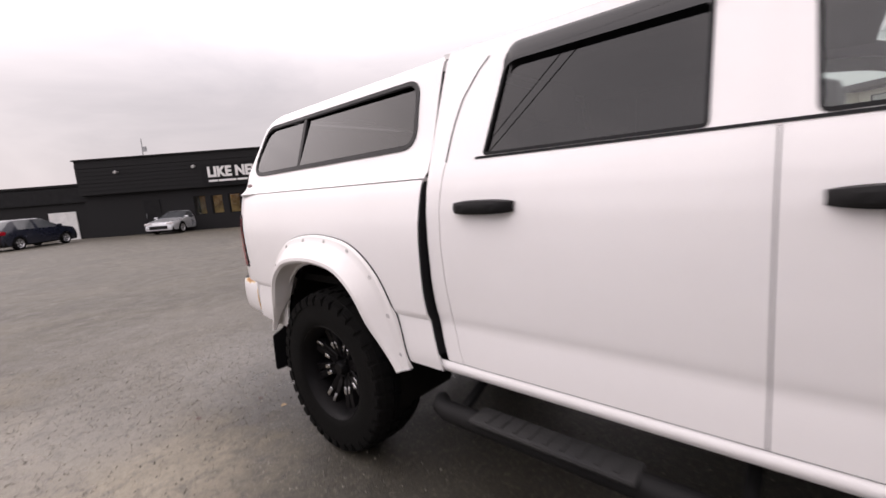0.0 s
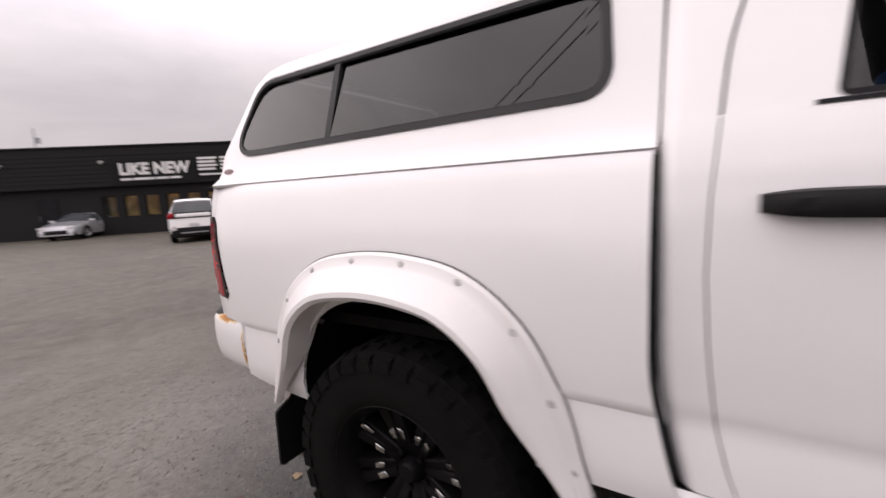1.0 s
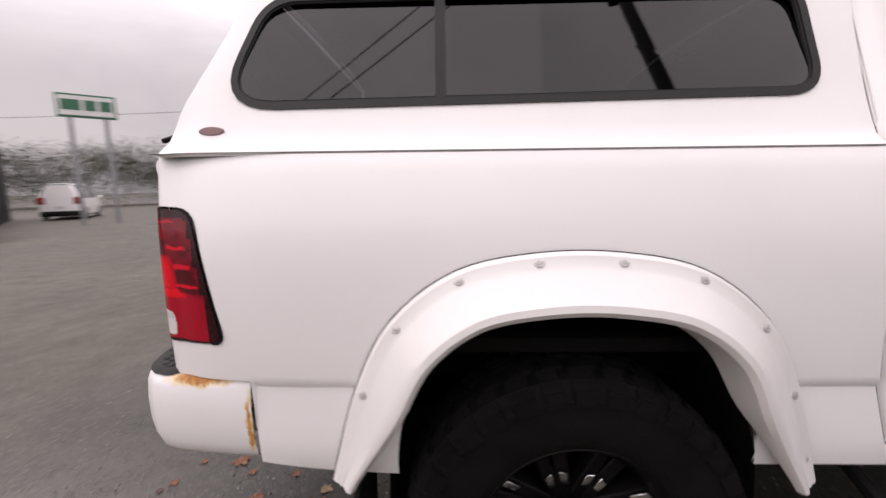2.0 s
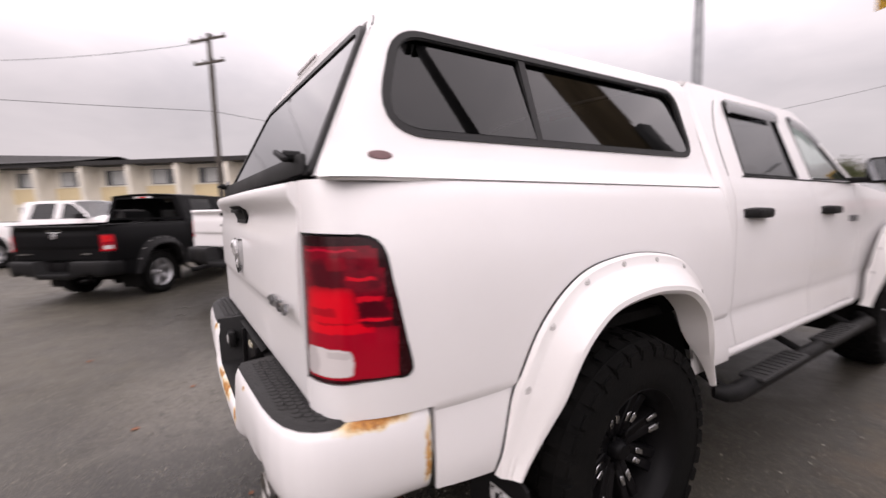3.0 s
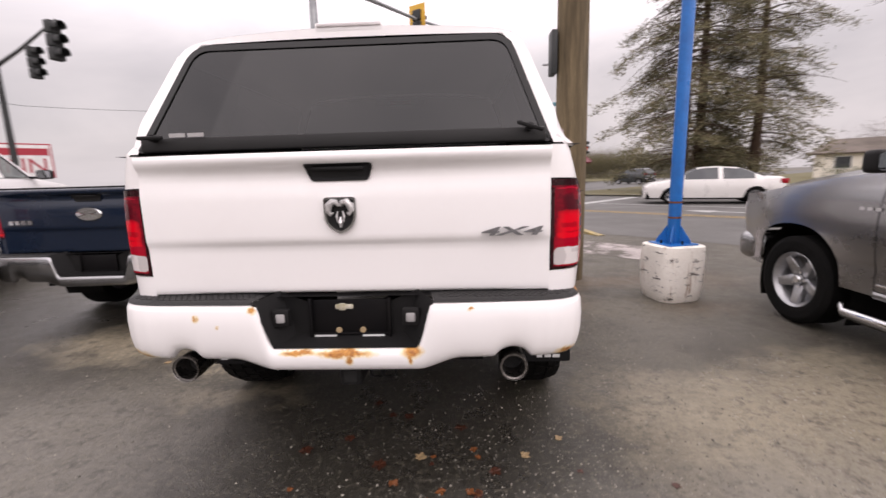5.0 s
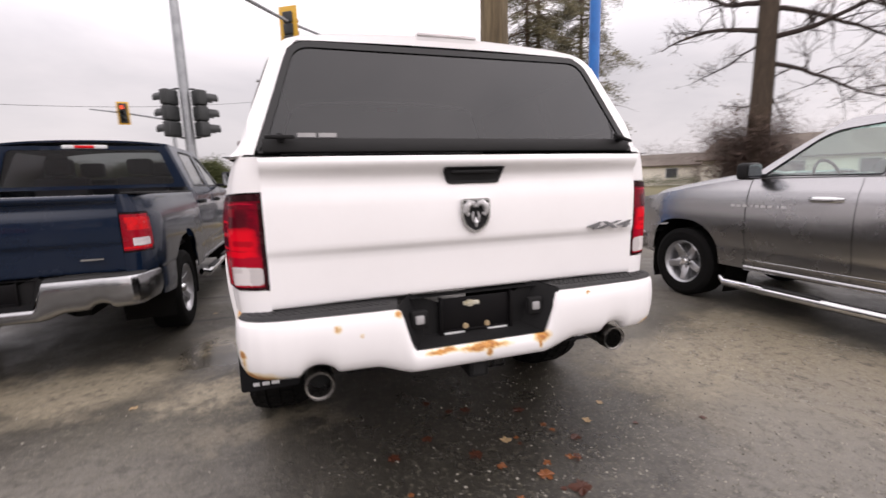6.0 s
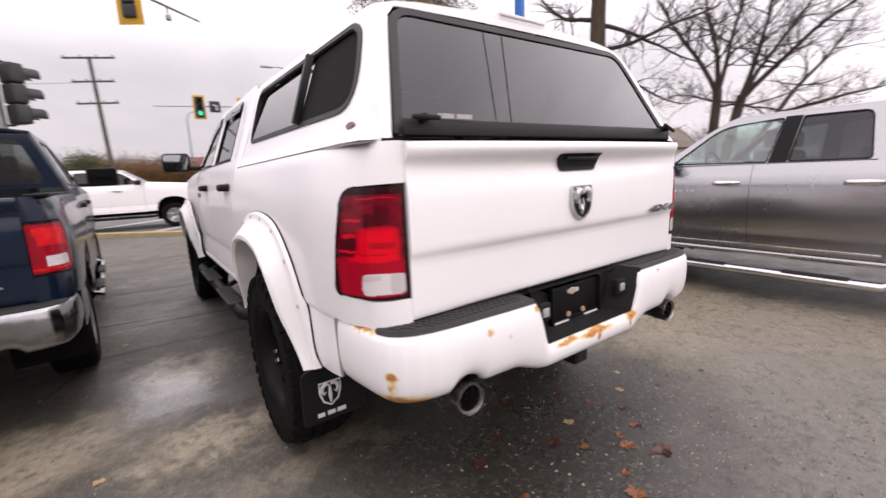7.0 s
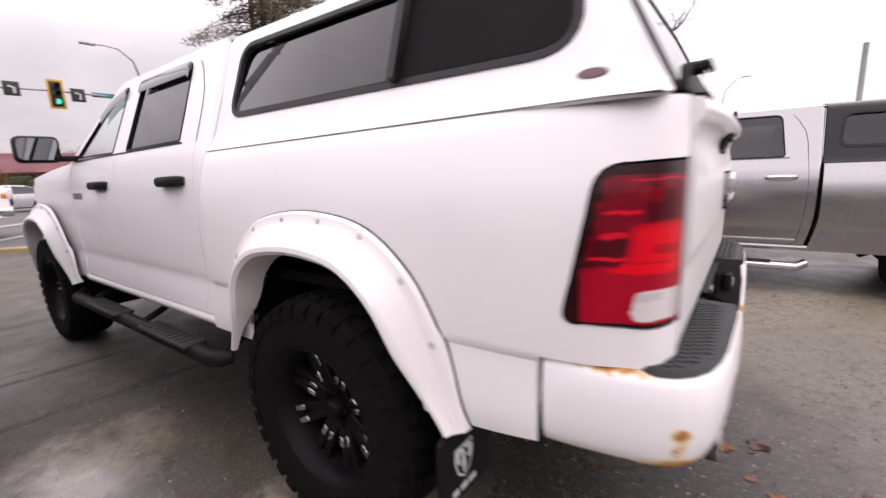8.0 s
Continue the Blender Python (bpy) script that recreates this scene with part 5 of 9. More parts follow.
    # bed front wall and floor liner, rail caps
    if not P["canopy"]:
        for s in (1, -1):
            bm = bmesh.new()
            box(bm, min(s * 0.84, s * 0.945), max(s * 0.84, s * 0.945), 0.02, bed - 0.01, 1.466, 1.482, 0.006)
            tp("bed_rail", bm, M_PLASTIC)
        bm = bmesh.new()
        box(bm, -0.93, 0.93, bed - 0.05, bed, 0.95, 1.46)
        tp("bed_front", bm, body)
        return base
    can = new("canopy")
    can.parent = base
    tagged(can, P["canopy_label"])
    cm = P["canopy"]
    rear_y = lambda z: 0.028 + (z - 1.478) * 0.50
    foot = lambda z: 0.055 - 0.040 * smoothstep(1.485, 1.62, z)
    cx = lambda y, z: lerp_table([(1.474, 0.938), (1.485, 0.925), (1.505, 0.905), (1.54, 0.889), (1.60, 0.866), (1.90, 0.764), (1.905, 0.762)], z - rise(y) * smoothstep(1.60, 1.90, z)) - foot(z) * max(0.0, 1 - (y - rear_y(z)) / 0.13) ** 2
    win = rounded([(0.196, 1.598), (1.756, 1.620), (1.732, 1.913), (0.308, 1.897)], [0.15, 0.08, 0.07, 0.085], 7)
    rise = lambda y: 0.03 * max(y, 0) / 1.868
    sect = [(0.762, 1.905), (0.752, 1.930), (0.735, 1.952), (0.706, 1.972), (0.66, 1.988), (0.55, 2.001), (0.36, 2.012), (0.18, 2.019), (0.0, 2.021)]
    pinch = lambda y, z: 0.015 * max(0.0, 1 - (y - rear_y(min(z, 1.99))) / 0.13) ** 2
    sect = sect + [(-x, z) for x, z in sect[-2::-1]]
    bm = bmesh.new()
    rows = []
    for t in (0.0, 0.008, 0.018, 0.03, 0.045, 0.065, 0.09, 0.2, 0.4, 0.6, 0.8, 1.0):
        row = []
        for x, z in sect:
            y = rear_y(min(z, 1.99)) + (1.868 - rear_y(min(z, 1.99))) * t
            row.append((x * (1 - pinch(y, z) / 0.80), y, z - 1.0 * pinch(y, z) + rise(y)))
        rows.append(row)
    sheet(bm, [r[::-1] for r in rows])
    thicken(tp("canopy_roof", bm, [cm, M_LINER], can), 0.02).modifiers[0].material_offset = 1
    for s in (1, -1):
        bm = bmesh.new()
        ys = [0.028 + 0.24 * k / 14 for k in range(15)] + [0.3, 0.33, 0.36, 0.4, 0.5, 0.8, 1.1, 1.4, 1.7, 1.868]
        skin(bm, ys, lambda y: 1.474, lambda y: min(1.905 + rise(y), 1.478 + (y - 0.028) / 0.50), cx, [1.485, 1.505, 1.54, 1.57, 1.60, 1.65, 1.7, 1.75, 1.8, 1.85, 1.90], s, [win])
        thicken(tp("canopy_side", bm, [cm, M_LINER], can), 0.012).modifiers[0].material_offset = 1
        bm = bmesh.new()
        place = lambda y, z, d: (s * (cx(y, z) + 0.006 - d), y, z)
        ring(bm, inset(win, -0.013), inset(win, 0.007), place, 0.014)
        ring(bm, inset(win, 0.004), inset(win, 0.012), lambda y, z, d: (s * (cx(y, z) + 0.001 - d), y, z), 0.01)
        tp("window_frame", bm, M_FRAME, can, "black rubber window frame")
        wi = inset(win, 0.011)
        cut = [span_at(wi, 0.78)[0], span_at(wi, 0.78)[1]]
        fore = [p for p in wi if p[0] > 0.78 and p[1] < 1.7] + [p for p in wi if p[0] > 0.78 and p[1] >= 1.7]
        aft = [p for p in wi if p[0] < 0.78]
        for poly, mat_, lab in ((fore + [(0.78, cut[0]), (0.78, cut[1])], M_CANGLASS, "dark tinted fixed pane"), (aft + [(0.78, cut[0]), (0.78, cut[1])], M_CANGLASS if s > 0 or not hero else M_SCREEN, "dark tinted sliding pane" if s > 0 or not hero else "slid-open pane with black insect screen")):
            mx, mz = sum(p[0] for p in poly) / len(poly), sum(p[1] for p in poly) / len(poly)
            poly = sorted(poly, key=lambda p: math.atan2(p[1] - mz, p[0] - mx))
            bm = bmesh.new()
            pane(bm, poly if s > 0 else poly[::-1], lambda y, z, d: (s * (cx(1.0, z) - 0.006 - 0.06 * (z - 1.76)), y, z))
            tp("window_pane", bm, mat_, can, lab, smooth=False)
        bm = bmesh.new()
        sheet(bm, [[(s * (cx(0.78, z) + 0.003), y, z) for y in (0.766, 0.794)] for z in (1.606, 1.74, 1.894)])
        thicken(tp("window_post", bm, M_FRAME, can), 0.03)
        bm = bmesh.new()
        lathe(bm, [(0.0, 0.004), (0.030, 0.003), (0.034, 0.0)], 24)
        bm.transform(Matrix.Translation((s * (cx(0.18, 1.531) + 0.002), 0.185, 1.531)) @ Matrix.Rotation(0 if s > 0 else math.pi, 4, "Z") @ Matrix.Rotation(-0.3, 4, "Y") @ Matrix.Diagonal((1, 1.0, 0.36, 1)))
        tp("maker_badge", bm, M_BADGERED, can, "small oval maker badge")
    # rear rim, door frame, door glass
    side_pts = [(0.925, 1.478), (0.905, 1.505), (0.889, 1.54), (0.866, 1.60), (0.835, 1.69), (0.805, 1.78), (0.778, 1.86), (0.762, 1.905)]
    side_pts = [(x - foot(z), z - 0.015 * (z > 1.9)) for x, z in side_pts]
    outline = side_pts + [(x * (1 - 0.015 / 0.80), z - 0.015) for x, z in sect[1:-1]] + [(-x, z) for x, z in side_pts[::-1]]
    door = []
    for x, z in outline:
        zz = min(z, 1.955)
        hw = 0.832 - (zz - 1.478) * 0.315
        dx = max(-hw, min(hw, x))
        if z > 1.93 and abs(x) > 0.6:
            dx = math.copysign(min(abs(dx), 0.675 - (z - 1.93) * 0.6), dx)
        door.append((dx, zz if z < 1.96 else 1.955 + 0.012 * (1 - (x / 0.7) ** 2) if abs(x) < 0.7 else 1.95))
    bm = bmesh.new()
    o = [bm.verts.new((x, rear_y(min(z, 1.975)), z)) for x, z in outline]
    i = [bm.verts.new((x, rear_y(z) + 0.004, z)) for x, z in door]
    for k in range(len(o) - 1):
        try:
            bm.faces.new((o[k + 1], o[k], i[k], i[k + 1]))
        except ValueError:
            pass
    tp("rear_rim", bm, cm, can)
    dpoly = rounded([(-0.826, 1.482), (0.826, 1.482), (0.684, 1.950), (-0.684, 1.950)], [0.02, 0.02, 0.085, 0.085], 6)
    bm = bmesh.new()
    dplace = lambda x, z, d: (x, rear_y(z) - 0.010 + d, z)
    ring(bm, dpoly, inset(dpoly, 0.027), dplace, 0.022)
    box(bm, -0.80, 0.80, 0.012, 0.03, 1.484, 1.537, 0.006, m=None)
    rd = tp("rear_door_frame", bm, M_FRAME, can, "black rubber-framed lift-up rear door")
    bm = bmesh.new()
    pane(bm, inset(dpoly, 0.02), lambda x, z, d: (x, rear_y(z) - 0.004, z))
    tp("rear_door_glass", bm, M_CANGLASS, can, "dark tinted rear glass", smooth=False)
    for s in (1, -1):
        bm = bmesh.new()
        tube(bm, [(s * 0.735, 0.03, 1.535), (s * 0.735, -0.012, 1.535)], 0.015, 10)
        box(bm, s * 0.735 - 0.052, s * 0.735 + 0.052, -0.027, -0.012, 1.528, 1.543, 0.006, m=Matrix.Translation((s * 0.735, 0, 1.536)) @ Matrix.Rotation(0.3 * (s > 0), 4, "Y") @ Matrix.Translation((-s * 0.735, 0, -1.536)))
        tp("door_latch", bm, M_PLASTIC, can, "black T-shaped latch")
    bm = bmesh.new()
    for k in range(2):
        box(bm, -0.675 + 0.075 * k, -0.61 + 0.075 * k, 0.018, 0.020, 1.538, 1.553)
    bm.transform(Matrix.Translation((0, -0.012, 0)))
    tp("label_bar", bm, M_STICKER, can, smooth=False)
    bm = bmesh.new()
    box(bm, -0.15, 0.15, 0.275, 0.36, 1.985, 2.030, 0.01)
    bl = tp("canopy_brake_light", bm, cm, can)
    bm = bmesh.new()
    box(bm, -0.14, 0.14, 0.269, 0.278, 2.008, 2.024, 0.004)
    tp("lens", bm, M_CLEARLENS, bl)
    bm = bmesh.new()
    sheet(bm, [[(x, bed + 0.005, 1.47 + (z - 1.47) * t) for x, z in outline] for t in (0.0, 1.0)])
    box(bm, -0.93, 0.93, bed - 0.004, bed, 0.95, 1.474)
    box(bm, -0.75, 0.75, bed - 0.02, bed - 0.004, 1.474, 1.60)
    tp("bed_front", bm, cm, can)
    bm = bmesh.new()
    low = [0.72 + 0.74 * k / 30 for k in range(31)]
    high = [1.48 + 0.45 * k / 20 for k in range(21)]
    for zs_, wide, y0, y1 in ((low, lambda z: lerp_table(SIDE, z) - 0.006, bed - 0.001, bed + 0.007), (high, lambda z: cx(1.8, z) - 0.006, bed + 0.004, bed + 0.0105)):
        sheet(bm, [[(-wide(z), y0 + gap_lean(z), z), (-wide(z), y1 + gap_lean(z), z), (-0.6 * wide(z), y1 + gap_lean(z), z), (0.6 * wide(z), y1 + gap_lean(z), z), (wide(z), y1 + gap_lean(z), z), (wide(z), y0 + gap_lean(z), z)] for z in zs_])
    tp("cab_gap_boot", bm, M_SEAL, can)
    bm = bmesh.new()
    for s in (1, -1):
        sheet(bm, [[(s * 0.939, y, 1.4715) for y in (0.04, 0.5, 1.0, 1.5, bed)], [(s * 0.80, y, 1.4715) for y in (0.02, 0.5, 1.0, 1.5, bed)]])
    sheet(bm, [[(0.815, -0.028, 1.472), (-0.815, -0.028, 1.472)], [(0.815, 0.06, 1.474), (-0.815, 0.06, 1.474)]])
    tp("canopy_gasket", bm, M_SEAL, can)
    return base


HERO = dict(label="lifted white crew-cab pickup truck with matching canopy and rusty rear bumper", pose=pose(0, 0, 0), dz=0.004, rake=0.007, sx=1.0, sy=1.0, sz=1.0, paint=M_WHITE, rear_glass=M_TINT, front_glass=M_CLEAR, hero=True,
            flares=True, flaps=True, lamp="tall", handle=M_PLASTIC, visor=True, step="black", wheel_r=0.455, tyre_w=0.30, rim_r=0.262, wheel="black", emblem="shield", bumper=M_BUMPER,
            bumper_label="white steel rear bumper with rust patches", exhaust=True, front_bumper=M_WHITE, canopy=M_WHITE, canopy_label="white fibreglass truck canopy")
pickup(HERO)
PLAIN = dict(HERO, hero=False, flares=False, flaps=False, visor=False, canopy=None, exhaust=False, handle=M_CHROME, step="chrome", wheel="alloy", wheel_r=0.39, tyre_w=0.27, rim_r=0.235, dz=-0.20, rake=0.0, bumper_label="", group="trucks parked in the lot")
pickup(dict(PLAIN, label="dark grey crew-cab pickup truck with canopy, parked alongside", pose=pose(*GREY_AT), nose_drop=0.09, swell=0.034, axle=0.82, pillar=True, sx=0.96, sy=0.94, dz=-0.215, paint=M_GREY, rear_glass=M_GREYTINT, front_glass=M_TEAL, bumper=M_CHROME, front_bumper=M_BUMPERCHROME, canopy=M_DARKCAN, canopy_label="charcoal truck canopy with dark side glass"))
pickup(dict(PLAIN, label="dark blue crew-cab pickup truck with chrome rear bumper", pose=pose(*BLUE_AT), rear_glass=M_MIDTINT, dz=-0.12, paint=M_BLUE, emblem="oval", lamp="plain", mirror=1.3, bumper=M_BUMPERCHROME, front_bumper=M_CHROME, gate_chrome=False, handle=M_PLASTIC))
pickup(dict(PLAIN, label="white crew-cab pickup truck with black rear bumper", pose=pose(*BIGWHITE_AT), sy=1.27, axle=0.98, dz=-0.02, wheel_r=0.41, paint=M_WHITE, emblem="bow", lamp="plain", bumper=M_PLASTIC, front_bumper=M_CHROME, rear_glass=M_DUSKGLASS, front_glass=M_DUSKGLASS, step="black"))
pickup(dict(PLAIN, label="black pickup truck with plastic wheel flares and alloy wheels", pose=pose(*BLACK_AT), flares=True, flare_mat=M_PLASTIC, step="black", rear_glass=M_BLACKGLASS, front_glass=M_BLACKGLASS, paint=M_BLACKCAR, emblem="round", lamp="plain", bumper=M_PLASTIC, front_bumper=M_PLASTIC, sx=0.92, sy=0.92, sz=0.96, dz=-0.16, wheel_r=0.38))

# ---- ground and road ----


def blob(nt, coords, cx, cy, rx, ry, turn, far, near, top):
    """An ellipse on the ground as a mask with a soft rim."""
    mp = nt.nodes.new("ShaderNodeMapping")
    mp.vector_type = "TEXTURE"
    mp.inputs["Location"].default_value = (cx, cy, 0)
    mp.inputs["Rotation"].default_value = (0, 0, turn)
    mp.inputs["Scale"].default_value = (rx, ry, 1e6)
    nt.links.new(coords, mp.inputs[0])
    ln = nt.nodes.new("ShaderNodeVectorMath")
    ln.operation = "LENGTH"
    nt.links.new(mp.outputs[0], ln.inputs[0])
    return map_range(nt, ln.outputs["Value"], far, near, 0.0, top)


def asphalt_lot():
    """Worn lot asphalt: dry and sandy, dark and shiny where wet, shade painted under the trucks, with cracks and pale
    stones.
    """
    m, nt, p = shader("lot_asphalt")
    tc = nt.nodes.new("ShaderNodeTexCoord")
    broad = noise_node(nt, 0.55, 6.0, 0.62)
    mid = noise_node(nt, 4.0, 5.0, 0.65)
    grain = noise_node(nt, 70.0, 4.0, 0.75)
    stones = nt.nodes.new("ShaderNodeTexVoronoi")
    stones.inputs["Scale"].default_value = 55.0
    nt.links.new(tc.outputs["Object"], stones.inputs["Vector"])
    warp = nt.nodes.new("ShaderNodeVectorMath")
    warp.operation = "MULTIPLY_ADD"
    nt.links.new(mid.outputs["Color"], warp.inputs[0])
    warp.inputs[1].default_value = (0.9, 0.9, 0.0)
    nt.links.new(tc.outputs["Object"], warp.inputs[2])
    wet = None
    # wet ground: behind and beside the white truck, the puddle; ellipses under the trucks also paint their shade
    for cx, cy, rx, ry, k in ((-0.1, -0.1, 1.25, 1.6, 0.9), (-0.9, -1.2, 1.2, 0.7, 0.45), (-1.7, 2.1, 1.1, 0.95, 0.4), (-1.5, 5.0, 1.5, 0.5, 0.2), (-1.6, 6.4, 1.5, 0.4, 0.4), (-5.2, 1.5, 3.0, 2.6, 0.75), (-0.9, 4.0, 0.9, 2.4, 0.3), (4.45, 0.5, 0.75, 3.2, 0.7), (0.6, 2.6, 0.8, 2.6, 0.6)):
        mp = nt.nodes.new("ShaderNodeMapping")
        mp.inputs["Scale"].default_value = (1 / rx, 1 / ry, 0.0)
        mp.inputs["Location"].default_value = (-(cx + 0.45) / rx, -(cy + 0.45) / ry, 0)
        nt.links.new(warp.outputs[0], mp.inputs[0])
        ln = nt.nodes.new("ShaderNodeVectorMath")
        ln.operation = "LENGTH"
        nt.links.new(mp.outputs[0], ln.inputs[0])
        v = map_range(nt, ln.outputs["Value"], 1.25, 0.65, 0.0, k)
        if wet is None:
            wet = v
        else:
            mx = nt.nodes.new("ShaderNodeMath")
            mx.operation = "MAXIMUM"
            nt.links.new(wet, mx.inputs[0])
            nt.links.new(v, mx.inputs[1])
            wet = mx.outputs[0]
    dry = mix_color(nt, map_range(nt, broad.outputs["Fac"], 0.35, 0.68), (0.066, 0.058, 0.042), (0.120, 0.106, 0.075))
    dry = mix_color(nt, map_range(nt, mid.outputs["Fac"], 0.55, 0.75, 0.0, 0.5), dry, (0.155, 0.140, 0.100))
    stain = noise_node(nt, 1.7, 7.0, 0.68)
    dry = mix_color(nt, map_range(nt, stain.outputs["Fac"], 0.50, 0.38, 0.0, 0.62), dry, (0.046, 0.036, 0.024))
    # damp bands across the strip between the parked trucks
    bands = noise_node(nt, 1.0, 4.0, 0.6, stretch=(0.35, 1.7, 1.0))
    near = blob(nt, tc.outputs["Object"], -2.2, 4.0, 2.6, 5.0, 0, 1.0, 0.7, 1.0)
    bm_ = nt.nodes.new("ShaderNodeMath")
    bm_.operation = "MULTIPLY"
    nt.links.new(map_range(nt, bands.outputs["Fac"], 0.50, 0.58, 0.0, 0.35), bm_.inputs[0])
    nt.links.new(near, bm_.inputs[1])
    mx = nt.nodes.new("ShaderNodeMath")
    mx.operation = "MAXIMUM"
    nt.links.new(wet, mx.inputs[0])
    nt.links.new(bm_.outputs[0], mx.inputs[1])
    wet = mx.outputs[0]
    # one dark tone for wet asphalt and for the painted shade beneath the trucks
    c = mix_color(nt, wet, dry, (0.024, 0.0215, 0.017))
    c = mix_color(nt, map_range(nt, grain.outputs["Fac"], 0.35, 0.7, 0.0, 0.6), c, (0.020, 0.019, 0.018))
    st = map_range(nt, stones.outputs["Distance"], 0.16, 0.08, 0.0, 1.0)
    pick = nt.nodes.new("ShaderNodeSeparateColor")
    nt.links.new(stones.outputs["Color"], pick.inputs[0])
    mul = nt.nodes.new("ShaderNodeMath")
    mul.operation = "MULTIPLY"
    nt.links.new(st, mul.inputs[0])
    nt.links.new(map_range(nt, pick.outputs[0], 0.50, 0.66, 0.0, 0.95), mul.inputs[1])
    c = mix_color(nt, mul.outputs[0], c, (0.33, 0.315, 0.285))
    # pale sandy patches; those by the puddle and at x 1.8 to 3 also paint wet sheen
    grit = map_range(nt, noise_node(nt, 18.0, 6.0, 0.8).outputs["Fac"], 0.36, 0.58, 0.50, 1.0)
    for cx, cy, rx, ry, k in ((-1.38, 1.34, 0.36, 0.22, 1.0), (-1.05, 0.85, 0.45, 0.14, 0.45), (-1.42, 2.45, 0.30, 0.34, 0.55), (2.40, 0.25, 0.95, 0.85, 0.8), (1.80, 0.75, 0.60, 0.40, 0.4), (2.95, -0.7, 0.90, 0.80, 0.9), (3.05, 1.0, 0.60, 0.45, 0.6), (2.25, 2.5, 0.60, 0.45, 0.15), (-2.4, 1.75, 0.75, 0.38, 0.85), (3.0, -1.9, 0.9, 0.6, 0.5)):
        gritty = nt.nodes.new("ShaderNodeMath")
        gritty.operation = "MULTIPLY"
        nt.links.new(blob(nt, warp.outputs[0], cx + 0.45, cy + 0.45, rx, ry, 0, 1.3, 0.6, k), gritty.inputs[0])
        nt.links.new(grit, gritty.inputs[1])
        c = mix_color(nt, gritty.outputs[0], c, (0.33, 0.283, 0.20))
    # worn grey stretches where the binder has gone and the stones show; the one at x -1.75 also paints wet sheen
    for cx, cy, rx, ry, k in ((1.3, -1.0, 1.3, 0.9, 0.75), (2.1, -0.3, 0.9, 0.6, 0.6), (-1.75, 0.15, 1.05, 0.85, 0.6), (0.9, -2.6, 1.6, 1.0, 0.45), (-1.6, 4.2, 0.8, 0.6, 0.5), (2.6, 2.2, 0.8, 0.6, 0.3)):
        worn = nt.nodes.new("ShaderNodeMath")
        worn.operation = "MULTIPLY"
        nt.links.new(blob(nt, warp.outputs[0], cx + 0.45, cy + 0.45, rx, ry, 0, 1.3, 0.5, k), worn.inputs[0])
        nt.links.new(grit, worn.inputs[1])
        c = mix_color(nt, worn.outputs[0], c, (0.185, 0.172, 0.150))
    # brown soil trodden in round the wooden pole and along the kerb
    for cx, cy, rx, ry, k in ((1.75, 3.55, 0.55, 0.35, 0.75), (2.5, 3.6, 0.6, 0.3, 0.6), (1.55, 2.75, 0.35, 0.4, 0.5), (2.9, 2.55, 0.5, 0.25, 0.55), (3.3, 3.6, 0.8, 0.5, 0.5)):
        soil = nt.nodes.new("ShaderNodeMath")
        soil.operation = "MULTIPLY"
        nt.links.new(blob(nt, warp.outputs[0], cx + 0.45, cy + 0.45, rx, ry, 0, 1.3, 0.4, k), soil.inputs[0])
        nt.links.new(grit, soil.inputs[1])
        c = mix_color(nt, soil.outputs[0], c, (0.115, 0.078, 0.046))
    # single long cracks and a shallow puddle
    wig = nt.nodes.new("ShaderNodeVectorMath")
    wig.operation = "MULTIPLY_ADD"
    nt.links.new(noise_node(nt, 7.0, 4.0, 0.7).outputs["Color"], wig.inputs[0])
    wig.inputs[1].default_value = (0.12, 0.12, 0.0)
    nt.links.new(tc.outputs["Object"], wig.inputs[2])
    for (x0, y0), (x1, y1), w in (((-2.6, 3.12), (-1.25, 3.20), 0.045), ((-1.40, 3.16), (-0.3, 3.06), 0.05), ((-1.9, 3.97), (-0.4, 3.90), 0.04), ((-2.4, 4.25), (-1.2, 4.10), 0.03), ((-2.1, 5.75), (-0.8, 5.55), 0.05), ((-2.3, 8.8), (-0.5, 8.35), 0.06), ((-2.2, 2.5), (-1.9, 3.3), 0.02), ((-1.9, 4.9), (-1.0, 5.0), 0.03)):
        c = mix_color(nt, blob(nt, wig.outputs[0], (x0 + x1) / 2 + 0.06, (y0 + y1) / 2 + 0.06, math.dist((x0, y0), (x1, y1)) / 2, w, math.atan2(y1 - y0, x1 - x0), 1.0, 0.75, 0.95), c, (0.010, 0.0095, 0.009))
    puddle = blob(nt, warp.outputs[0], -1.50 + 0.45, 2.16 + 0.45, 0.32, 0.36, 0, 1.9, 0.3, 1.0)
    fleck = noise_node(nt, 34.0, 5.0, 0.85)
    mott = noise_node(nt, 9.0, 5.0, 0.75)
    c = mix_color(nt, map_range(nt, mott.outputs["Fac"], 0.48, 0.36, 0.0, 0.5), c, (0.035, 0.032, 0.026))
    c = mix_color(nt, map_range(nt, fleck.outputs["Fac"], 0.53, 0.66, 0.0, 0.6), c, (0.24, 0.217, 0.162))
    c = mix_color(nt, map_range(nt, fleck.outputs["Fac"], 0.46, 0.34, 0.0, 0.45), c, (0.03, 0.028, 0.024))
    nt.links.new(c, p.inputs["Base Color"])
    rv = nt.nodes.new("ShaderNodeMath")
    rv.operation = "MULTIPLY_ADD"
    nt.links.new(wet, rv.inputs[0])
    rv.inputs[1].default_value = -0.38
    nt.links.new(map_range(nt, mid.outputs["Fac"], 0.3, 0.7, 0.52, 0.76), rv.inputs[2])
    rp = nt.nodes.new("ShaderNodeMix")
    nt.links.new(puddle, rp.inputs["Factor"])
    nt.links.new(rv.outputs[0], rp.inputs["A"])
    rp.inputs["B"].default_value = 0.15
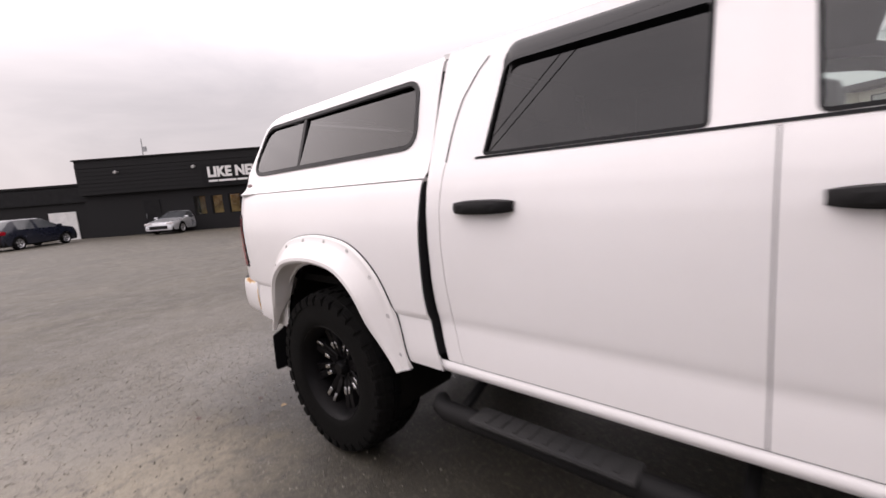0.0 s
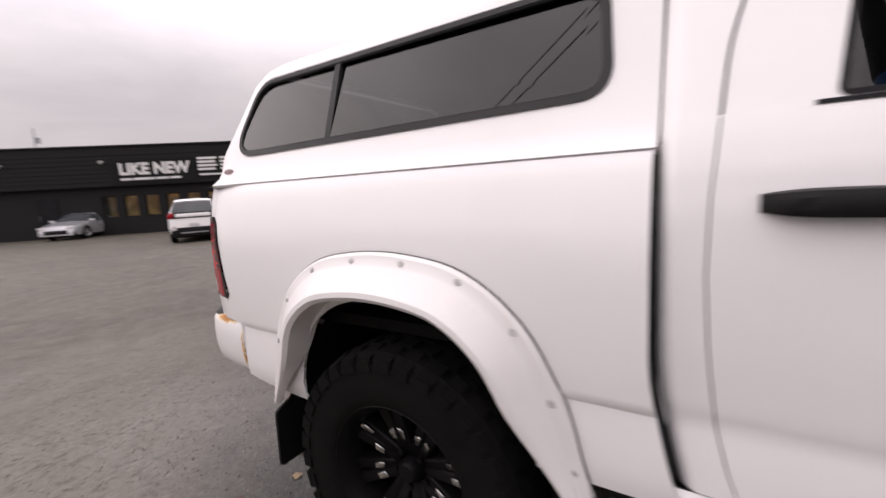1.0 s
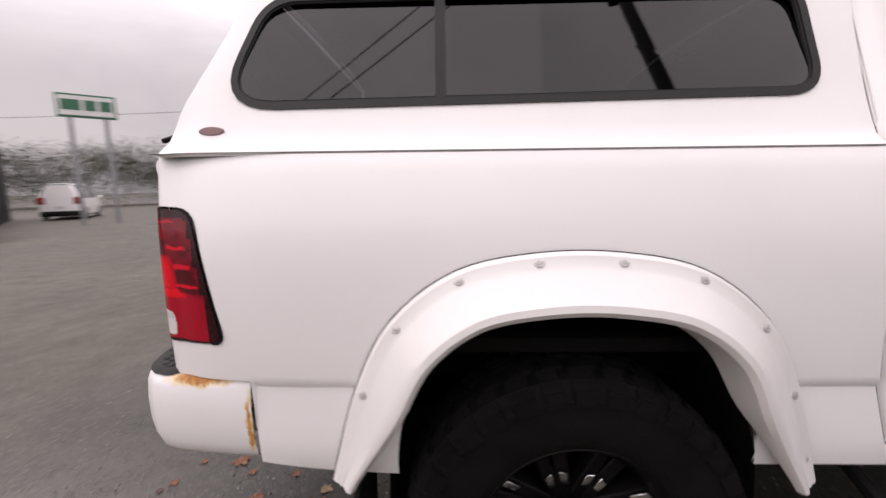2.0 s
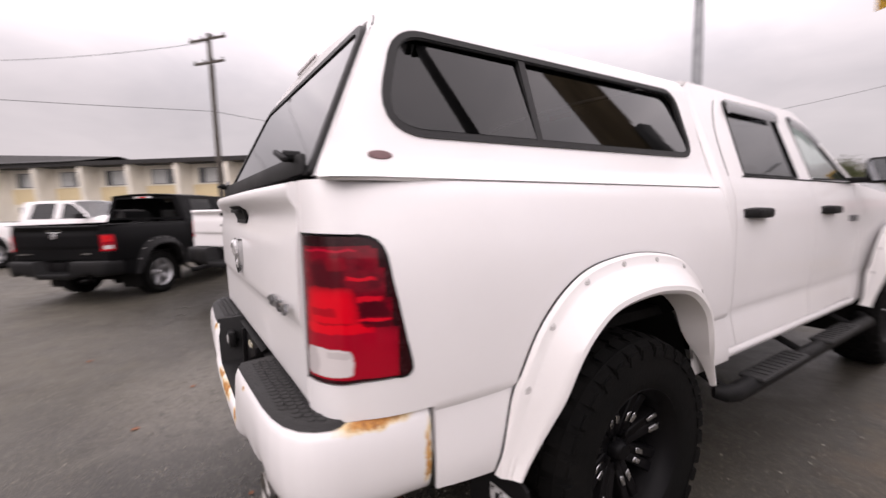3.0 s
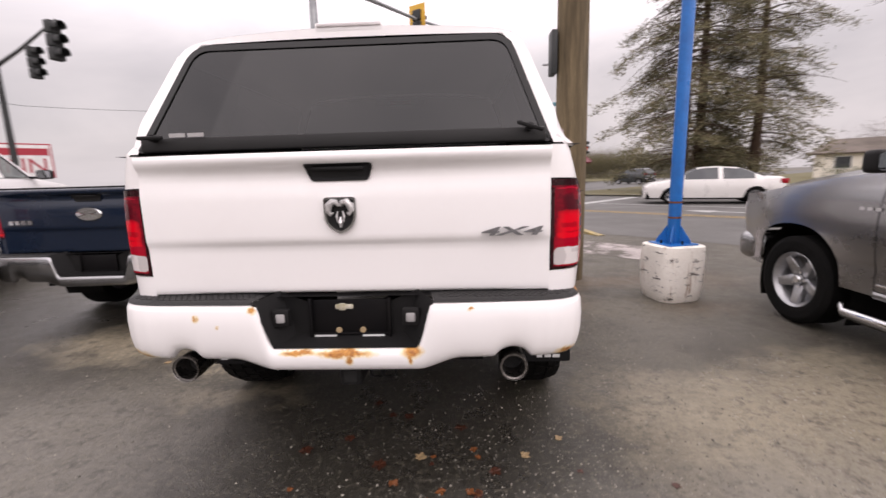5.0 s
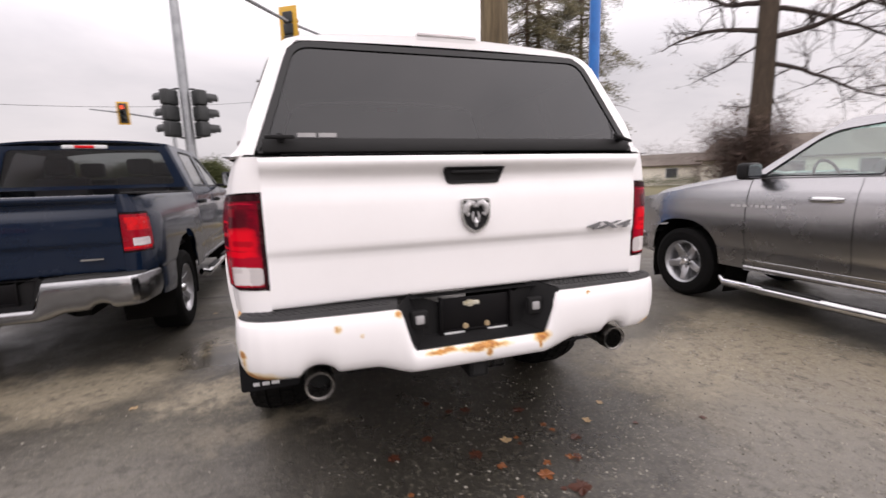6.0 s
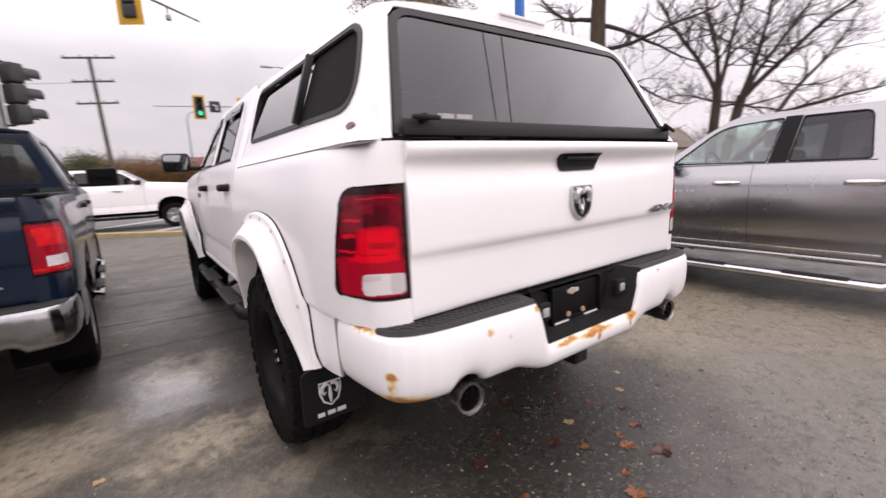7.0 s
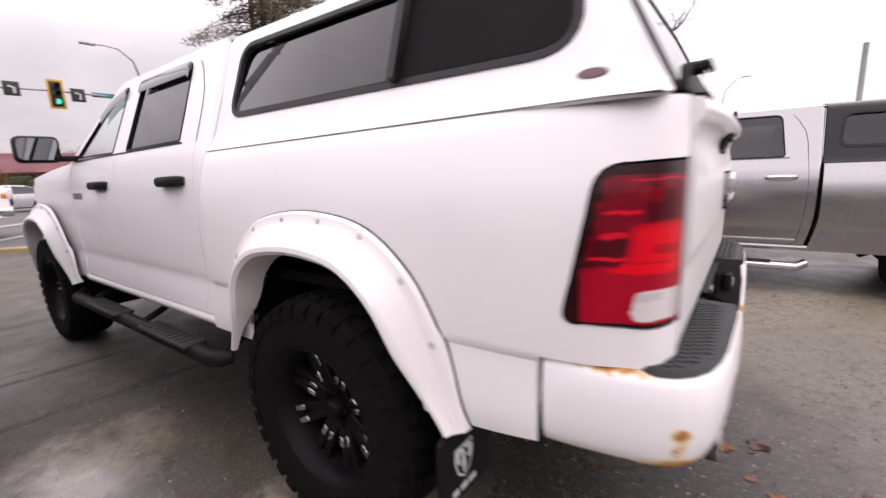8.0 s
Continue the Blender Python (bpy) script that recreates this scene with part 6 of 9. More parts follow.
    damp = blob(nt, warp.outputs[0], 2.7 + 0.45, 0.2 + 0.45, 1.0, 1.7, 0.3, 1.3, 0.6, 1.0)
    rd_ = nt.nodes.new("ShaderNodeMix")
    nt.links.new(damp, rd_.inputs["Factor"])
    nt.links.new(rp.outputs["Result"], rd_.inputs["A"])
    rd_.inputs["B"].default_value = 0.23
    nt.links.new(rd_.outputs["Result"], p.inputs["Roughness"])
    nt.links.new(map_range(nt, puddle, 0.0, 1.0, 0.6, 1.0), p.inputs["Specular IOR Level"])
    nt.links.new(map_range(nt, puddle, 0.2, 1.0, 0.0, 0.42), p.inputs["Coat Weight"])
    p.inputs["Coat Roughness"].default_value = 0.12
    b = nt.nodes.new("ShaderNodeBump")
    b.inputs["Distance"].default_value = 0.012
    nt.links.new(map_range(nt, puddle, 0.0, 1.0, 0.5, 0.02), b.inputs["Strength"])
    nt.links.new(grain.outputs["Fac"], b.inputs["Height"])
    nt.links.new(b.outputs[0], p.inputs["Normal"])
    return m


M_LOT = asphalt_lot()
M_ROAD = surf("road_asphalt", (0.112, 0.108, 0.102), (0.088, 0.085, 0.080), 0.7, scale=0.6, fine=45, bump=0.2)
M_LINE = surf("worn_white_road_paint", (0.50, 0.50, 0.49), (0.34, 0.34, 0.33), 0.7, scale=3, fine=30)
M_YLINE = surf("worn_yellow_road_paint", (0.46, 0.30, 0.08), (0.30, 0.21, 0.08), 0.7, scale=3, fine=30)
M_KERBY = surf("yellow_kerb_paint", (0.42, 0.31, 0.11), (0.26, 0.22, 0.14), 0.75, scale=4, fine=30, bump=0.3)
M_CONC = surf("pale_concrete", (0.27, 0.245, 0.23), (0.20, 0.185, 0.175), 0.85, scale=1.5, fine=30, bump=0.2)
M_GRASS = surf("autumn_grass", (0.085, 0.085, 0.032), (0.15, 0.12, 0.05), 0.9, scale=0.5, fine=12, bump=0.5)
CORNER = pose(0, 0, 0, 0, 0, -45)


def flat_sheet(name, x0, x1, y0, y1, z, mat, label, m=CORNER, nx=1, ny=1, kind="structure", category="road"):
    bm = bmesh.new()
    sheet(bm, [[(x0 + (x1 - x0) * i / nx, y0 + (y1 - y0) * j / ny, z) for i in range(nx + 1)] for j in range(ny + 1)])
    return single(name, bm, mat, label, category, kind=kind, m=m)


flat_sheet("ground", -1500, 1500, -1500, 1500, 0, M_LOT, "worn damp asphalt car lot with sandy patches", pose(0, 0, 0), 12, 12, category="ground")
flat_sheet("road", -10.6, 220, 8.1, 22.4, 0.004, M_ROAD, "grey asphalt main road with lane markings")
flat_sheet("road", -60, -10.6, 8.1, 22.4, 0.004, M_ROAD, "grey asphalt road crossing")
flat_sheet("road", -29, -15, 22.4, 260, 0.004, M_ROAD, "grey asphalt side street")
flat_sheet("road", -29, -15, -200, 8.1, 0.004, M_ROAD, "grey asphalt side street")
flat_sheet("grass_verge", -14.4, 220, 22.8, 29.0, 0.06, M_GRASS, "yellowed autumn grass verge beside the road", category="grass")
flat_sheet("grass_verge", -200, -29.6, 23, 260, 0.05, M_GRASS, "yellowed autumn grass beside the road", category="grass")
flat_sheet("field", -14.4, 300, 29.0, 300, 0.03, M_GRASS, "rough grass field behind the road", category="grass")
for x0, x1, y0, y1, mt, lab in ((-11.25, -10.85, 8.6, 21.6, M_LINE, "worn white crosswalk line"), (-14.6, -14.2, 8.6, 21.6, M_LINE, "worn white crosswalk line"), (-8.4, -7.9, 13.6, 21.9, M_LINE, "worn white stop line"),
                                (-7.5, 120, 13.05, 13.17, M_YLINE, "worn yellow centre line"), (-7.5, 120, 13.35, 13.47, M_YLINE, "worn yellow centre line"), (-7.5, 120, 16.75, 16.9, M_LINE, "worn white lane line"),
                                (-2.6, 0.4, 14.75, 14.95, M_LINE, "worn white arrow shaft"), (-60, -15, 15.2, 15.32, M_YLINE, "worn yellow centre line")):
    flat_sheet("road_marking", x0, x1, y0, y1, 0.009, mt, lab, category="road marking")
bm = bmesh.new()
sheet(bm, [[(-2.6, 14.45, 0.009), (-2.6, 15.25, 0.009)], [(-3.5, 14.85, 0.009), (-3.5, 14.86, 0.009)]])
single("road_marking", bm, M_LINE, "worn white arrow head on the road", "road marking", kind="structure", m=CORNER)


def patchy_concrete():
    """Worn pinkish concrete, broken by asphalt patches and damp."""
    m, nt, p = shader("worn_pink_concrete")
    n1, n2, n3 = noise_node(nt, 1.1, 6.0, 0.7), noise_node(nt, 6.0, 5.0, 0.7), noise_node(nt, 45.0, 3.0, 0.7)
    c = mix_color(nt, map_range(nt, n2.outputs["Fac"], 0.35, 0.65), (0.44, 0.385, 0.37), (0.27, 0.24, 0.23))
    c = mix_color(nt, map_range(nt, n1.outputs["Fac"], 0.46, 0.56), c, (0.085, 0.075, 0.060))
    c = mix_color(nt, map_range(nt, n3.outputs["Fac"], 0.5, 0.75, 0.0, 0.5), c, (0.06, 0.055, 0.05))
    nt.links.new(c, p.inputs["Base Color"])
    nt.links.new(map_range(nt, n1.outputs["Fac"], 0.35, 0.6, 0.35, 0.8), p.inputs["Roughness"])
    return m


M_PINKCONC = patchy_concrete()
flat_sheet("pavement", -5.6, -0.9, 5.75, 6.95, 0.004, M_PINKCONC, "pale pinkish worn concrete strip beside the kerb", category="pavement")


def kerb(points, mat, label, w=0.16, h=0.13):
    """A kerbstone run with rounded top edges and a ramped end."""
    bm = bmesh.new()
    rows = []
    n = len(points)
    for i, (x, y) in enumerate(points):
        a, b = Vector(points[max(i - 1, 0)]), Vector(points[min(i + 1, n - 1)])
        t = (b - a).normalized()
        q = Vector((-t.y, t.x))
        hh = h * min(1.0, 0.12 + (n - 1 - i) / 2.0)
        rows.append([(x + q.x * o, y + q.y * o, z * hh) for o, z in ((-w / 2, 0), (-w / 2, 0.8), (-w / 2 + 0.02, 0.95), (-w / 2 + 0.04, 1), (w / 2 - 0.04, 1), (w / 2 - 0.02, 0.95), (w / 2, 0.8), (w / 2, 0))])
    sheet(bm, rows)
    return single("kerb", bm, mat, label, "kerb", kind="structure")


kerb([(-2.6, 14.4), (-1.2, 13.1), (-0.1, 12.0), (0.6, 10.9), (1.5, 9.95), (2.55, 9.0), (3.0, 8.5), (3.3, 8.0), (3.5, 7.5)], M_KERBY, "low concrete kerb with worn yellow paint")
flat_sheet("kerb", -14.6, 220, 22.4, 22.62, 0.12, M_CONC, "far concrete kerb of the road", category="kerb")

# ---- poles by the lot ----
M_WOOD = surf("weathered_pole_wood", (0.185, 0.136, 0.072), (0.070, 0.051, 0.028), 0.85, scale=2.5, fine=26, bump=0.6, stretch=(6, 6, 0.5))
M_WOODFAR = surf("far_pole_wood", (0.10, 0.085, 0.07), (0.07, 0.06, 0.05), 0.9)
M_BLUEPOLE = surf("chipped_blue_paint", (0.004, 0.15, 0.50), (0.006, 0.11, 0.38), 0.35, scale=6, fine=40)
M_GALV = surf("galvanised_steel", (0.36, 0.37, 0.38), (0.27, 0.28, 0.29), 0.45, metal=0.6, scale=6)
M_SIGNAL = surf("yellow_signal_housing", (0.68, 0.38, 0.02), rough=0.5)
M_SIGBLACK = surf("black_signal_housing", (0.02, 0.022, 0.022), rough=0.55)


def chipped_concrete():
    m, nt, p = shader("chipped_white_concrete")
    n1 = noise_node(nt, 7.0, 7.0, 0.75, stretch=(1.0, 1.0, 3.2))
    n2 = noise_node(nt, 40.0, 4.0, 0.7)
    n3 = noise_node(nt, 4.5, 4.0, 0.6, stretch=(3.0, 3.0, 0.5))
    c = mix_color(nt, map_range(nt, n2.outputs["Fac"], 0.3, 0.7), (0.84, 0.80, 0.74), (0.74, 0.69, 0.62))
    c = mix_color(nt, map_range(nt, n3.outputs["Fac"], 0.58, 0.72, 0.0, 0.9), c, (0.26, 0.14, 0.07))
    c = mix_color(nt, map_range(nt, n1.outputs["Fac"], 0.585, 0.615), c, (0.07, 0.06, 0.05))
    nt.links.new(c, p.inputs["Base Color"])
    p.inputs["Roughness"].default_value = 0.85
    b = nt.nodes.new("ShaderNodeBump")
    b.inputs["Strength"].default_value, b.inputs["Distance"].default_value = 0.7, 0.01
    nt.links.new(n1.outputs["Fac"], b.inputs["Height"])
    nt.links.new(b.outputs[0], p.inputs["Normal"])
    return m


pole = thing("utility_pole", "thick weathered wooden utility pole standing in the asphalt", "utility pole", pose(1.86, 3.85, 0))
bm = bmesh.new()
tube(bm, [(0.004 * math.sin(k), 0.003 * math.cos(2 * k), -0.05 + 0.9 * k) for k in range(13)], [0.197 - 0.0035 * k for k in range(13)], 28)
for v in bm.verts:
    a = math.atan2(v.co.y, v.co.x)
    v.co.x += 0.006 * math.cos(a) * math.sin(5 * a + v.co.z)
    v.co.y += 0.006 * math.sin(a) * math.sin(5 * a + v.co.z)
part("shaft", bm, M_WOOD, pole)
bm = bmesh.new()
box(bm, -0.27, -0.20, -0.11, 0.10, 2.55, 3.05, 0.01)
part("equipment_box", bm, M_SIGBLACK, pole, "dark metal box strapped to the pole")
bm = bmesh.new()
tube(bm, [(0.17 * math.cos(a), -0.17 * abs(math.sin(a)) - 0.03, 1.05 + 0.10 * math.sin(2 * a)) for a in (2.2 - 0.12 * k for k in range(16))], 0.006, 5)
part("wire_loop", bm, M_SEAL, pole)

post = thing("blue_post", "bright blue steel post bolted to a concrete block", "post", pose(2.73, 2.89, 0, 0, 0, 12))
M_CHIP = chipped_concrete()
bm = bmesh.new()
rows = []
for z, k in ((0.0, 0.90), (0.04, 0.96), (0.14, 1.015), (0.3, 1.035), (0.45, 1.01), (0.555, 0.985), (0.578, 0.965), (0.585, 0.92)):
    o = rounded([(-0.255, -0.255), (0.255, -0.255), (0.255, 0.255), (-0.255, 0.255)], 0.17, 6)
    rows.append([(x * k + 0.006 * math.sin(9 * y + 6 * z), y * k + 0.006 * math.sin(8 * x + 5 * z), z) for x, y in o + o[:1]])
vs = sheet(bm, rows)
bm.faces.new(vs[-1][:-1])
part("concrete_block", bm, M_CHIP, post, "chipped white-painted concrete block")
bm = bmesh.new()
box(bm, -0.17, 0.17, -0.17, 0.17, 0.585, 0.60, 0.004)
part("base_plate", bm, M_BLUEPOLE, post)
bm = bmesh.new()
tube(bm, [(0, 0, 0.60), (0, 0, 3.6)], 0.062, 24)
part("shaft", bm, M_BLUEPOLE, post)
bm = bmesh.new()
tube(bm, [(0, 0, 3.6), (0, 0, 3.62), (0, 0, 6.2)], [0.062, 0.070, 0.070], 20)
upper = part("upper_shaft", bm, M_SIGBLACK, post, "dark upper section of the post")
bm = bmesh.new()
box(bm, -0.16, 0.16, -0.13, 0.13, 6.0, 6.45, 0.03)
part("lamp_head", bm, M_SIGBLACK, upper)
for k in range(4):
    a = k * math.pi / 2 + math.pi / 4
    bm = bmesh.new()
    vs = [bm.verts.new(q) for q in ((0.055, -0.006, 0.60), (0.165, -0.006, 0.60), (0.165, -0.006, 0.625), (0.055, -0.006, 0.80))]
    f = bm.faces.new(vs)
    r = bmesh.ops.extrude_face_region(bm, geom=[f])
    bmesh.ops.translate(bm, vec=(0, 0.012, 0), verts=[v for v in r["geom"] if isinstance(v, bmesh.types.BMVert)])
    bmesh.ops.recalc_face_normals(bm, faces=bm.faces)
    bm.transform(Matrix.Rotation(a, 4, "Z"))
    part("gusset", bm, M_BLUEPOLE, post, smooth=False)
    bm = bmesh.new()
    tube(bm, [(0.14 * math.cos(a + 0.78), 0.14 * math.sin(a + 0.78), 0.60), (0.14 * math.cos(a + 0.78), 0.14 * math.sin(a + 0.78), 0.635)], 0.012, 6)
    part("anchor_bolt", bm, M_PLASTIC, post)
for z in (0.86, 1.02):
    bm = bmesh.new()
    tube(bm, [(0, 0, z), (0, 0, z + 0.02)], 0.0645, 24)
    part("rust_band", bm, surf("rust", (0.16, 0.06, 0.03), rough=0.9), post)

# ---- traffic signals ----
M_GREENON = bpy.data.materials.new("lit_green_signal")
M_GREENON.use_nodes = True
M_GREENON.node_tree.nodes["Principled BSDF"].inputs["Base Color"].default_value = (0.02, 0.3, 0.2, 1)
M_GREENON.node_tree.nodes["Principled BSDF"].inputs["Emission Color"].default_value = (0.05, 0.9, 0.55, 1)
M_GREENON.node_tree.nodes["Principled BSDF"].inputs["Emission Strength"].default_value = 1.0
M_REDON = bpy.data.materials.new("lit_red_signal")
M_REDON.use_nodes = True
M_REDON.node_tree.nodes["Principled BSDF"].inputs["Base Color"].default_value = (0.3, 0.02, 0.01, 1)
M_REDON.node_tree.nodes["Principled BSDF"].inputs["Emission Color"].default_value = (1.0, 0.12, 0.05, 1)
M_REDON.node_tree.nodes["Principled BSDF"].inputs["Emission Strength"].default_value = 1.2


def signal_head(parent, at, yaw, backing=True, lit=None, lit_mat=None, scale=1.0, hoods=None):
    """Three lamps with hoods in a housing, facing its own -y."""
    m = Matrix.Translation(at) @ Matrix.Rotation(radians(yaw), 4, "Z") @ Matrix.Scale(scale, 4)
    bm = bmesh.new()
    for k in range(3):
        box(bm, -0.155, 0.155, -0.06, 0.15, -0.495 + 0.33 * k, -0.175 + 0.33 * k, 0.035, 3)
    box(bm, -0.10, 0.10, -0.04, 0.10, -0.45, 0.45)
    bm.transform(m)
    head = part("signal_head", bm, M_SIGBLACK, parent)
    if backing:
        for half_w, half_h, y0, y1, mt, nm in ((0.30, 0.65, 0.060, 0.075, M_SIGNAL, "backplate"), (0.215, 0.56, 0.045, 0.0595, M_SIGBLACK, "backplate_face")):
            bm = bmesh.new()
            box(bm, -half_w, half_w, y0, y1, -half_h, half_h, 0.004)
            bm.transform(m)
            part(nm, bm, mt, head, "yellow-edged signal backplate" if mt is M_SIGNAL else "")
    for k in range(3):
        z = 0.33 - 0.33 * k
        bm = bmesh.new()
        ringp = [(0.125 * math.cos(a), 0.125 * math.sin(a)) for a in (math.pi * (-0.15 + 1.3 * j / 12) for j in range(13))]
        sheet(bm, [[(x, -0.06, z + y) for x, y in ringp], [(x, -0.30, z + y) for x, y in ringp]])
        bm.transform(m)
        thicken(part("hood", bm, hoods or M_SIGBLACK, head), 0.006)
        bm = bmesh.new()
        lathe(bm, [(0.0, 0.03), (0.08, 0.022), (0.118, 0.0)], 20)
        bm.transform(m @ Matrix.Translation((0, -0.062, z)) @ Matrix.Rotation(-math.pi / 2, 4, "Z"))
        part("lens", bm, lit_mat if lit == k else M_SOOTSHADE, head)
    return head


near = thing("traffic_signal", "tall galvanised traffic signal mast with long arm", "traffic signal", pose(-3.37, 10.36, 0))
bm = bmesh.new()
tube(bm, [(0, 0, 0), (0, 0, 0.12), (0, 0, 0.13), (0, 0, 9.5)], [0.2, 0.2, 0.125, 0.085], 16)
part("mast", bm, M_GALV, near)
bm = bmesh.new()
tube(bm, [(0, 0, 6.55), (1.2, 1.75, 6.72), (2.5, 3.62, 6.72), (4.33, 4.85, 6.52)], [0.075, 0.065, 0.05, 0.03], 12)
part("arm", bm, M_GALV, near)
signal_head(near, (2.5, 3.66, 6.5), 150, scale=1.1)
bm = bmesh.new()
box(bm, 3.35, 3.5, 4.22, 4.36, 6.25, 6.40, 0.02)
tube(bm, [(3.42, 4.3, 6.4), (3.42, 4.3, 6.6)], 0.025, 6)
part("sensor", bm, M_GALV, near)
for sx in (-1, 1):
    signal_head(near, (0.36 * sx, -0.05, 3.2), 128 if sx > 0 else 232, False, scale=1.12)
for z in (2.72, 3.72):
    bm = bmesh.new()
    tube(bm, [(-0.36, 0.0, z), (-0.2, 0.08, z + 0.08 * (1 if z > 3 else -1)), (0.2, 0.08, z + 0.08 * (1 if z > 3 else -1)), (0.36, 0.0, z)], 0.022, 8)
    part("bracket", bm, M_SIGBLACK, near)

far = thing("traffic_signal", "grey traffic signal mast with street lamp across the road", "traffic signal", pose(9.05, 29.8, 0))
bm = bmesh.new()
tube(bm, [(0, 0, 0), (0, 0, 6), (0, 0, 7.4), (-0.25, -0.05, 8.3), (-0.95, -0.2, 8.8), (-1.6, -0.3, 8.85), (-2.1, -0.4, 8.8)], [0.11, 0.085, 0.07, 0.045, 0.035, 0.032, 0.03], 12)
part("mast", bm, M_GALV, far)
bm = bmesh.new()
box(bm, -2.75, -2.05, -0.5, -0.3, 8.72, 8.84, 0.03)
part("street_lamp_head", bm, M_GALV, far)
bm = bmesh.new()
tube(bm, [(0, 0, 6.15), (-4.2, -0.8, 6.1), (-9.0, -0.2, 6.0)], [0.07, 0.05, 0.03], 10)
part("arm", bm, M_GALV, far)
signal_head(far, (-4.25, -1.1, 5.9), 0, True, 2, M_GREENON, 1.1)
signal_head(far, (-6.65, -0.6, 6.0), 0, True, 2, M_GREENON, 1.1)
for x, z in ((-3.35, 5.95), (-5.85, 6.0)):
    bm = bmesh.new()
    box(bm, x - 0.30, x + 0.30, -0.95, -0.90, z - 0.33, z + 0.33, 0.01)
    part("lane_sign", bm, M_SIGBLACK, far, "black lane sign with white arrow")
    bm = bmesh.new()
    tube(bm, [(x + 0.08, -0.96, z - 0.22), (x + 0.08, -0.96, z + 0.05), (x - 0.12, -0.96, z + 0.1)], 0.05, 6)
    part("sign_arrow", bm, M_WHITEINK, far)
bm = bmesh.new()
box(bm, -2.6, -1.5, -0.42, -0.38, 6.02, 6.27, 0.01)
part("street_sign", bm, surf("blue_green_sign", (0.03, 0.22, 0.28), rough=0.5), far, "small blue-green street sign")
for sx in (-1, 1):
    signal_head(far, (0.42 * sx, -0.1, 3.1), 20 if sx > 0 else -70, False, 1 if sx > 0 else None, M_REDON)

west = thing("traffic_signal", "distant dark traffic signal mast with two heads", "traffic signal", pose(-19.9, 17.2, 0))
bm = bmesh.new()
tube(bm, [(0, 0, 0), (0, 0, 7.0)], [0.15, 0.1], 10)
part("mast", bm, M_SIGBLACK, west)
bm = bmesh.new()
tube(bm, [(0, 0, 6.7), (2.2, -1.0, 7.0), (6.4, -3.65, 7.1)], [0.09, 0.07, 0.04], 8)
part("arm", bm, M_SIGBLACK, west)
signal_head(west, (3.3, -1.5, 6.35), 75, False, scale=1.25)
signal_head(west, (6.25, -3.6, 6.45), 75, False, scale=1.35)

north = thing("traffic_signal", "distant grey signal mast with a red light", "traffic signal", pose(-8.6, 29.6, 0))
bm = bmesh.new()
tube(bm, [(0, 0, 0), (0, 0, 6.4)], [0.13, 0.1], 10)
part("mast", bm, M_GALV, north)
bm = bmesh.new()
tube(bm, [(0, 0, 5.75), (-2.2, -0.9, 6.0), (-3.7, -1.45, 6.1)], [0.07, 0.06, 0.04], 8)
part("arm", bm, M_GALV, north)
signal_head(north, (-2.2, -1.15, 5.95), 5, True, 0, M_REDON)


def utility_pole(at, height, lean=0.0, arms=((0.96, 2.2), (0.86, 1.8)), yaw=0, label="tall wooden power pole with crossarms"):
    t = thing("utility_pole", label, "utility pole", pose(*at, 0, lean, yaw), "power poles")
    bm = bmesh.new()
    tube(bm, [(0, 0, -0.3), (0, 0, height * 0.5), (0, 0, height)], [0.17, 0.14, 0.11], 12)
    part("shaft", bm, M_WOODFAR, t)
    for f, w in arms:
        bm = bmesh.new()
        box(bm, -w / 2, w / 2, -0.16, -0.06, height * f - 0.06, height * f + 0.06, 0.01)
        arm = part("crossarm", bm, M_WOODFAR, t)
        for k in range(4):
            x = w * (-0.46 + 0.92 * k / 3)
            bm = bmesh.new()
            tube(bm, [(x, -0.11, height * f + 0.05), (x, -0.11, height * f + 0.14), (x, -0.11, height * f + 0.2)], [0.02, 0.05, 0.03], 8)
            part("insulator", bm, M_SIGBLACK, arm)
    return t


utility_pole((-2.55, 38.9, 0), 10.6, -1.5, ((0.99, 3.2), (0.84, 2.6), (0.70, 2.6)), -20)
up = utility_pole((-24.6, 2.4, 0), 11.0, -0.8, ((0.97, 2.4), (0.86, 2.0)), 40)
bm = bmesh.new()
tube(bm, [(0.3, -0.1, 9.3), (0.26, -0.14, 6.0), (0.2, -0.16, 3.0)], 0.02, 6)
part("riser_cable", bm, M_SEAL, up)
utility_pole((-36.0, -12.6, 0), 11.0, 1.0, ((0.97, 2.4), (0.82, 2.0)), 30)
bm = bmesh.new()


def wire(bm, a, b, sag, r=0.014):
    a, b = Vector(a), Vector(b)
    tube(bm, [a.lerp(b, k / 14) - Vector((0, 0, sag * 4 * (k / 14) * (1 - k / 14))) for k in range(15)], r, 4, False)


for i, (a, b, sag) in enumerate((((-24.6, 2.3, 6.9), (-20, -70, 7.1), 1.2), ((-24.6, 2.3, 6.9), (-26.0, 24.0, 6.3), 0.4), ((-24.8, 2.3, 10.6), (-36, -12.6, 10.5), 0.4), ((-26.0, 24.0, 6.3), (-3.4, 40, 9.0), 0.8), ((-36.0, -12.6, 8.0), (-60, -40, 8.0), 0.8), ((-3.37, 10.36, 8.6), (1.83, 3.8, 9.6), 0.15), ((1.86, 3.85, 9.3), (16, -17, 8.6), 0.6), ((1.86, 3.85, 8.5), (16, -17, 7.8), 0.6))):
    bm = bmesh.new()
    wire(bm, a, b, sag)
    single("overhead_wire", bm, M_SEAL, "thin black overhead wire", "wire", "overhead wires")

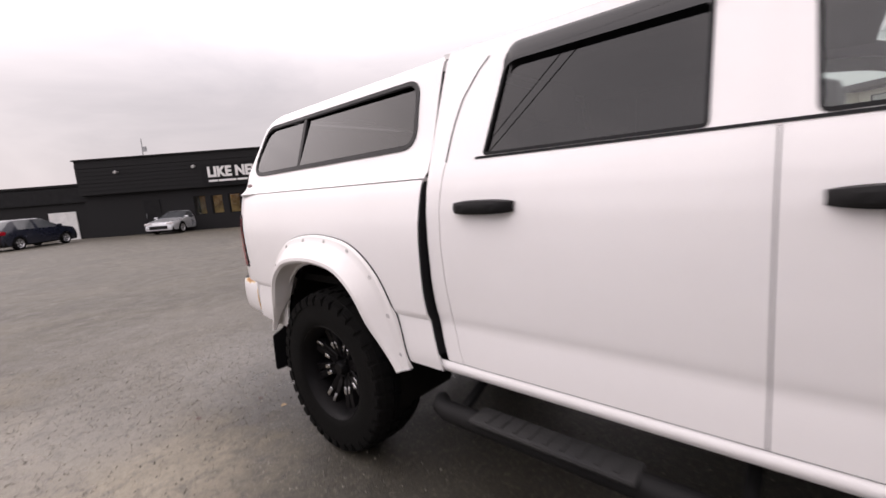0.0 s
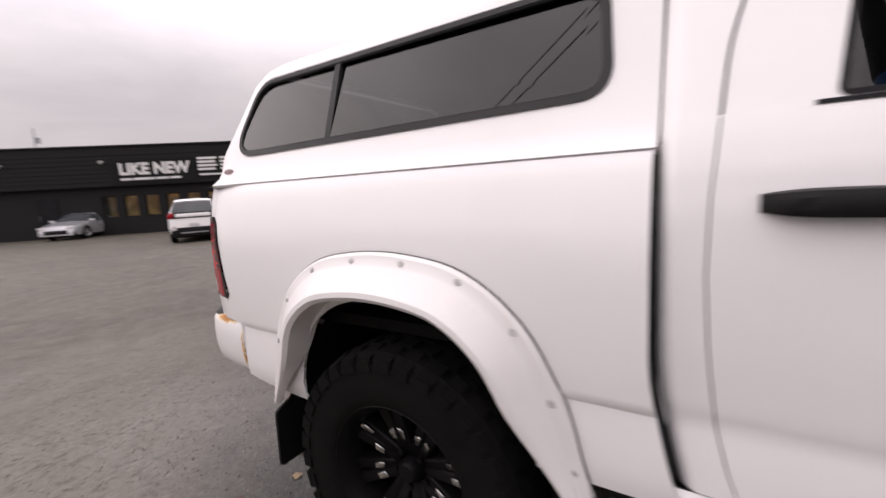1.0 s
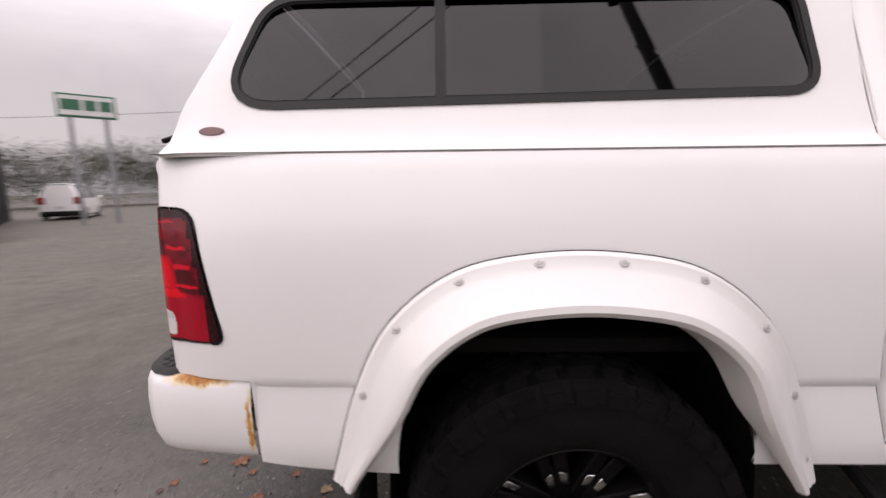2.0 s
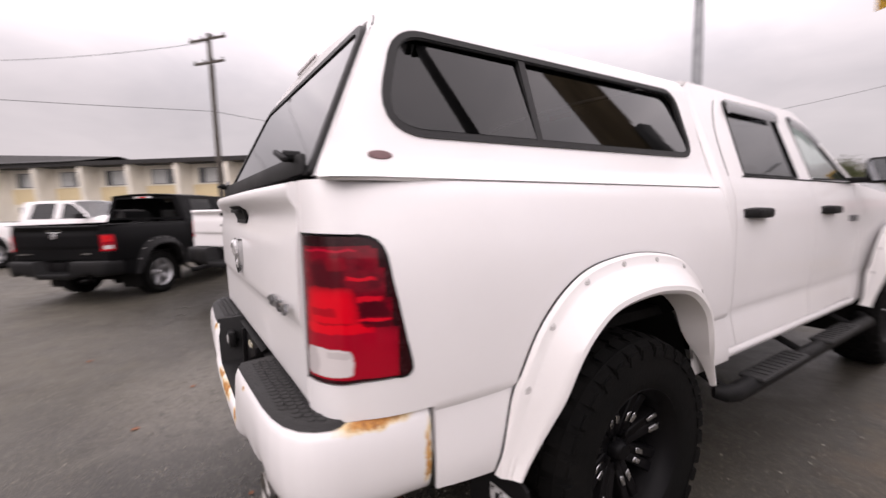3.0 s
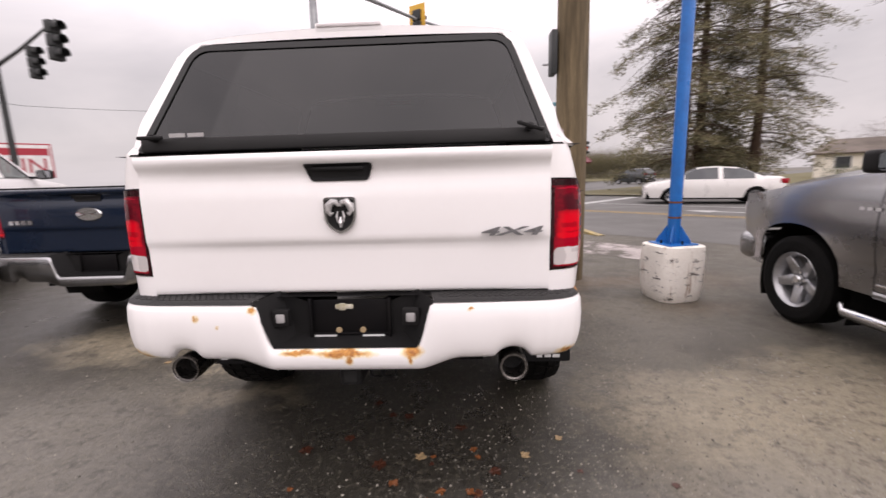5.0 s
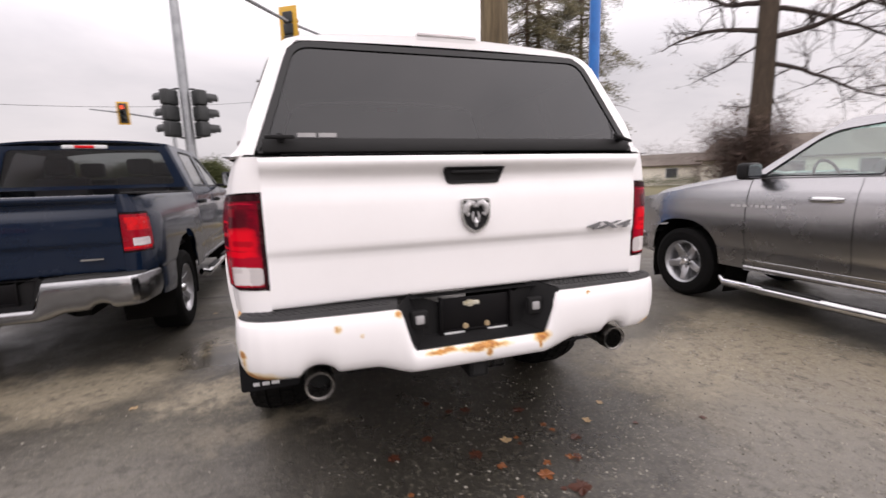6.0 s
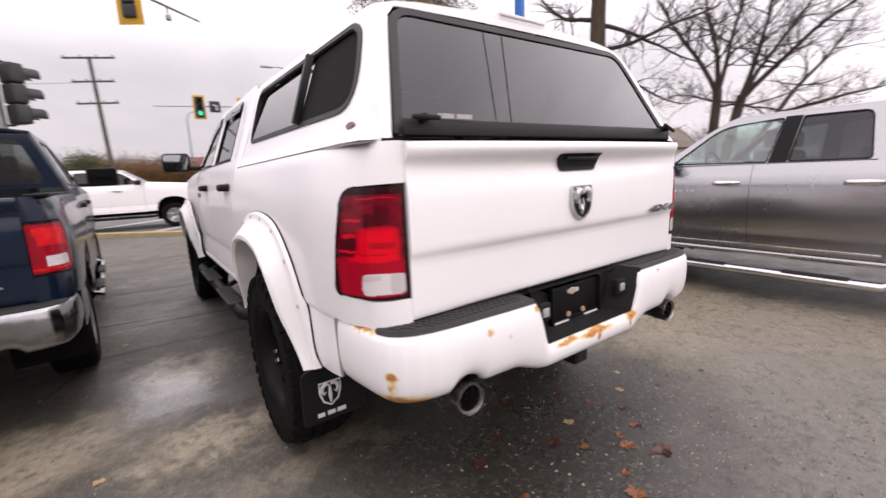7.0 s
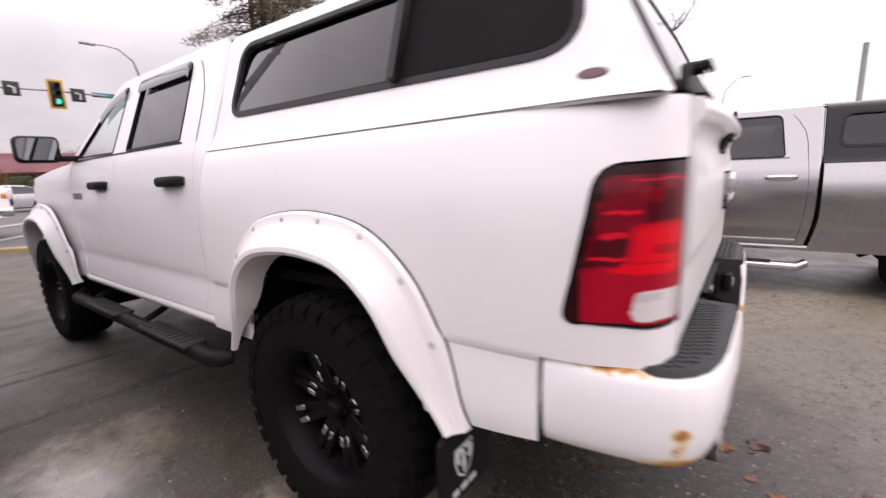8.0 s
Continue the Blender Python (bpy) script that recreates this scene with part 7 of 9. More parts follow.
# ---- shop, motel and other buildings ----
M_BLACKWALL = surf("black_painted_siding", (0.010, 0.010, 0.011), (0.016, 0.0155, 0.016), 0.75, scale=1.2, fine=30, spec=0.2)
M_BLACKTRIM = surf("black_trim", (0.008, 0.008, 0.009), rough=0.7, spec=0.2)
M_WARM = bpy.data.materials.new("lamplit_room")
M_WARM.use_nodes = True
pb = M_WARM.node_tree.nodes["Principled BSDF"]
wnz = noise_node(M_WARM.node_tree, 1.4, 4.0, 0.7)
M_WARM.node_tree.links.new(mix_color(M_WARM.node_tree, map_range(M_WARM.node_tree, wnz.outputs["Fac"], 0.35, 0.65), (0.16, 0.09, 0.04), (0.58, 0.38, 0.17)), pb.inputs["Base Color"])
pb.inputs["Roughness"].default_value = 0.9
M_WHITEWALL = surf("white_door_paint", (0.70, 0.70, 0.69), rough=0.6)
M_CREAM = surf("cream_stucco", (0.88, 0.83, 0.73), (0.82, 0.77, 0.67), 0.9, scale=0.8, fine=18, bump=0.2)
M_YELLOW = surf("yellow_panel", (0.80, 0.66, 0.40), (0.72, 0.60, 0.37), 0.85, scale=0.8)
M_ROOFD = surf("dark_roof", (0.035, 0.033, 0.032), rough=0.9)
M_FARGLASS = surf("window_glass", (0.05, 0.055, 0.06), (0.10, 0.105, 0.11), 0.12, scale=0.9, rvar=0.05)
M_CURTAIN = surf("pale_curtain", (0.55, 0.56, 0.55), rough=0.9)
M_SIGNWHITE = surf("sign_white", (0.80, 0.79, 0.78), rough=0.5)


def shop():
    s = thing("shop_building", "low black-clad shop with white lettering and lit windows", "building", pose(-2.1, -31.9, 0, 0, 0, 133) @ Matrix.Translation((0.52, 0, 0)))
    def b(name, x0, x1, y0, y1, z0, z1, mat, parent=None, label="", bev=0.0):
        bm = bmesh.new()
        box(bm, x0, x1, y0, y1, z0, z1, bev)
        return part(name, bm, mat, parent or s, label, smooth=False)
    # lower wall in pieces round the windows
    xs = [7.3 + 1.08 * k for k in range(6)]
    b("wall", 0.6, 7.3, 0.3, 0.6, 0, 2.7, M_BLACKWALL)
    b("wall", xs[-1] + 0.72, 16.3, 0.3, 0.6, 0, 2.7, M_BLACKWALL)
    b("wall", 7.3, xs[-1] + 0.72, 0.3, 0.6, 0, 0.95, M_BLACKWALL)
    b("wall", 7.3, xs[-1] + 0.72, 0.3, 0.6, 2.15, 2.7, M_BLACKWALL)
    for k, x in enumerate(xs):
        if k:
            b("wall", x - 0.36, x, 0.3, 0.6, 0.95, 2.15, M_BLACKWALL)
        w = b("window", x, x + 0.72, 0.40, 0.43, 0.95, 2.15, M_CLEAR)
        bm = bmesh.new()
        ring(bm, [(x, 0.95), (x + 0.72, 0.95), (x + 0.72, 2.15), (x, 2.15)], [(x + 0.05, 1.0), (x + 0.67, 1.0), (x + 0.67, 2.10), (x + 0.05, 2.10)], lambda a, z, d: (a, 0.38 + d, z), 0.04)
        part("window_frame", bm, M_BLACKTRIM, w, smooth=False)
    b("room_back", 7.0, 14.0, 1.6, 1.7, 0, 2.7, M_WARM)
    b("room_floor", 7.0, 14.0, 0.6, 1.6, 0.85, 0.9, M_WARM)
    lit = bpy.data.materials.new("warm_lamp_tube")
    lit.use_nodes = True
    lit.node_tree.nodes["Principled BSDF"].inputs["Emission Color"].default_value = (1.0, 0.62, 0.28, 1)
    lit.node_tree.nodes["Principled BSDF"].inputs["Emission Strength"].default_value = 4.0
    b("ceiling_lamp", 7.4, 13.4, 1.0, 1.12, 2.40, 2.46, lit)
    band = b("fascia", 0.6, 16.3, 0.0, 0.9, 2.65, 4.76, M_BLACKWALL)
    b("roof_deck", 0.6, 16.0, 0.9, 12, 2.65, 2.95, M_BLACKWALL)
    for k in range(8):
        b("siding_board", 0.6, 16.3, -0.02 - 0.012 * (k % 2), 0.0, 2.68 + 0.23 * k, 2.68 + 0.23 * k + 0.20, M_BLACKWALL, band)
    b("coping", 0.5, 16.4, -0.08, 0.95, 4.76, 4.84, M_BLACKTRIM)
    b("back_wall", 0.6, 16.3, 11.7, 12, 0, 2.65, M_BLACKWALL)
    b("side_wall", 0.6, 0.9, 0.6, 11.7, 0, 2.65, M_BLACKWALL)
    b("side_wall", 16.0, 16.3, 0.6, 11.7, 0, 2.65, M_BLACKWALL)
    lw = b("left_wing", -16, 0.6, 0.5, 10, 0, 3.33, M_BLACKWALL)
    b("wing_coping", -16, 0.6, 0.4, 10, 3.33, 3.46, M_BLACKTRIM, lw)
    b("wing_fascia", -16, 0.6, 0.35, 0.5, 2.3, 3.2, M_BLACKTRIM, lw)
    b("garage_door", -1.9, -0.2, 0.44, 0.5, 0, 1.75, M_WHITEWALL, lw, "white roll-up garage door")
    rw = b("right_wing", 16.3, 18.3, 0.7, 9, 0, 3.52, M_BLACKWALL)
    b("wing_coping", 16.3, 18.4, 0.6, 9, 3.52, 3.62, M_BLACKTRIM, rw)
    d = b("entrance_door", 4.2, 5.2, 0.26, 0.30, 0, 2.1, M_BLACKTRIM)
    b("door_handle", 4.3, 4.34, 0.2, 0.25, 0.95, 1.25, M_CHROME, d)
    for x in (3.2, 7.9, 15.2):
        bm = bmesh.new()
        tube(bm, [(x, 0.0, 3.95), (x, -0.25, 4.0), (x, -0.38, 3.9)], [0.02, 0.03, 0.10], 8)
        part("spotlight", bm, M_SIGNWHITE, s)
    bm = bmesh.new()
    tube(bm, [(4.2, 1.0, 4.5), (4.25, 1.0, 6.0)], 0.03, 6)
    box(bm, 4.25, 4.5, 0.98, 1.02, 5.2, 5.5)
    part("roof_aerial", bm, M_GALV, s)
    face = Matrix.Rotation(math.pi / 2, 4, "X")
    board = b("sign_board", 8.2, 12.35, -0.06, -0.034, 2.78, 4.0, M_BLACKTRIM)
    lettering("LIKE NEW", 0.84, 0.02, M_SIGNWHITE, "sign_lettering", board, Matrix.Translation((10.35, -0.085, 3.5)) @ face @ Matrix.Diagonal((0.93, 1.0, 1, 1)), "white block capitals", bold=0.036)
    for k, w in enumerate((0.55, 1.05, 0.62, 0.55)):
        x = 8.62 + (0, 0.62, 1.76, 2.46)[k]
        b("sign_bar", x, x + w, -0.085, -0.06, 2.93, 3.05, M_SIGNWHITE, board)
    board = b("sign_board", 12.45, 14.6, -0.06, -0.034, 2.9, 4.1, M_BLACKTRIM)
    for r in range(4):
        b("sign_bar", 12.55, 12.55 + (1.0, 0.92, 1.0, 0.9)[r], -0.085, -0.06, 3.9 - 0.2 * r, 4.02 - 0.2 * r, M_SIGNWHITE, board)
        b("sign_bar", 13.72, 13.72 + (0.7, 0.55, 0.7, 0.6)[r], -0.085, -0.06, 3.9 - 0.2 * r, 4.02 - 0.2 * r, M_SIGNWHITE, board)
    b("sign_bar", 12.6, 14.5, -0.085, -0.06, 3.02, 3.12, M_SIGNWHITE, board)


shop()


def motel():
    s = thing("motel_building", "two-storey cream and yellow motel with fin walls", "building", pose(-45.4, -4.2, 0, 0, 0, 50.8))
    def b(name, x0, x1, y0, y1, z0, z1, mat, parent=None, label=""):
        bm = bmesh.new()
        box(bm, x0, x1, y0, y1, z0, z1)
        return part(name, bm, mat, parent or s, label, smooth=False)
    x0, bay, n = -14.6, 4.4, 9
    b("wall", x0, x0 + bay * n, 0.0, 11, 0, 5.6, M_CREAM)
    b("roof", x0 - 0.6, x0 + bay * n + 0.6, -1.6, 11.6, 5.6, 5.95, M_ROOFD)
    for k in range(n + 1):
        x = x0 + bay * k
        bm = bmesh.new()
        rings = []
        for z, out, foot in ((0.0, 1.15, 0.95), (2.8, 1.3, 0.60), (5.0, 1.5, 0.35), (5.6, 1.45, 0.30)):
            rings.append([(x - 0.2, 0.0, z), (x - 0.2, -out, z), (x + 0.18, -out, z), (x + foot, 0.0, z)])
        sheet(bm, rings)
        part("fin_wall", bm, M_CREAM, s, smooth=False)
        if k == n:
            break
        b("spandrel", x + 0.2, x + bay - 0.2, -0.06, 0.0, 2.55, 3.85, M_YELLOW)
        for z0, z1 in ((0.9, 2.3), (3.95, 5.3)):
            w = b("window", x + 1.0, x + 3.5, -0.05, -0.01, z0, z1, M_FARGLASS)
            b("curtain", x + 1.15 + 0.5 * (k % 2), x + 2.4 + 0.5 * (k % 2), -0.06, -0.052, z0 + 0.1, z1 - 0.1, M_CURTAIN, w)
            bm = bmesh.new()
            ring(bm, [(x + 0.95, z0 - 0.05), (x + 3.55, z0 - 0.05), (x + 3.55, z1 + 0.05), (x + 0.95, z1 + 0.05)], [(x + 1.03, z0 + 0.03), (x + 3.47, z0 + 0.03), (x + 3.47, z1 - 0.03), (x + 1.03, z1 - 0.03)], lambda a, z, d: (a, -0.09 + d, z), 0.06)
            part("window_frame", bm, M_CREAM, w, smooth=False)
    bm = bmesh.new()
    sheet(bm, [[(x0 - 7, -1.8, 5.97), (x0 + 13, -1.8, 5.97)], [(x0 - 7, 5, 8.0), (x0 + 11, 5, 7.2)], [(x0 - 7, 11.2, 5.97), (x0 + 13, 11.2, 5.97)]])
    part("gable_roof", bm, M_ROOFD, s, smooth=False)
    b("end_block", x0 - 6, x0, -1, 10, 0, 5.9, M_CREAM)
    # flat black slab paints the shade inside the carport
    b("carport_opening", x0 - 5, x0 - 1.5, -1.03, -1.0, 0, 2.6, M_SOOTSHADE)
    b("end_roof", x0 - 6.6, x0 + 0.2, -1.6, 10.5, 5.9, 6.2, M_ROOFD)


motel()


def plain_house(label, at, w, d, eave, ridge, wall_m, roof_m, windows=3, over=0.5):
    s = thing("house", label, "building", pose(*at))
    bm = bmesh.new()
    box(bm, -w / 2, w / 2, 0, d, 0, eave)
    part("wall", bm, wall_m, s, smooth=False)
    bm = bmesh.new()
    sheet(bm, [[(-w / 2 - over, -over, eave - 0.15), (w / 2 + over, -over, eave - 0.15)], [(-w / 2 - over * 0.5 + d * 0.12, d / 2, ridge), (w / 2 + over * 0.5 - d * 0.12, d / 2, ridge)], [(-w / 2 - over, d + over, eave - 0.15), (w / 2 + over, d + over, eave - 0.15)]])
    for q in (-1, 1):
        vs = [bm.verts.new(p) for p in ((q * (w / 2 + over), -over, eave - 0.15), (q * (w / 2 + over * 0.5 - d * 0.12), d / 2, ridge), (q * (w / 2 + over), d + over, eave - 0.15))]
        bm.faces.new(vs)
    thicken(part("roof", bm, roof_m, s, smooth=False), 0.18)
    for k in range(windows):
        x = -w / 2 + w * (k + 0.5) / windows
        bm = bmesh.new()
        box(bm, x - 0.7, x + 0.7, -0.04, 0.0, eave * 0.36, eave * 0.80)
        wn_ = part("window", bm, M_FARGLASS, s, smooth=False)
        bm = bmesh.new()
        ring(bm, [(x - 0.76, eave * 0.34), (x + 0.76, eave * 0.34), (x + 0.76, eave * 0.82), (x - 0.76, eave * 0.82)], [(x - 0.68, eave * 0.37), (x + 0.68, eave * 0.37), (x + 0.68, eave * 0.79), (x - 0.68, eave * 0.79)], lambda a, z, dd: (a, -0.07 + dd, z), 0.05)
        part("window_frame", bm, M_WHITEWALL, wn_, smooth=False)
    return s


M_REDROOF = surf("red_metal_roof", (0.13, 0.012, 0.018), (0.10, 0.011, 0.016), 0.6, scale=0.5)
M_BROWNWALL = surf("brown_wall", (0.07, 0.045, 0.035), rough=0.85)
M_BRICK = surf("brown_brick", (0.16, 0.085, 0.045), (0.11, 0.06, 0.035), 0.9, scale=0.9, fine=8)
M_GREYROOF = surf("weathered_shingles", (0.17, 0.14, 0.115), (0.12, 0.10, 0.085), 0.9, scale=0.7, fine=8)
plain_house("low building with a red metal roof beyond the road", (9.5, 58, 0, 0, 0, -12), 15, 10, 2.9, 4.9, M_BROWNWALL, M_REDROOF, 4, 1.0)
plain_house("cream bungalow with grey roof behind the trees", (48, 46, 0, 0, 0, -46), 15, 9, 3.0, 4.6, M_CREAM, M_GREYROOF, 3)
plain_house("pale bungalow with brown roof behind bare trees", (42.5, 26.5, 0, 0, 0, -56), 15, 9, 3.0, 5.2, M_CREAM, M_GREYROOF, 3)
br_b = thing("brick_building", "flat-roofed brown brick building across the side street", "building", pose(-32.7, 23.7, 0, 0, 0, 42))
bm = bmesh.new()
box(bm, -14, 0, 0, 10, 0, 5.4)
part("wall", bm, M_BRICK, br_b, smooth=False)
bm = bmesh.new()
box(bm, -14.4, 0.1, -0.3, 10.4, 5.4, 6.2)
part("roof", bm, M_ROOFD, br_b, smooth=False)
for x in (-11, -7, -3):
    bm = bmesh.new()
    box(bm, x - 1, x + 1, -0.04, 0, 1.2, 3.4)
    part("window", bm, M_FARGLASS, br_b, smooth=False)


def sign_on_pole(label, at, w, h, z, frame_m, rows, text=None):
    s = thing("roadside_sign", label, "sign", pose(*at))
    for x in (-w * 0.3, w * 0.3):
        bm = bmesh.new()
        tube(bm, [(x, 0.1, 0), (x, 0.1, z)], 0.09, 8)
        part("post", bm, M_GALV, s)
    bm = bmesh.new()
    box(bm, -w / 2, w / 2, 0, 0.25, z, z + h, 0.02)
    part("cabinet", bm, frame_m, s, smooth=False)
    bm = bmesh.new()
    box(bm, -w / 2 + 0.08, w / 2 - 0.08, -0.012, 0.0, z + 0.08, z + h - 0.08)
    face = part("sign_face", bm, M_SIGNWHITE, s, smooth=False)
    for x0, x1, z0, z1, mt in rows:
        bm = bmesh.new()
        box(bm, x0 * w, x1 * w, -0.024, -0.012, z + z0 * h, z + z1 * h)
        part("sign_bar", bm, mt, face, smooth=False)
    if text:
        lettering(text[0], text[1], 0.008, text[2], "sign_lettering", face, Matrix.Translation((text[3] * w, -0.03, z + text[4] * h)) @ Matrix.Rotation(math.pi / 2, 4, "X"))


M_REDINK = surf("red_print", (0.40, 0.02, 0.04), rough=0.5)
M_GREENINK = surf("green_print", (0.04, 0.16, 0.09), rough=0.5)
sign_on_pole("white roadside motel sign with red capitals", (-23.8, 20.9, 0, 0, 0, 47), 3.0, 1.9, 1.9, M_REDINK, [(-0.45, -0.05, 0.66, 0.86, M_REDINK), (0.0, 0.45, 0.66, 0.86, M_REDINK)], ("INN", 1.15, M_REDINK, 0.08, 0.34))
sign_on_pole("green and white roadside sign above the cars", (-17.2, -15.4, 0, 0, 0, 131), 2.1, 1.0, 4.75, M_GREENINK, [(-0.42, -0.1, 0.3, 0.75, M_GREENINK), (-0.04, 0.16, 0.3, 0.75, M_GREENINK), (0.22, 0.42, 0.3, 0.75, M_GREENINK)])


grey_pole = thing("street_pole", "plain grey steel pole behind the parked trucks", "pole", pose(27.8, -4.0, 0))
bm = bmesh.new()
tube(bm, [(0, 0, 0), (0, 0, 0.05), (0.02, 0, 6.5)], [0.17, 0.14, 0.12], 12)
part("shaft", bm, M_GALV, grey_pole)
road_lamp = thing("street_lamp", "slim grey street lamp on the verge across the road", "street lamp", pose(4.3, 55.5, 0))
bm = bmesh.new()
tube(bm, [(0, 0, 0), (0.02, 0, 5.0), (0.05, 0, 8.6), (0.25, 0, 9.2), (0.7, 0, 9.45)], [0.13, 0.10, 0.07, 0.06, 0.05], 8)
part("pole", bm, M_GALV, road_lamp)
bm = bmesh.new()
tube(bm, [(0.7, 0, 9.45), (1.0, 0, 9.5), (1.35, 0, 9.48)], [0.05, 0.11, 0.07], 8)
part("street_lamp_head", bm, M_GALV, road_lamp)
# white instead of steel grey: distance haze is put into the colour
lamp_post = thing("street_lamp", "slim street lamp far beyond the lot, coloured pale for haze", "street lamp", pose(53.1, 3.2, 0))
bm = bmesh.new()
tube(bm, [(0, 0, 0), (0, 0, 7.0), (0, -0.2, 8.2), (0.1, -0.8, 9.0), (0.2, -1.6, 9.4)], [0.13, 0.09, 0.08, 0.06, 0.05], 10)
part("mast", bm, M_SIGNWHITE, lamp_post)
bm = bmesh.new()
box(bm, 0.05, 0.35, -2.3, -1.5, 9.36, 9.48, 0.04)
part("street_lamp_head", bm, M_SIGNWHITE, lamp_post)

# ---- parked and passing cars ----
SHAPES = {
    "sedan": dict(length=4.85, width=1.82, belt=0.98, base=2.78, top=[(-2.42, 0.60), (-2.40, 0.92), (-2.25, 1.03), (-1.70, 1.07), (-0.95, 1.40), (-0.2, 1.47), (0.35, 1.45), (0.6, 1.39), (1.30, 1.02), (2.15, 0.86), (2.38, 0.72), (2.42, 0.5)], ws=(0.5, 1.32), rw=(-1.75, -0.9), side=(-1.35, 0.95)),
    "boxy": dict(length=4.15, width=1.80, belt=1.08, base=2.57, top=[(-2.07, 0.50), (-2.05, 0.98), (-1.98, 1.12), (-1.80, 1.52), (-1.55, 1.63), (0.2, 1.63), (0.45, 1.58), (1.05, 1.12), (1.85, 1.0), (2.04, 0.80), (2.07, 0.5)], ws=(0.4, 1.08), rw=(-2.0, -1.72), side=(-1.55, 0.75)),
    "hatch": dict(length=4.30, width=1.80, belt=1.0, base=2.62, top=[(-2.15, 0.50), (-2.12, 0.92), (-2.02, 1.05), (-1.55, 1.42), (-1.25, 1.50), (0.1, 1.52), (0.4, 1.46), (1.15, 1.04), (1.95, 0.90), (2.13, 0.72), (2.15, 0.5)], ws=(0.35, 1.18), rw=(-2.03, -1.5), side=(-1.3, 0.85)),
    "coupe": dict(length=4.40, width=1.76, belt=0.88, base=2.53, top=[(-2.2, 0.5), (-2.17, 0.85), (-2.05, 0.95), (-1.45, 0.98), (-0.65, 1.26), (0.0, 1.31), (0.25, 1.27), (1.05, 0.90), (1.95, 0.72), (2.17, 0.58), (2.2, 0.42)], ws=(0.15, 1.08), rw=(-1.5, -0.6), side=(-0.95, 0.7)),
    "van": dict(length=5.0, width=1.95, belt=1.15, base=3.0, top=[(-2.5, 0.5), (-2.48, 1.1), (-2.42, 1.85), (-2.3, 1.95), (0.8, 1.95), (1.1, 1.88), (1.75, 1.2), (2.35, 1.02), (2.5, 0.7), (2.5, 0.5)], ws=(1.0, 1.8), rw=(-2.47, -2.36), side=(-2.1, 1.4)),
}


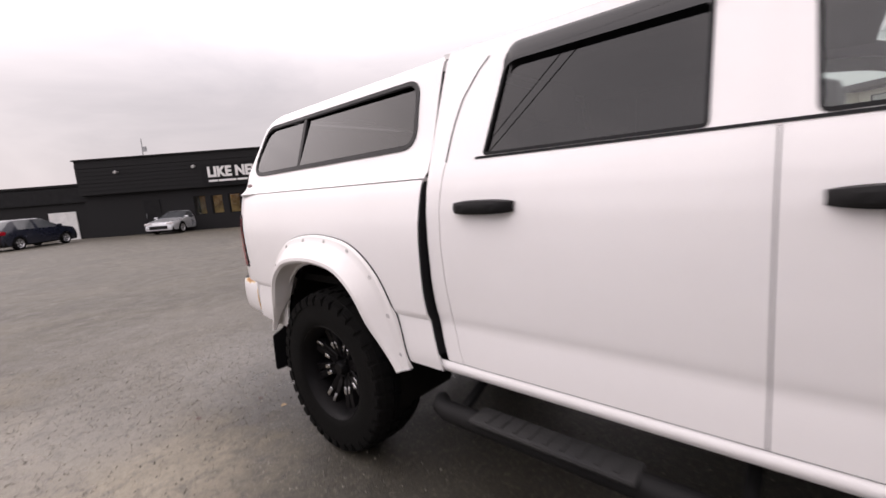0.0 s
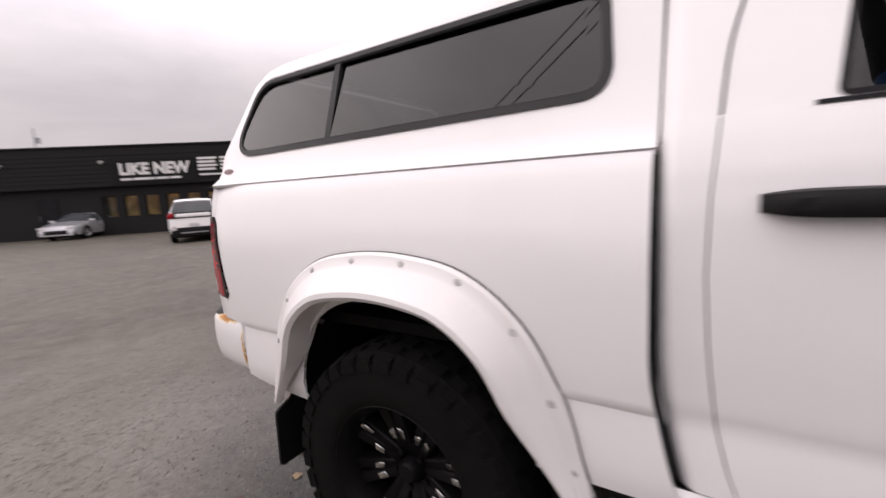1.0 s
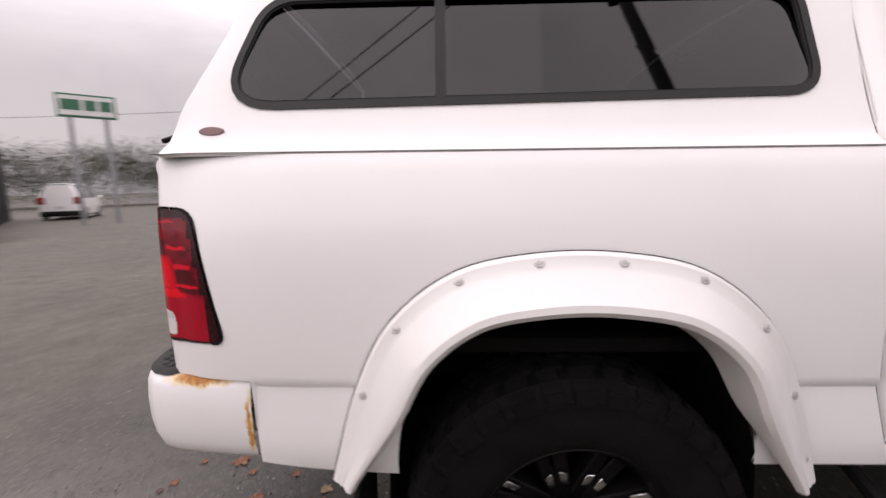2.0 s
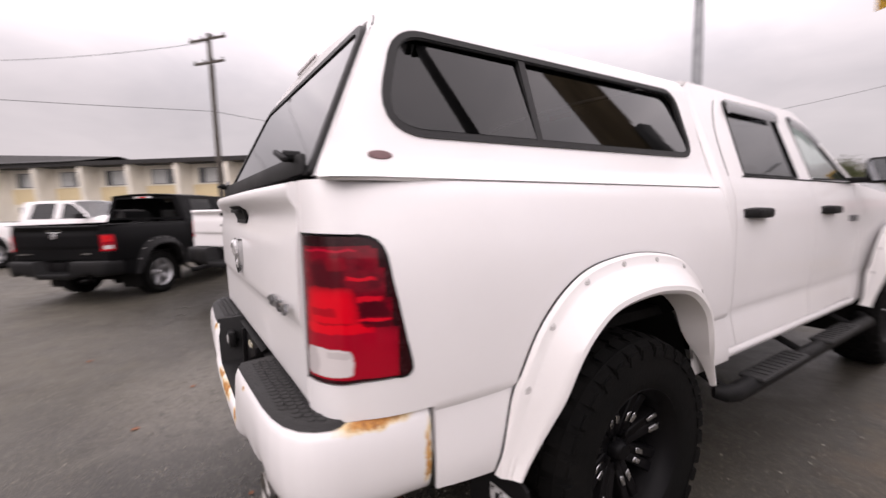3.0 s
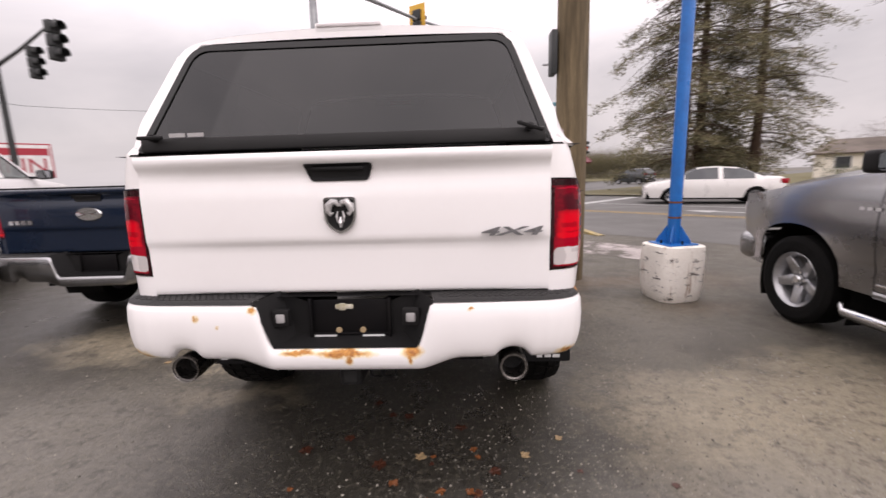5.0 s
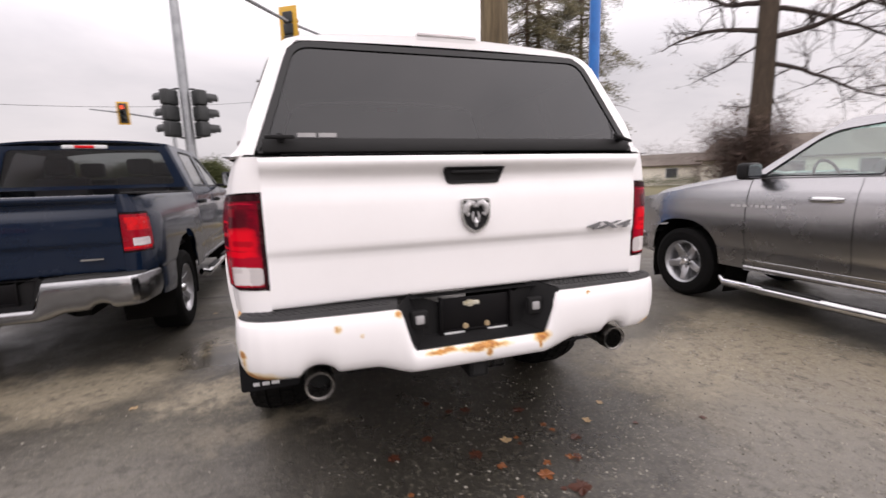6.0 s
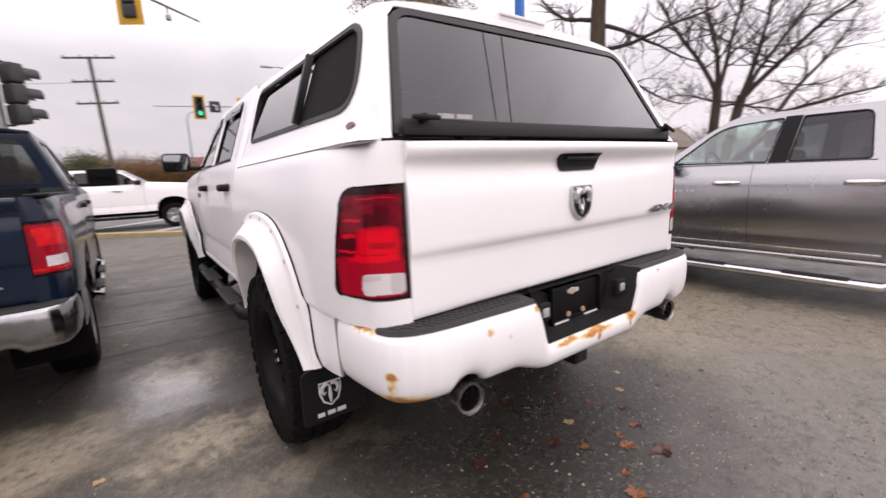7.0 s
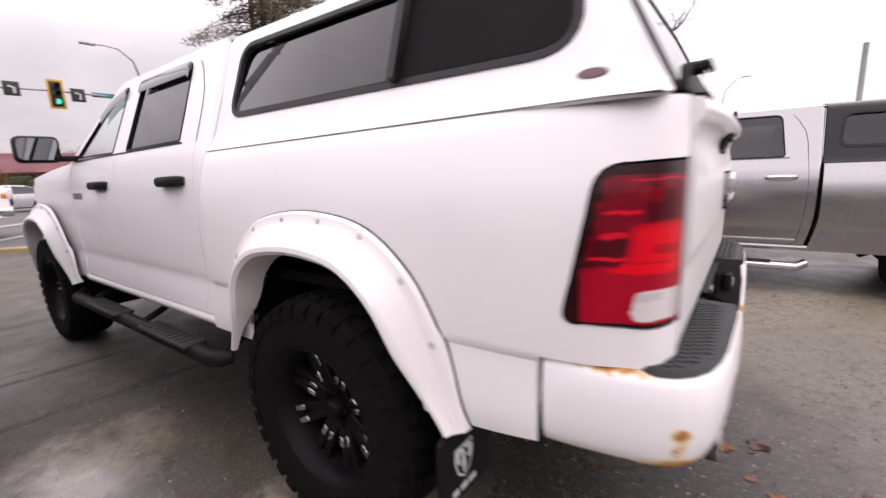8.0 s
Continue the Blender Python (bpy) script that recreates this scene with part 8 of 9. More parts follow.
def car(shape, label, at, paint_m, group="cars outside the lot"):
    P = SHAPES[shape]
    base = thing("car", label, "car", pose(*at), group)
    w, belt, L, wb = P["width"] / 2, P["belt"], P["length"], P["base"]
    wr = 0.325
    rear_ax, front_ax = -wb / 2 - 0.05, wb / 2 - 0.02
    ys = sorted({round(-L / 2 + L * k / 56, 4) for k in range(57)} | {p[0] for p in P["top"]})
    secs = []
    for y in ys:
        zt = lerp_table(P["top"], y)
        end = abs(y) / (L / 2)
        ww = w * (1 - 0.14 * max(0, (end - 0.72) / 0.28) ** 2)
        zl = 0.26
        for ax in (rear_ax, front_ax):
            if abs(y - ax) < wr + 0.07:
                zl = max(zl, 0.30 + math.sqrt((wr + 0.07) ** 2 - (y - ax) ** 2))
        if zt > belt + 0.05:
            h = zt - belt
            xr = ww * 0.93 - h * 0.42
            pts = [(ww * 0.95, zl), (ww, max(zl, 0.55)), (ww * 0.99, max(zl, belt - 0.18)), (ww * 0.95, belt), (xr, zt - 0.04), (xr * 0.9, zt - 0.005), (xr * 0.5, zt + 0.012), (0, zt + 0.018)]
        else:
            pts = [(ww * 0.95, zl), (ww, max(zl, min(0.55, zt * 0.75))), (ww * 0.99, max(min(zt - 0.10, 0.85), zl)), (ww * 0.95, max(zt - 0.03, zl)), (ww * 0.90, max(zt - 0.008, zl)), (ww * 0.8, zt), (ww * 0.45, zt + 0.012), (0, zt + 0.018)]
        secs.append((y, pts))
    body, glz = bmesh.new(), {}
    for s in (1, -1):
        for (ya, A), (yb, B) in zip(secs, secs[1:]):
            mid = (ya + yb) / 2
            for k in range(7):
                q = [(s * A[k][0], ya, A[k][1]), (s * B[k][0], yb, B[k][1]), (s * B[k + 1][0], yb, B[k + 1][1]), (s * A[k + 1][0], ya, A[k + 1][1])]
                key = None
                if k == 3 and P["side"][0] < mid < P["side"][1] and min(A[4][1], B[4][1]) > belt + 0.12:
                    span = P["side"][1] - P["side"][0]
                    if abs((mid - P["side"][0]) / span - 0.47) > 0.035:
                        key = ("side_window", s, mid > P["side"][0] + 0.47 * span)
                elif k >= 4 and min(A[4][1], B[4][1]) > belt + 0.02:
                    if P["ws"][0] < mid < P["ws"][1]:
                        key = ("windscreen", 0, 0)
                    elif P["rw"][0] < mid < P["rw"][1]:
                        key = ("rear_window", 0, 0)
                bm = body
                if key:
                    bm = glz.setdefault(key, bmesh.new())
                vs = [bm.verts.new(p) for p in (q if s > 0 else q[::-1])]
                bm.faces.new(vs)
    for bm in (body, *glz.values()):
        bmesh.ops.remove_doubles(bm, verts=bm.verts, dist=0.002)
    for y, pts in (secs[0], secs[-1]):
        ring_v = [body.verts.new((x, y, z)) for x, z in pts] + [body.verts.new((-x, y, z)) for x, z in pts[-2::-1]]
        body.faces.new(ring_v)
    part("body", body, paint_m, base, sharp=32)
    for (nm, *_), bm in glz.items():
        part(nm, bm, M_FARGLASS, base, sharp=30)
    bm = bmesh.new()
    box(bm, -w * 0.9, w * 0.9, -L / 2 + 0.1, L / 2 - 0.1, 0.20, 0.5)
    part("underbody", bm, M_LINER, base, smooth=False)
    for s in (1, -1):
        for ax in (rear_ax, front_ax):
            make_wheel(base, Matrix.Translation((s * (w * 0.985 - 0.1), ax, wr)) @ Matrix.Rotation(0 if s > 0 else math.pi, 4, "Z"), wr, 0.20, 0.215, "alloy", s)
        zt = lerp_table(P["top"], -L / 2 + 0.12)
        bm = bmesh.new()
        zl0, zl1 = (0.78, min(zt, 1.0)) if shape not in ("boxy", "van") else (0.85, 1.25)
        if shape == "boxy":
            for v in box(bm, min(s * 0.66, s * 0.84), max(s * 0.66, s * 0.84), -L / 2 - 0.02, -L / 2 + 0.22, 0.93, 1.14, 0.04):
                if v.is_valid and v.co.z > 1.05:
                    v.co.x -= s * 0.40 * (v.co.z - 1.05)
                    v.co.y += 0.42 * (v.co.z - 1.05)
        else:
            box(bm, min(s * w * 0.62, s * w * 0.93), max(s * w * 0.62, s * w * 0.93), -L / 2 - 0.02, -L / 2 + 0.25, zl0, zl1 - 0.03, 0.03)
        part("tail_lamp", bm, M_REDLENS, base)
        if shape == "boxy":
            bm = bmesh.new()
            lathe(bm, [(0.085, 0.0), (0.085, 0.03), (0.06, 0.035), (0.05, 0.02), (0.0, 0.02)], 16)
            bm.transform(Matrix.Translation((s * 0.66, -L / 2 - 0.02, 0.56)) @ Matrix.Rotation(-math.pi / 2, 4, "Z"))
            part("fog_lamp", bm, M_CLEARLENS, base, "round rear fog lamp")
            bm = bmesh.new()
            tube(bm, [(s * 0.60, -1.55, 1.64), (s * 0.61, -1.4, 1.70), (s * 0.62, 0.1, 1.70), (s * 0.62, 0.3, 1.63)], 0.022, 8)
            part("roof_rail", bm, M_PLASTIC, base)
        bm = bmesh.new()
        box(bm, min(s * w * 0.52, s * w * 0.90), max(s * w * 0.52, s * w * 0.90), L / 2 - 0.32, L / 2 - 0.02, 0.58, 0.70, 0.03)
        part("headlamp", bm, M_CLEARLENS, base)
        bm = bmesh.new()
        yy = P["ws"][1] - 0.25
        box(bm, min(s * w * 0.95, s * (w + 0.17)), max(s * w * 0.95, s * (w + 0.17)), yy - 0.05, yy + 0.05, belt, belt + 0.13, 0.03)
        part("door_mirror", bm, paint_m, base)
    if shape == "boxy":
        bm = bmesh.new()
        box(bm, -0.70, 0.70, -L / 2 - 0.012, -L / 2 + 0.1, 0.93, 1.15, 0.02)
        for v in bm.verts:
            v.co.y += 0.3 * max(0.0, v.co.z - 1.0)
        panel = part("window_surround", bm, M_PLASTIC, base)
        bm = bmesh.new()
        box(bm, -0.58, 0.58, -L / 2 - 0.03, -L / 2 + 0.1, 0.965, 1.10, 0.03)
        part("hatch_panel", bm, paint_m, panel)
        bm = bmesh.new()
        box(bm, -0.45, 0.45, -L / 2 - 0.045, -L / 2, 0.36, 0.40, 0.01)
        part("skid_plate", bm, M_ALLOY, base)
    bm = bmesh.new()
    box(bm, -w * 0.85, w * 0.85, -L / 2 - 0.03, -L / 2 + 0.2, 0.26, 0.58 if shape == "boxy" else 0.48, 0.03)
    part("rear_skirt", bm, M_PLASTIC, base)
    bm = bmesh.new()
    box(bm, -0.16, 0.16, -L / 2 - 0.035, -L / 2 - 0.02, 0.62, 0.74, 0.004)
    part("plate", bm, M_WHITEINK, base)
    bm = bmesh.new()
    box(bm, -w * 0.6, w * 0.6, L / 2 - 0.05, L / 2 + 0.015, 0.32, 0.52, 0.02)
    part("front_grille", bm, M_PLASTIC, base)
    return base


M_BEIGE = paint("pearl_white_paint", (0.70, 0.68, 0.66), 0.3, 0.7, 0.1, amount=0.05)
M_DARKGREEN = paint("dark_grey_paint", (0.04, 0.045, 0.045), 0.25, 0.8, 0.3, amount=0.1)
car("coupe", "silver coupe parked before the black shop", (-6.9, -27.0, 0, 0, 0, -48), M_SILVER)
car("hatch", "dark navy hatchback parked before the black shop", (0.0, -28.2, 0, 0, 0, 132), M_NAVY)
car("hatch", "dark red hatchback parked before the black shop", (3.5, -26.3, 0, 0, 0, 132), M_RED)
car("boxy", "boxy white small car with roof rails parked on the lot", (-7.5, -16.3, 0, 0, 0, 148), M_WHITE)
car("hatch", "glossy red hatchback parked on the lot", (-10.6, -14.7, 0, 0, 0, 140), M_RED)
car("boxy", "dark car parked by the shop wing", (-13.4, -18.0, 0, 0, 0, 133), M_DARKGREEN)
car("van", "white van parked beyond the lot", (-22.5, -21.5, 0, 0, 0, 120), M_WHITE)
car("sedan", "pearl-white sedan on the main road", (10.6, 16.2, 0, 0, 0, 70), M_BEIGE, "cars on the road")
car("sedan", "dark red sedan at the far crossing", (9.6, 44.0, 0, 0, 0, -150), M_DARKGREEN, "cars on the road")
car("boxy", "white car on the far street", (14.5, 55.0, 0, 0, 0, 30), M_WHITE, "cars on the road")
car("boxy", "dark car at the far verge", (19.5, 46.0, 0, 0, 0, 30), M_DARKGREEN, "cars on the road")
car("sedan", "silver car beyond the crossing", (2.7, 33.0, 0, 0, 0, 80), M_SILVER, "cars on the road")
pickup(dict(PLAIN, label="white crew-cab pickup truck crossing the junction", pose=pose(-5.07, 17.17, 0, 0, 0, -97), paint=M_WHITE, emblem="bow", lamp="plain", bumper=M_CHROME, front_bumper=M_CHROME, rear_glass=M_TINT, front_glass=M_TINT, sz=1.0, dz=-0.08, wheel_r=0.40, step="black", group="cars on the road"))
pickup(dict(PLAIN, label="white crew-cab pickup truck parked beyond the lot", pose=pose(-15.9, -4.55, 0, 0, 0, -38), paint=M_WHITE, emblem="bow", lamp="plain", bumper=M_CHROME, front_bumper=M_CHROME, rear_glass=M_TINT, front_glass=M_TINT, group="cars outside the lot"))

# ---- trees and woods ----
M_BARK = surf("grey_brown_bark", (0.085, 0.058, 0.036), (0.038, 0.029, 0.021), 0.9, scale=2.0, fine=14, bump=0.8, stretch=(3, 3, 0.6))
M_REDBARK = surf("reddish_bark", (0.12, 0.072, 0.05), (0.075, 0.05, 0.036), 0.9, scale=2.0, fine=14, bump=0.8, stretch=(3, 3, 0.6))
M_TWIG = surf("twigs", (0.060, 0.042, 0.034), (0.038, 0.027, 0.023), 0.9)


def leaf_mat(name, a, b):
    m, nt, p = shader(name)
    g = nt.nodes.new("ShaderNodeNewGeometry")
    nt.links.new(mix_color(nt, g.outputs["Random Per Island"], a, b), p.inputs["Base Color"])
    p.inputs["Roughness"].default_value = 0.75
    p.inputs["Specular IOR Level"].default_value = 0.2
    return m


M_FIR = leaf_mat("conifer_needles", (0.060, 0.061, 0.029), (0.200, 0.170, 0.096))
M_BRUSH = leaf_mat("bare_brush", (0.085, 0.058, 0.050), (0.17, 0.12, 0.095))
M_SHRUB = leaf_mat("hedge_leaves", (0.032, 0.044, 0.015), (0.085, 0.090, 0.032))
M_RUSSET = leaf_mat("russet_leaves", (0.10, 0.050, 0.022), (0.19, 0.11, 0.04))
M_WOODS = leaf_mat("bare_woods", (0.11, 0.09, 0.08), (0.19, 0.16, 0.145))


def grow(bm, rng, p, d, length, r, depth, tips, droop=0.0, spread=0.75, kids=(3, 4), seg=5):
    n = 5
    pts, radii = [Vector(p)], [r]
    d = Vector(d).normalized()
    for k in range(n):
        d = (d + Vector((rng.uniform(-1, 1), rng.uniform(-1, 1), rng.uniform(-0.6, 0.9))) * 0.27 - Vector((0, 0, droop * 0.05))).normalized()
        pts.append(pts[-1] + d * length / n)
        radii.append(r * (1 - 0.55 * (k + 1) / n))
    tube(bm, pts, radii, max(3, seg), False)
    if depth == 0:
        tips.append(pts[-1])
        return
    for k in range(rng.randint(*kids)):
        t = rng.uniform(0.35, 1.0)
        i = min(int(t * n), n - 1)
        q = pts[i].lerp(pts[i + 1], t * n - i)
        out = Vector((rng.uniform(-1, 1), rng.uniform(-1, 1), rng.uniform(-0.3, 0.8)))
        nd = (d * (1 - spread * 0.45) + out.normalized() * spread).normalized()
        grow(bm, rng, q, nd, length * rng.uniform(0.52, 0.78), max(radii[i] * 0.58, 0.007), depth - 1, tips, droop, spread, kids, max(3, seg - 1))
    grow(bm, rng, pts[-1], d, length * 0.62, max(radii[-1] * 0.9, 0.007), depth - 1, tips, droop, spread, kids, max(3, seg - 1))


def leaves(bm, rng, centre, radius, count, size, flat=1.0, thin=1.0, lift=1.0):
    for _ in range(count):
        v = Vector((rng.gauss(0, 1), rng.gauss(0, 1), rng.gauss(0, 1) * flat)) * radius * 0.5
        c = Vector(centre) + v
        a = Vector((rng.uniform(-1, 1), rng.uniform(-1, 1), rng.uniform(-1, 1) * lift)).normalized() * size * rng.uniform(0.6, 1.4)
        b = a.orthogonal().normalized() * size * rng.uniform(0.25, 0.5) * thin
        vs = [bm.verts.new(c + q) for q in (-a, b, a, -b)]
        bm.faces.new(vs)


def stem_line(rng, p, d, length, wig, lift, n=8):
    pts = [Vector(p)]
    d = Vector(d).normalized()
    for k in range(n):
        d = (d + Vector((rng.uniform(-1, 1), rng.uniform(-1, 1), rng.uniform(-1, 1))) * wig + Vector((0, 0, lift))).normalized()
        pts.append(pts[-1] + d * length / n)
    return pts


def twigs(bm, rng, pts, r, count, length, start, tips, droop, depth=2):
    n = len(pts) - 1
    for k in range(count):
        f = start + (1 - start) * (k + rng.random()) / count
        i = min(int(f * n), n - 1)
        q = pts[i].lerp(pts[i + 1], f * n - i)
        d = (pts[i + 1] - pts[i]).normalized()
        out = Vector((rng.uniform(-1, 1), rng.uniform(-1, 1), rng.uniform(-0.5, 1.0))).normalized()
        grow(bm, rng, q, d * 0.6 + out, length * rng.uniform(0.6, 1.3) * (1.15 - 0.5 * f), max(r * (0.46 - 0.26 * f), 0.011), depth, tips, droop, 0.9, (2, 4), 4)


def bare_tree(label, at, seed, stems, limbs=(), crown_leaves=0):
    """Stems: base, direction, length, radius, forks (direction, length, radius). Limbs: height, direction, length, radius, lift."""
    t = thing("tree", label, "tree", pose(*at), "trees across the road")
    rng = random.Random(seed)
    tips = []
    for off, d, length, r, taper, forks in stems:
        pts = stem_line(rng, off, d, length, 0.035, 0.01)
        bm = bmesh.new()
        tube(bm, pts, [r * (1.25 if k == 0 else 1 - (1 - taper) * k / 8) for k in range(9)], 12)
        trunk = part("trunk", bm, M_BARK, t)
        bm = bmesh.new()
        for fd, fl, fr in forks:
            arm = stem_line(rng, pts[-1] - (pts[-1] - pts[-2]) * 0.4, fd, fl, 0.15, 0.02)
            tube(bm, arm, [fr * (1 - 0.75 * k / 8) for k in range(9)], 8)
            twigs(bm, rng, arm, fr, 20, fl * 0.24, 0.2, tips, 0.3, 2)
        for z, ld, ll, lr, lift in limbs:
            f = min(z / length, 0.98) * 8
            q = pts[int(f)].lerp(pts[int(f) + 1], f - int(f))
            arm = stem_line(rng, q, ld, ll, 0.22, lift, 10)
            tube(bm, arm, [lr * (1 - 0.78 * k / 10) for k in range(11)], 8)
            twigs(bm, rng, arm, lr, 14, ll * 0.24, 0.2, tips, 1.0, 2)
        if forks or limbs:
            tagged(part("limb_wood", bm, M_TWIG, trunk), kind="stuff")
    if crown_leaves:
        bm = bmesh.new()
        for p in tips[:: max(1, len(tips) // crown_leaves)]:
            leaves(bm, rng, p, 0.5, 3, 0.07)
        tagged(part("last_leaves", bm, M_RUSSET, t), kind="stuff")
    return t


def conifer(label, at, seed, height, radius, bare=0.12):
    """A ragged conifer: long boughs with flat drooping sprays, gaps between them."""
    t = thing("tree", label, "tree", pose(*at), "trees across the road")
    rng = random.Random(seed)
    bm = bmesh.new()
    tube(bm, [(0, 0, 0), (0.1, 0, height * 0.3), (0.05, 0.1, height * 0.6), (0, 0, height)], [height * 0.018, height * 0.015, height * 0.010, 0.02], 12)
    part("trunk", bm, M_REDBARK, t)
    wood, fol = bmesh.new(), bmesh.new()
    for k in range(int(height * 6.5)):
        f = bare + (1 - bare) * (k + rng.random()) / (height * 6.5)
        z = height * f
        length = radius * min(1.0, 0.36 + 2.3 * f) * (1.05 - f) ** 0.55 * rng.uniform(0.45, 1.12)
        a = rng.uniform(0, 2 * math.pi)
        rise_, fall = rng.uniform(0.0, 0.25), rng.uniform(0.32, 0.62)
        out = Vector((math.cos(a), math.sin(a), 0))
        side = Vector((-math.sin(a), math.cos(a), 0))
        pts = [out * length * q + Vector((0, 0, z + rise_ * length * q - fall * length * q * q)) for q in (j / 6 for j in range(7))]
        tube(wood, pts, [0.055, 0.045, 0.035, 0.026, 0.018, 0.012, 0.006], 4, False)
        if rng.random() < 0.26:
            continue
        for j in range(2, 7):
            reach = 0.32 * length * (1.15 - j / 6) + 0.25
            for sgn in (-1, 1):
                tip = pts[j] + side * sgn * reach + out * reach * 0.5 - Vector((0, 0, 0.22 * reach + 0.1))
                tube(wood, [pts[j], pts[j].lerp(tip, 0.5) + Vector((0, 0, 0.04)), tip], [0.014, 0.010, 0.004], 3, False)
                for q in (0.3, 0.65, 1.0):
                    leaves(fol, rng, pts[j].lerp(tip, q) - Vector((0, 0, 0.14)), 0.44, 8, 0.14, 0.62, 0.7, 0.6)
        leaves(fol, rng, pts[-1], 0.5, 14, 0.15, 0.4, 0.7, 0.6)
    tagged(part("branch_wood", wood, M_REDBARK, t), kind="stuff")
    tagged(part("crown", fol, M_FIR, t), kind="stuff")
    return t


conifer("tall ragged conifer with reddish trunk", (14.4, 26.0, 0), 3, 17, 6.2, 0.12)
conifer("tall dense conifer with drooping boughs", (16.2, 27.6, 0), 8, 19, 5.6, 0.10)
conifer("tall ragged conifer at the road's far side", (19.6, 27.2, 0), 21, 18, 5.4, 0.12)
RT = Vector((0.56, -0.83, 0))
DP = Vector((0.83, 0.56, 0))


def aim(side, deep, up):
    return RT * side + DP * deep + Vector((0, 0, up))


bare_tree("huge bare broadleaf tree with thick trunk", (20.4, 14.0, 0), 5, [((0, 0, -0.2), (0.03, -0.02, 1), 16, 0.53, 0.62, [(aim(-0.4, 0.2, 1), 6, 0.2), (aim(0.4, -0.3, 1), 6, 0.2), (aim(0.0, 0.5, 1), 5, 0.16)])],
          [(8.2, aim(-1, -0.2, 0.30), 5.2, 0.13, -0.05), (7.9, aim(-1, 0.5, -0.35), 3.6, 0.07, -0.04), (9.6, aim(-1, 0.1, 0.35), 5.0, 0.14, 0.02), (7.9, aim(1, -0.2, 0.25), 6.0, 0.14, -0.05), (6.9, aim(1, 0.2, -0.45), 5.2, 0.11, 0.02), (9.3, aim(1, 0.3, -0.10), 6.0, 0.13, -0.05),
           (10.6, aim(0.9, -0.5, 0.5), 5.0, 0.13, 0.0), (11.5, aim(-0.8, -0.5, 0.6), 5.0, 0.13, 0.0), (12.6, aim(0.3, 0.8, 0.7), 4.5, 0.12, 0.0), (5.6, aim(0.7, 0.4, -0.3), 2.6, 0.05, -0.05), (5.0, aim(-0.9, 0.2, 0.1), 2.2, 0.04, -0.05), (13.5, aim(-0.6, 0.3, 0.8), 4.0, 0.10, 0.0), (14.0, aim(0.8, 0.0, 0.6), 4.0, 0.10, 0.0)], 420)
bare_tree("bare many-stemmed broadleaf tree", (24.1, 9.35, 0), 12, [
    ((0, 0, -0.2), aim(0.05, 0, 1), 5.2, 0.26, 0.85, [(aim(-0.28, 0, 1), 6.5, 0.14), (aim(0.03, 0.2, 1), 7.0, 0.15), (aim(0.25, -0.1, 1), 6.5, 0.13)]),
    ((0.28, -0.42, -0.2), aim(0.15, 0, 1), 4.9, 0.27, 0.85, [(aim(0.18, 0.1, 1), 6.5, 0.15), (aim(0.85, -0.1, 1), 6.5, 0.15), (aim(0.45, -0.2, 1), 6.0, 0.12)]),
    ((0.42, -0.62, -0.2), aim(0.52, 0, 1), 4.6, 0.16, 0.8, [(aim(0.5, 0.1, 1), 5.5, 0.12), (aim(1.3, 0, 0.40), 4.6, 0.10)])],
    [(4.6, aim(-1, -0.1, 0.25), 3.2, 0.05, -0.02), (4.3, aim(1, 0.1, 0.2), 3.4, 0.05, -0.02)], 200)


def thicket(name, label, mat, path_pts, height, depth, count, size, seed, twiggy=False):
    """A run of shrubs or far woods, uneven in outline."""
    rng = random.Random(seed)
    bm = bmesh.new()
    a, b = Vector(path_pts[0]), Vector(path_pts[1])
    for k in range(count):
        f = rng.random()
        c = a.lerp(b, f)
        h = height * (0.72 + 0.28 * math.sin(f * 17 + seed) * math.sin(f * 41 + 2 * seed)) * math.sqrt(rng.random())
        q = Vector((rng.uniform(-depth, depth), rng.uniform(-depth, depth), 0))
        leaves(bm, rng, (c.x + q.x, c.y + q.y, h), size * 2.2, 8, size * (1.0 if twiggy or name == "woods" else 0.42), 1.0, 0.12 if twiggy or name == "woods" else 1.0, 2.5 if twiggy or name == "woods" else 1.0)
    return single(name, bm, mat, label, "vegetation", kind="stuff")


thicket("hedge", "clipped dark green hedge beyond the road", M_SHRUB, [(-30, 55), (-3.0, 50.5)], 4.6, 0.9, 12000, 0.28, 2)
thicket("hedge", "green and russet hedge before the red-roofed building", M_SHRUB, [(2.0, 50), (14.0, 52)], 2.4, 0.8, 2600, 0.22, 4)
thicket("shrub", "russet autumn shrubs at the hedge's end", M_RUSSET, [(-3.4, 50), (4.5, 49.5)], 4.2, 0.8, 3200, 0.24, 5)
thicket("woods", "distant leafless woods on the skyline", M_WOODS, [(-60, 120), (45, 120)], 8.5, 6, 7000, 0.8, 6)
thicket("woods", "distant dark trees on the skyline", M_FIR, [(20, 95), (60, 85)], 6.0, 4, 4200, 0.7, 9)
thicket("woods", "distant dark woods behind the shop", M_SHRUB, [(-31, -50), (-75, -18)], 7.5, 4, 11000, 0.5, 10)
thicket("shrub", "leafless brown brushwood below the bare trees", M_BRUSH, [(19.6, 15.5), (21.2, 13.4)], 4.6, 0.9, 3800, 0.24, 11, True)
thicket("shrub", "low garden shrubs before the bungalow", M_SHRUB, [(36, 41), (44, 33)], 1.5, 0.8, 1600, 0.14, 12)
thicket("woods", "bare thicket on the skyline behind the bungalows", M_WOODS, [(50, 52), (72, -30)], 6.5, 4, 5000, 0.6, 13)

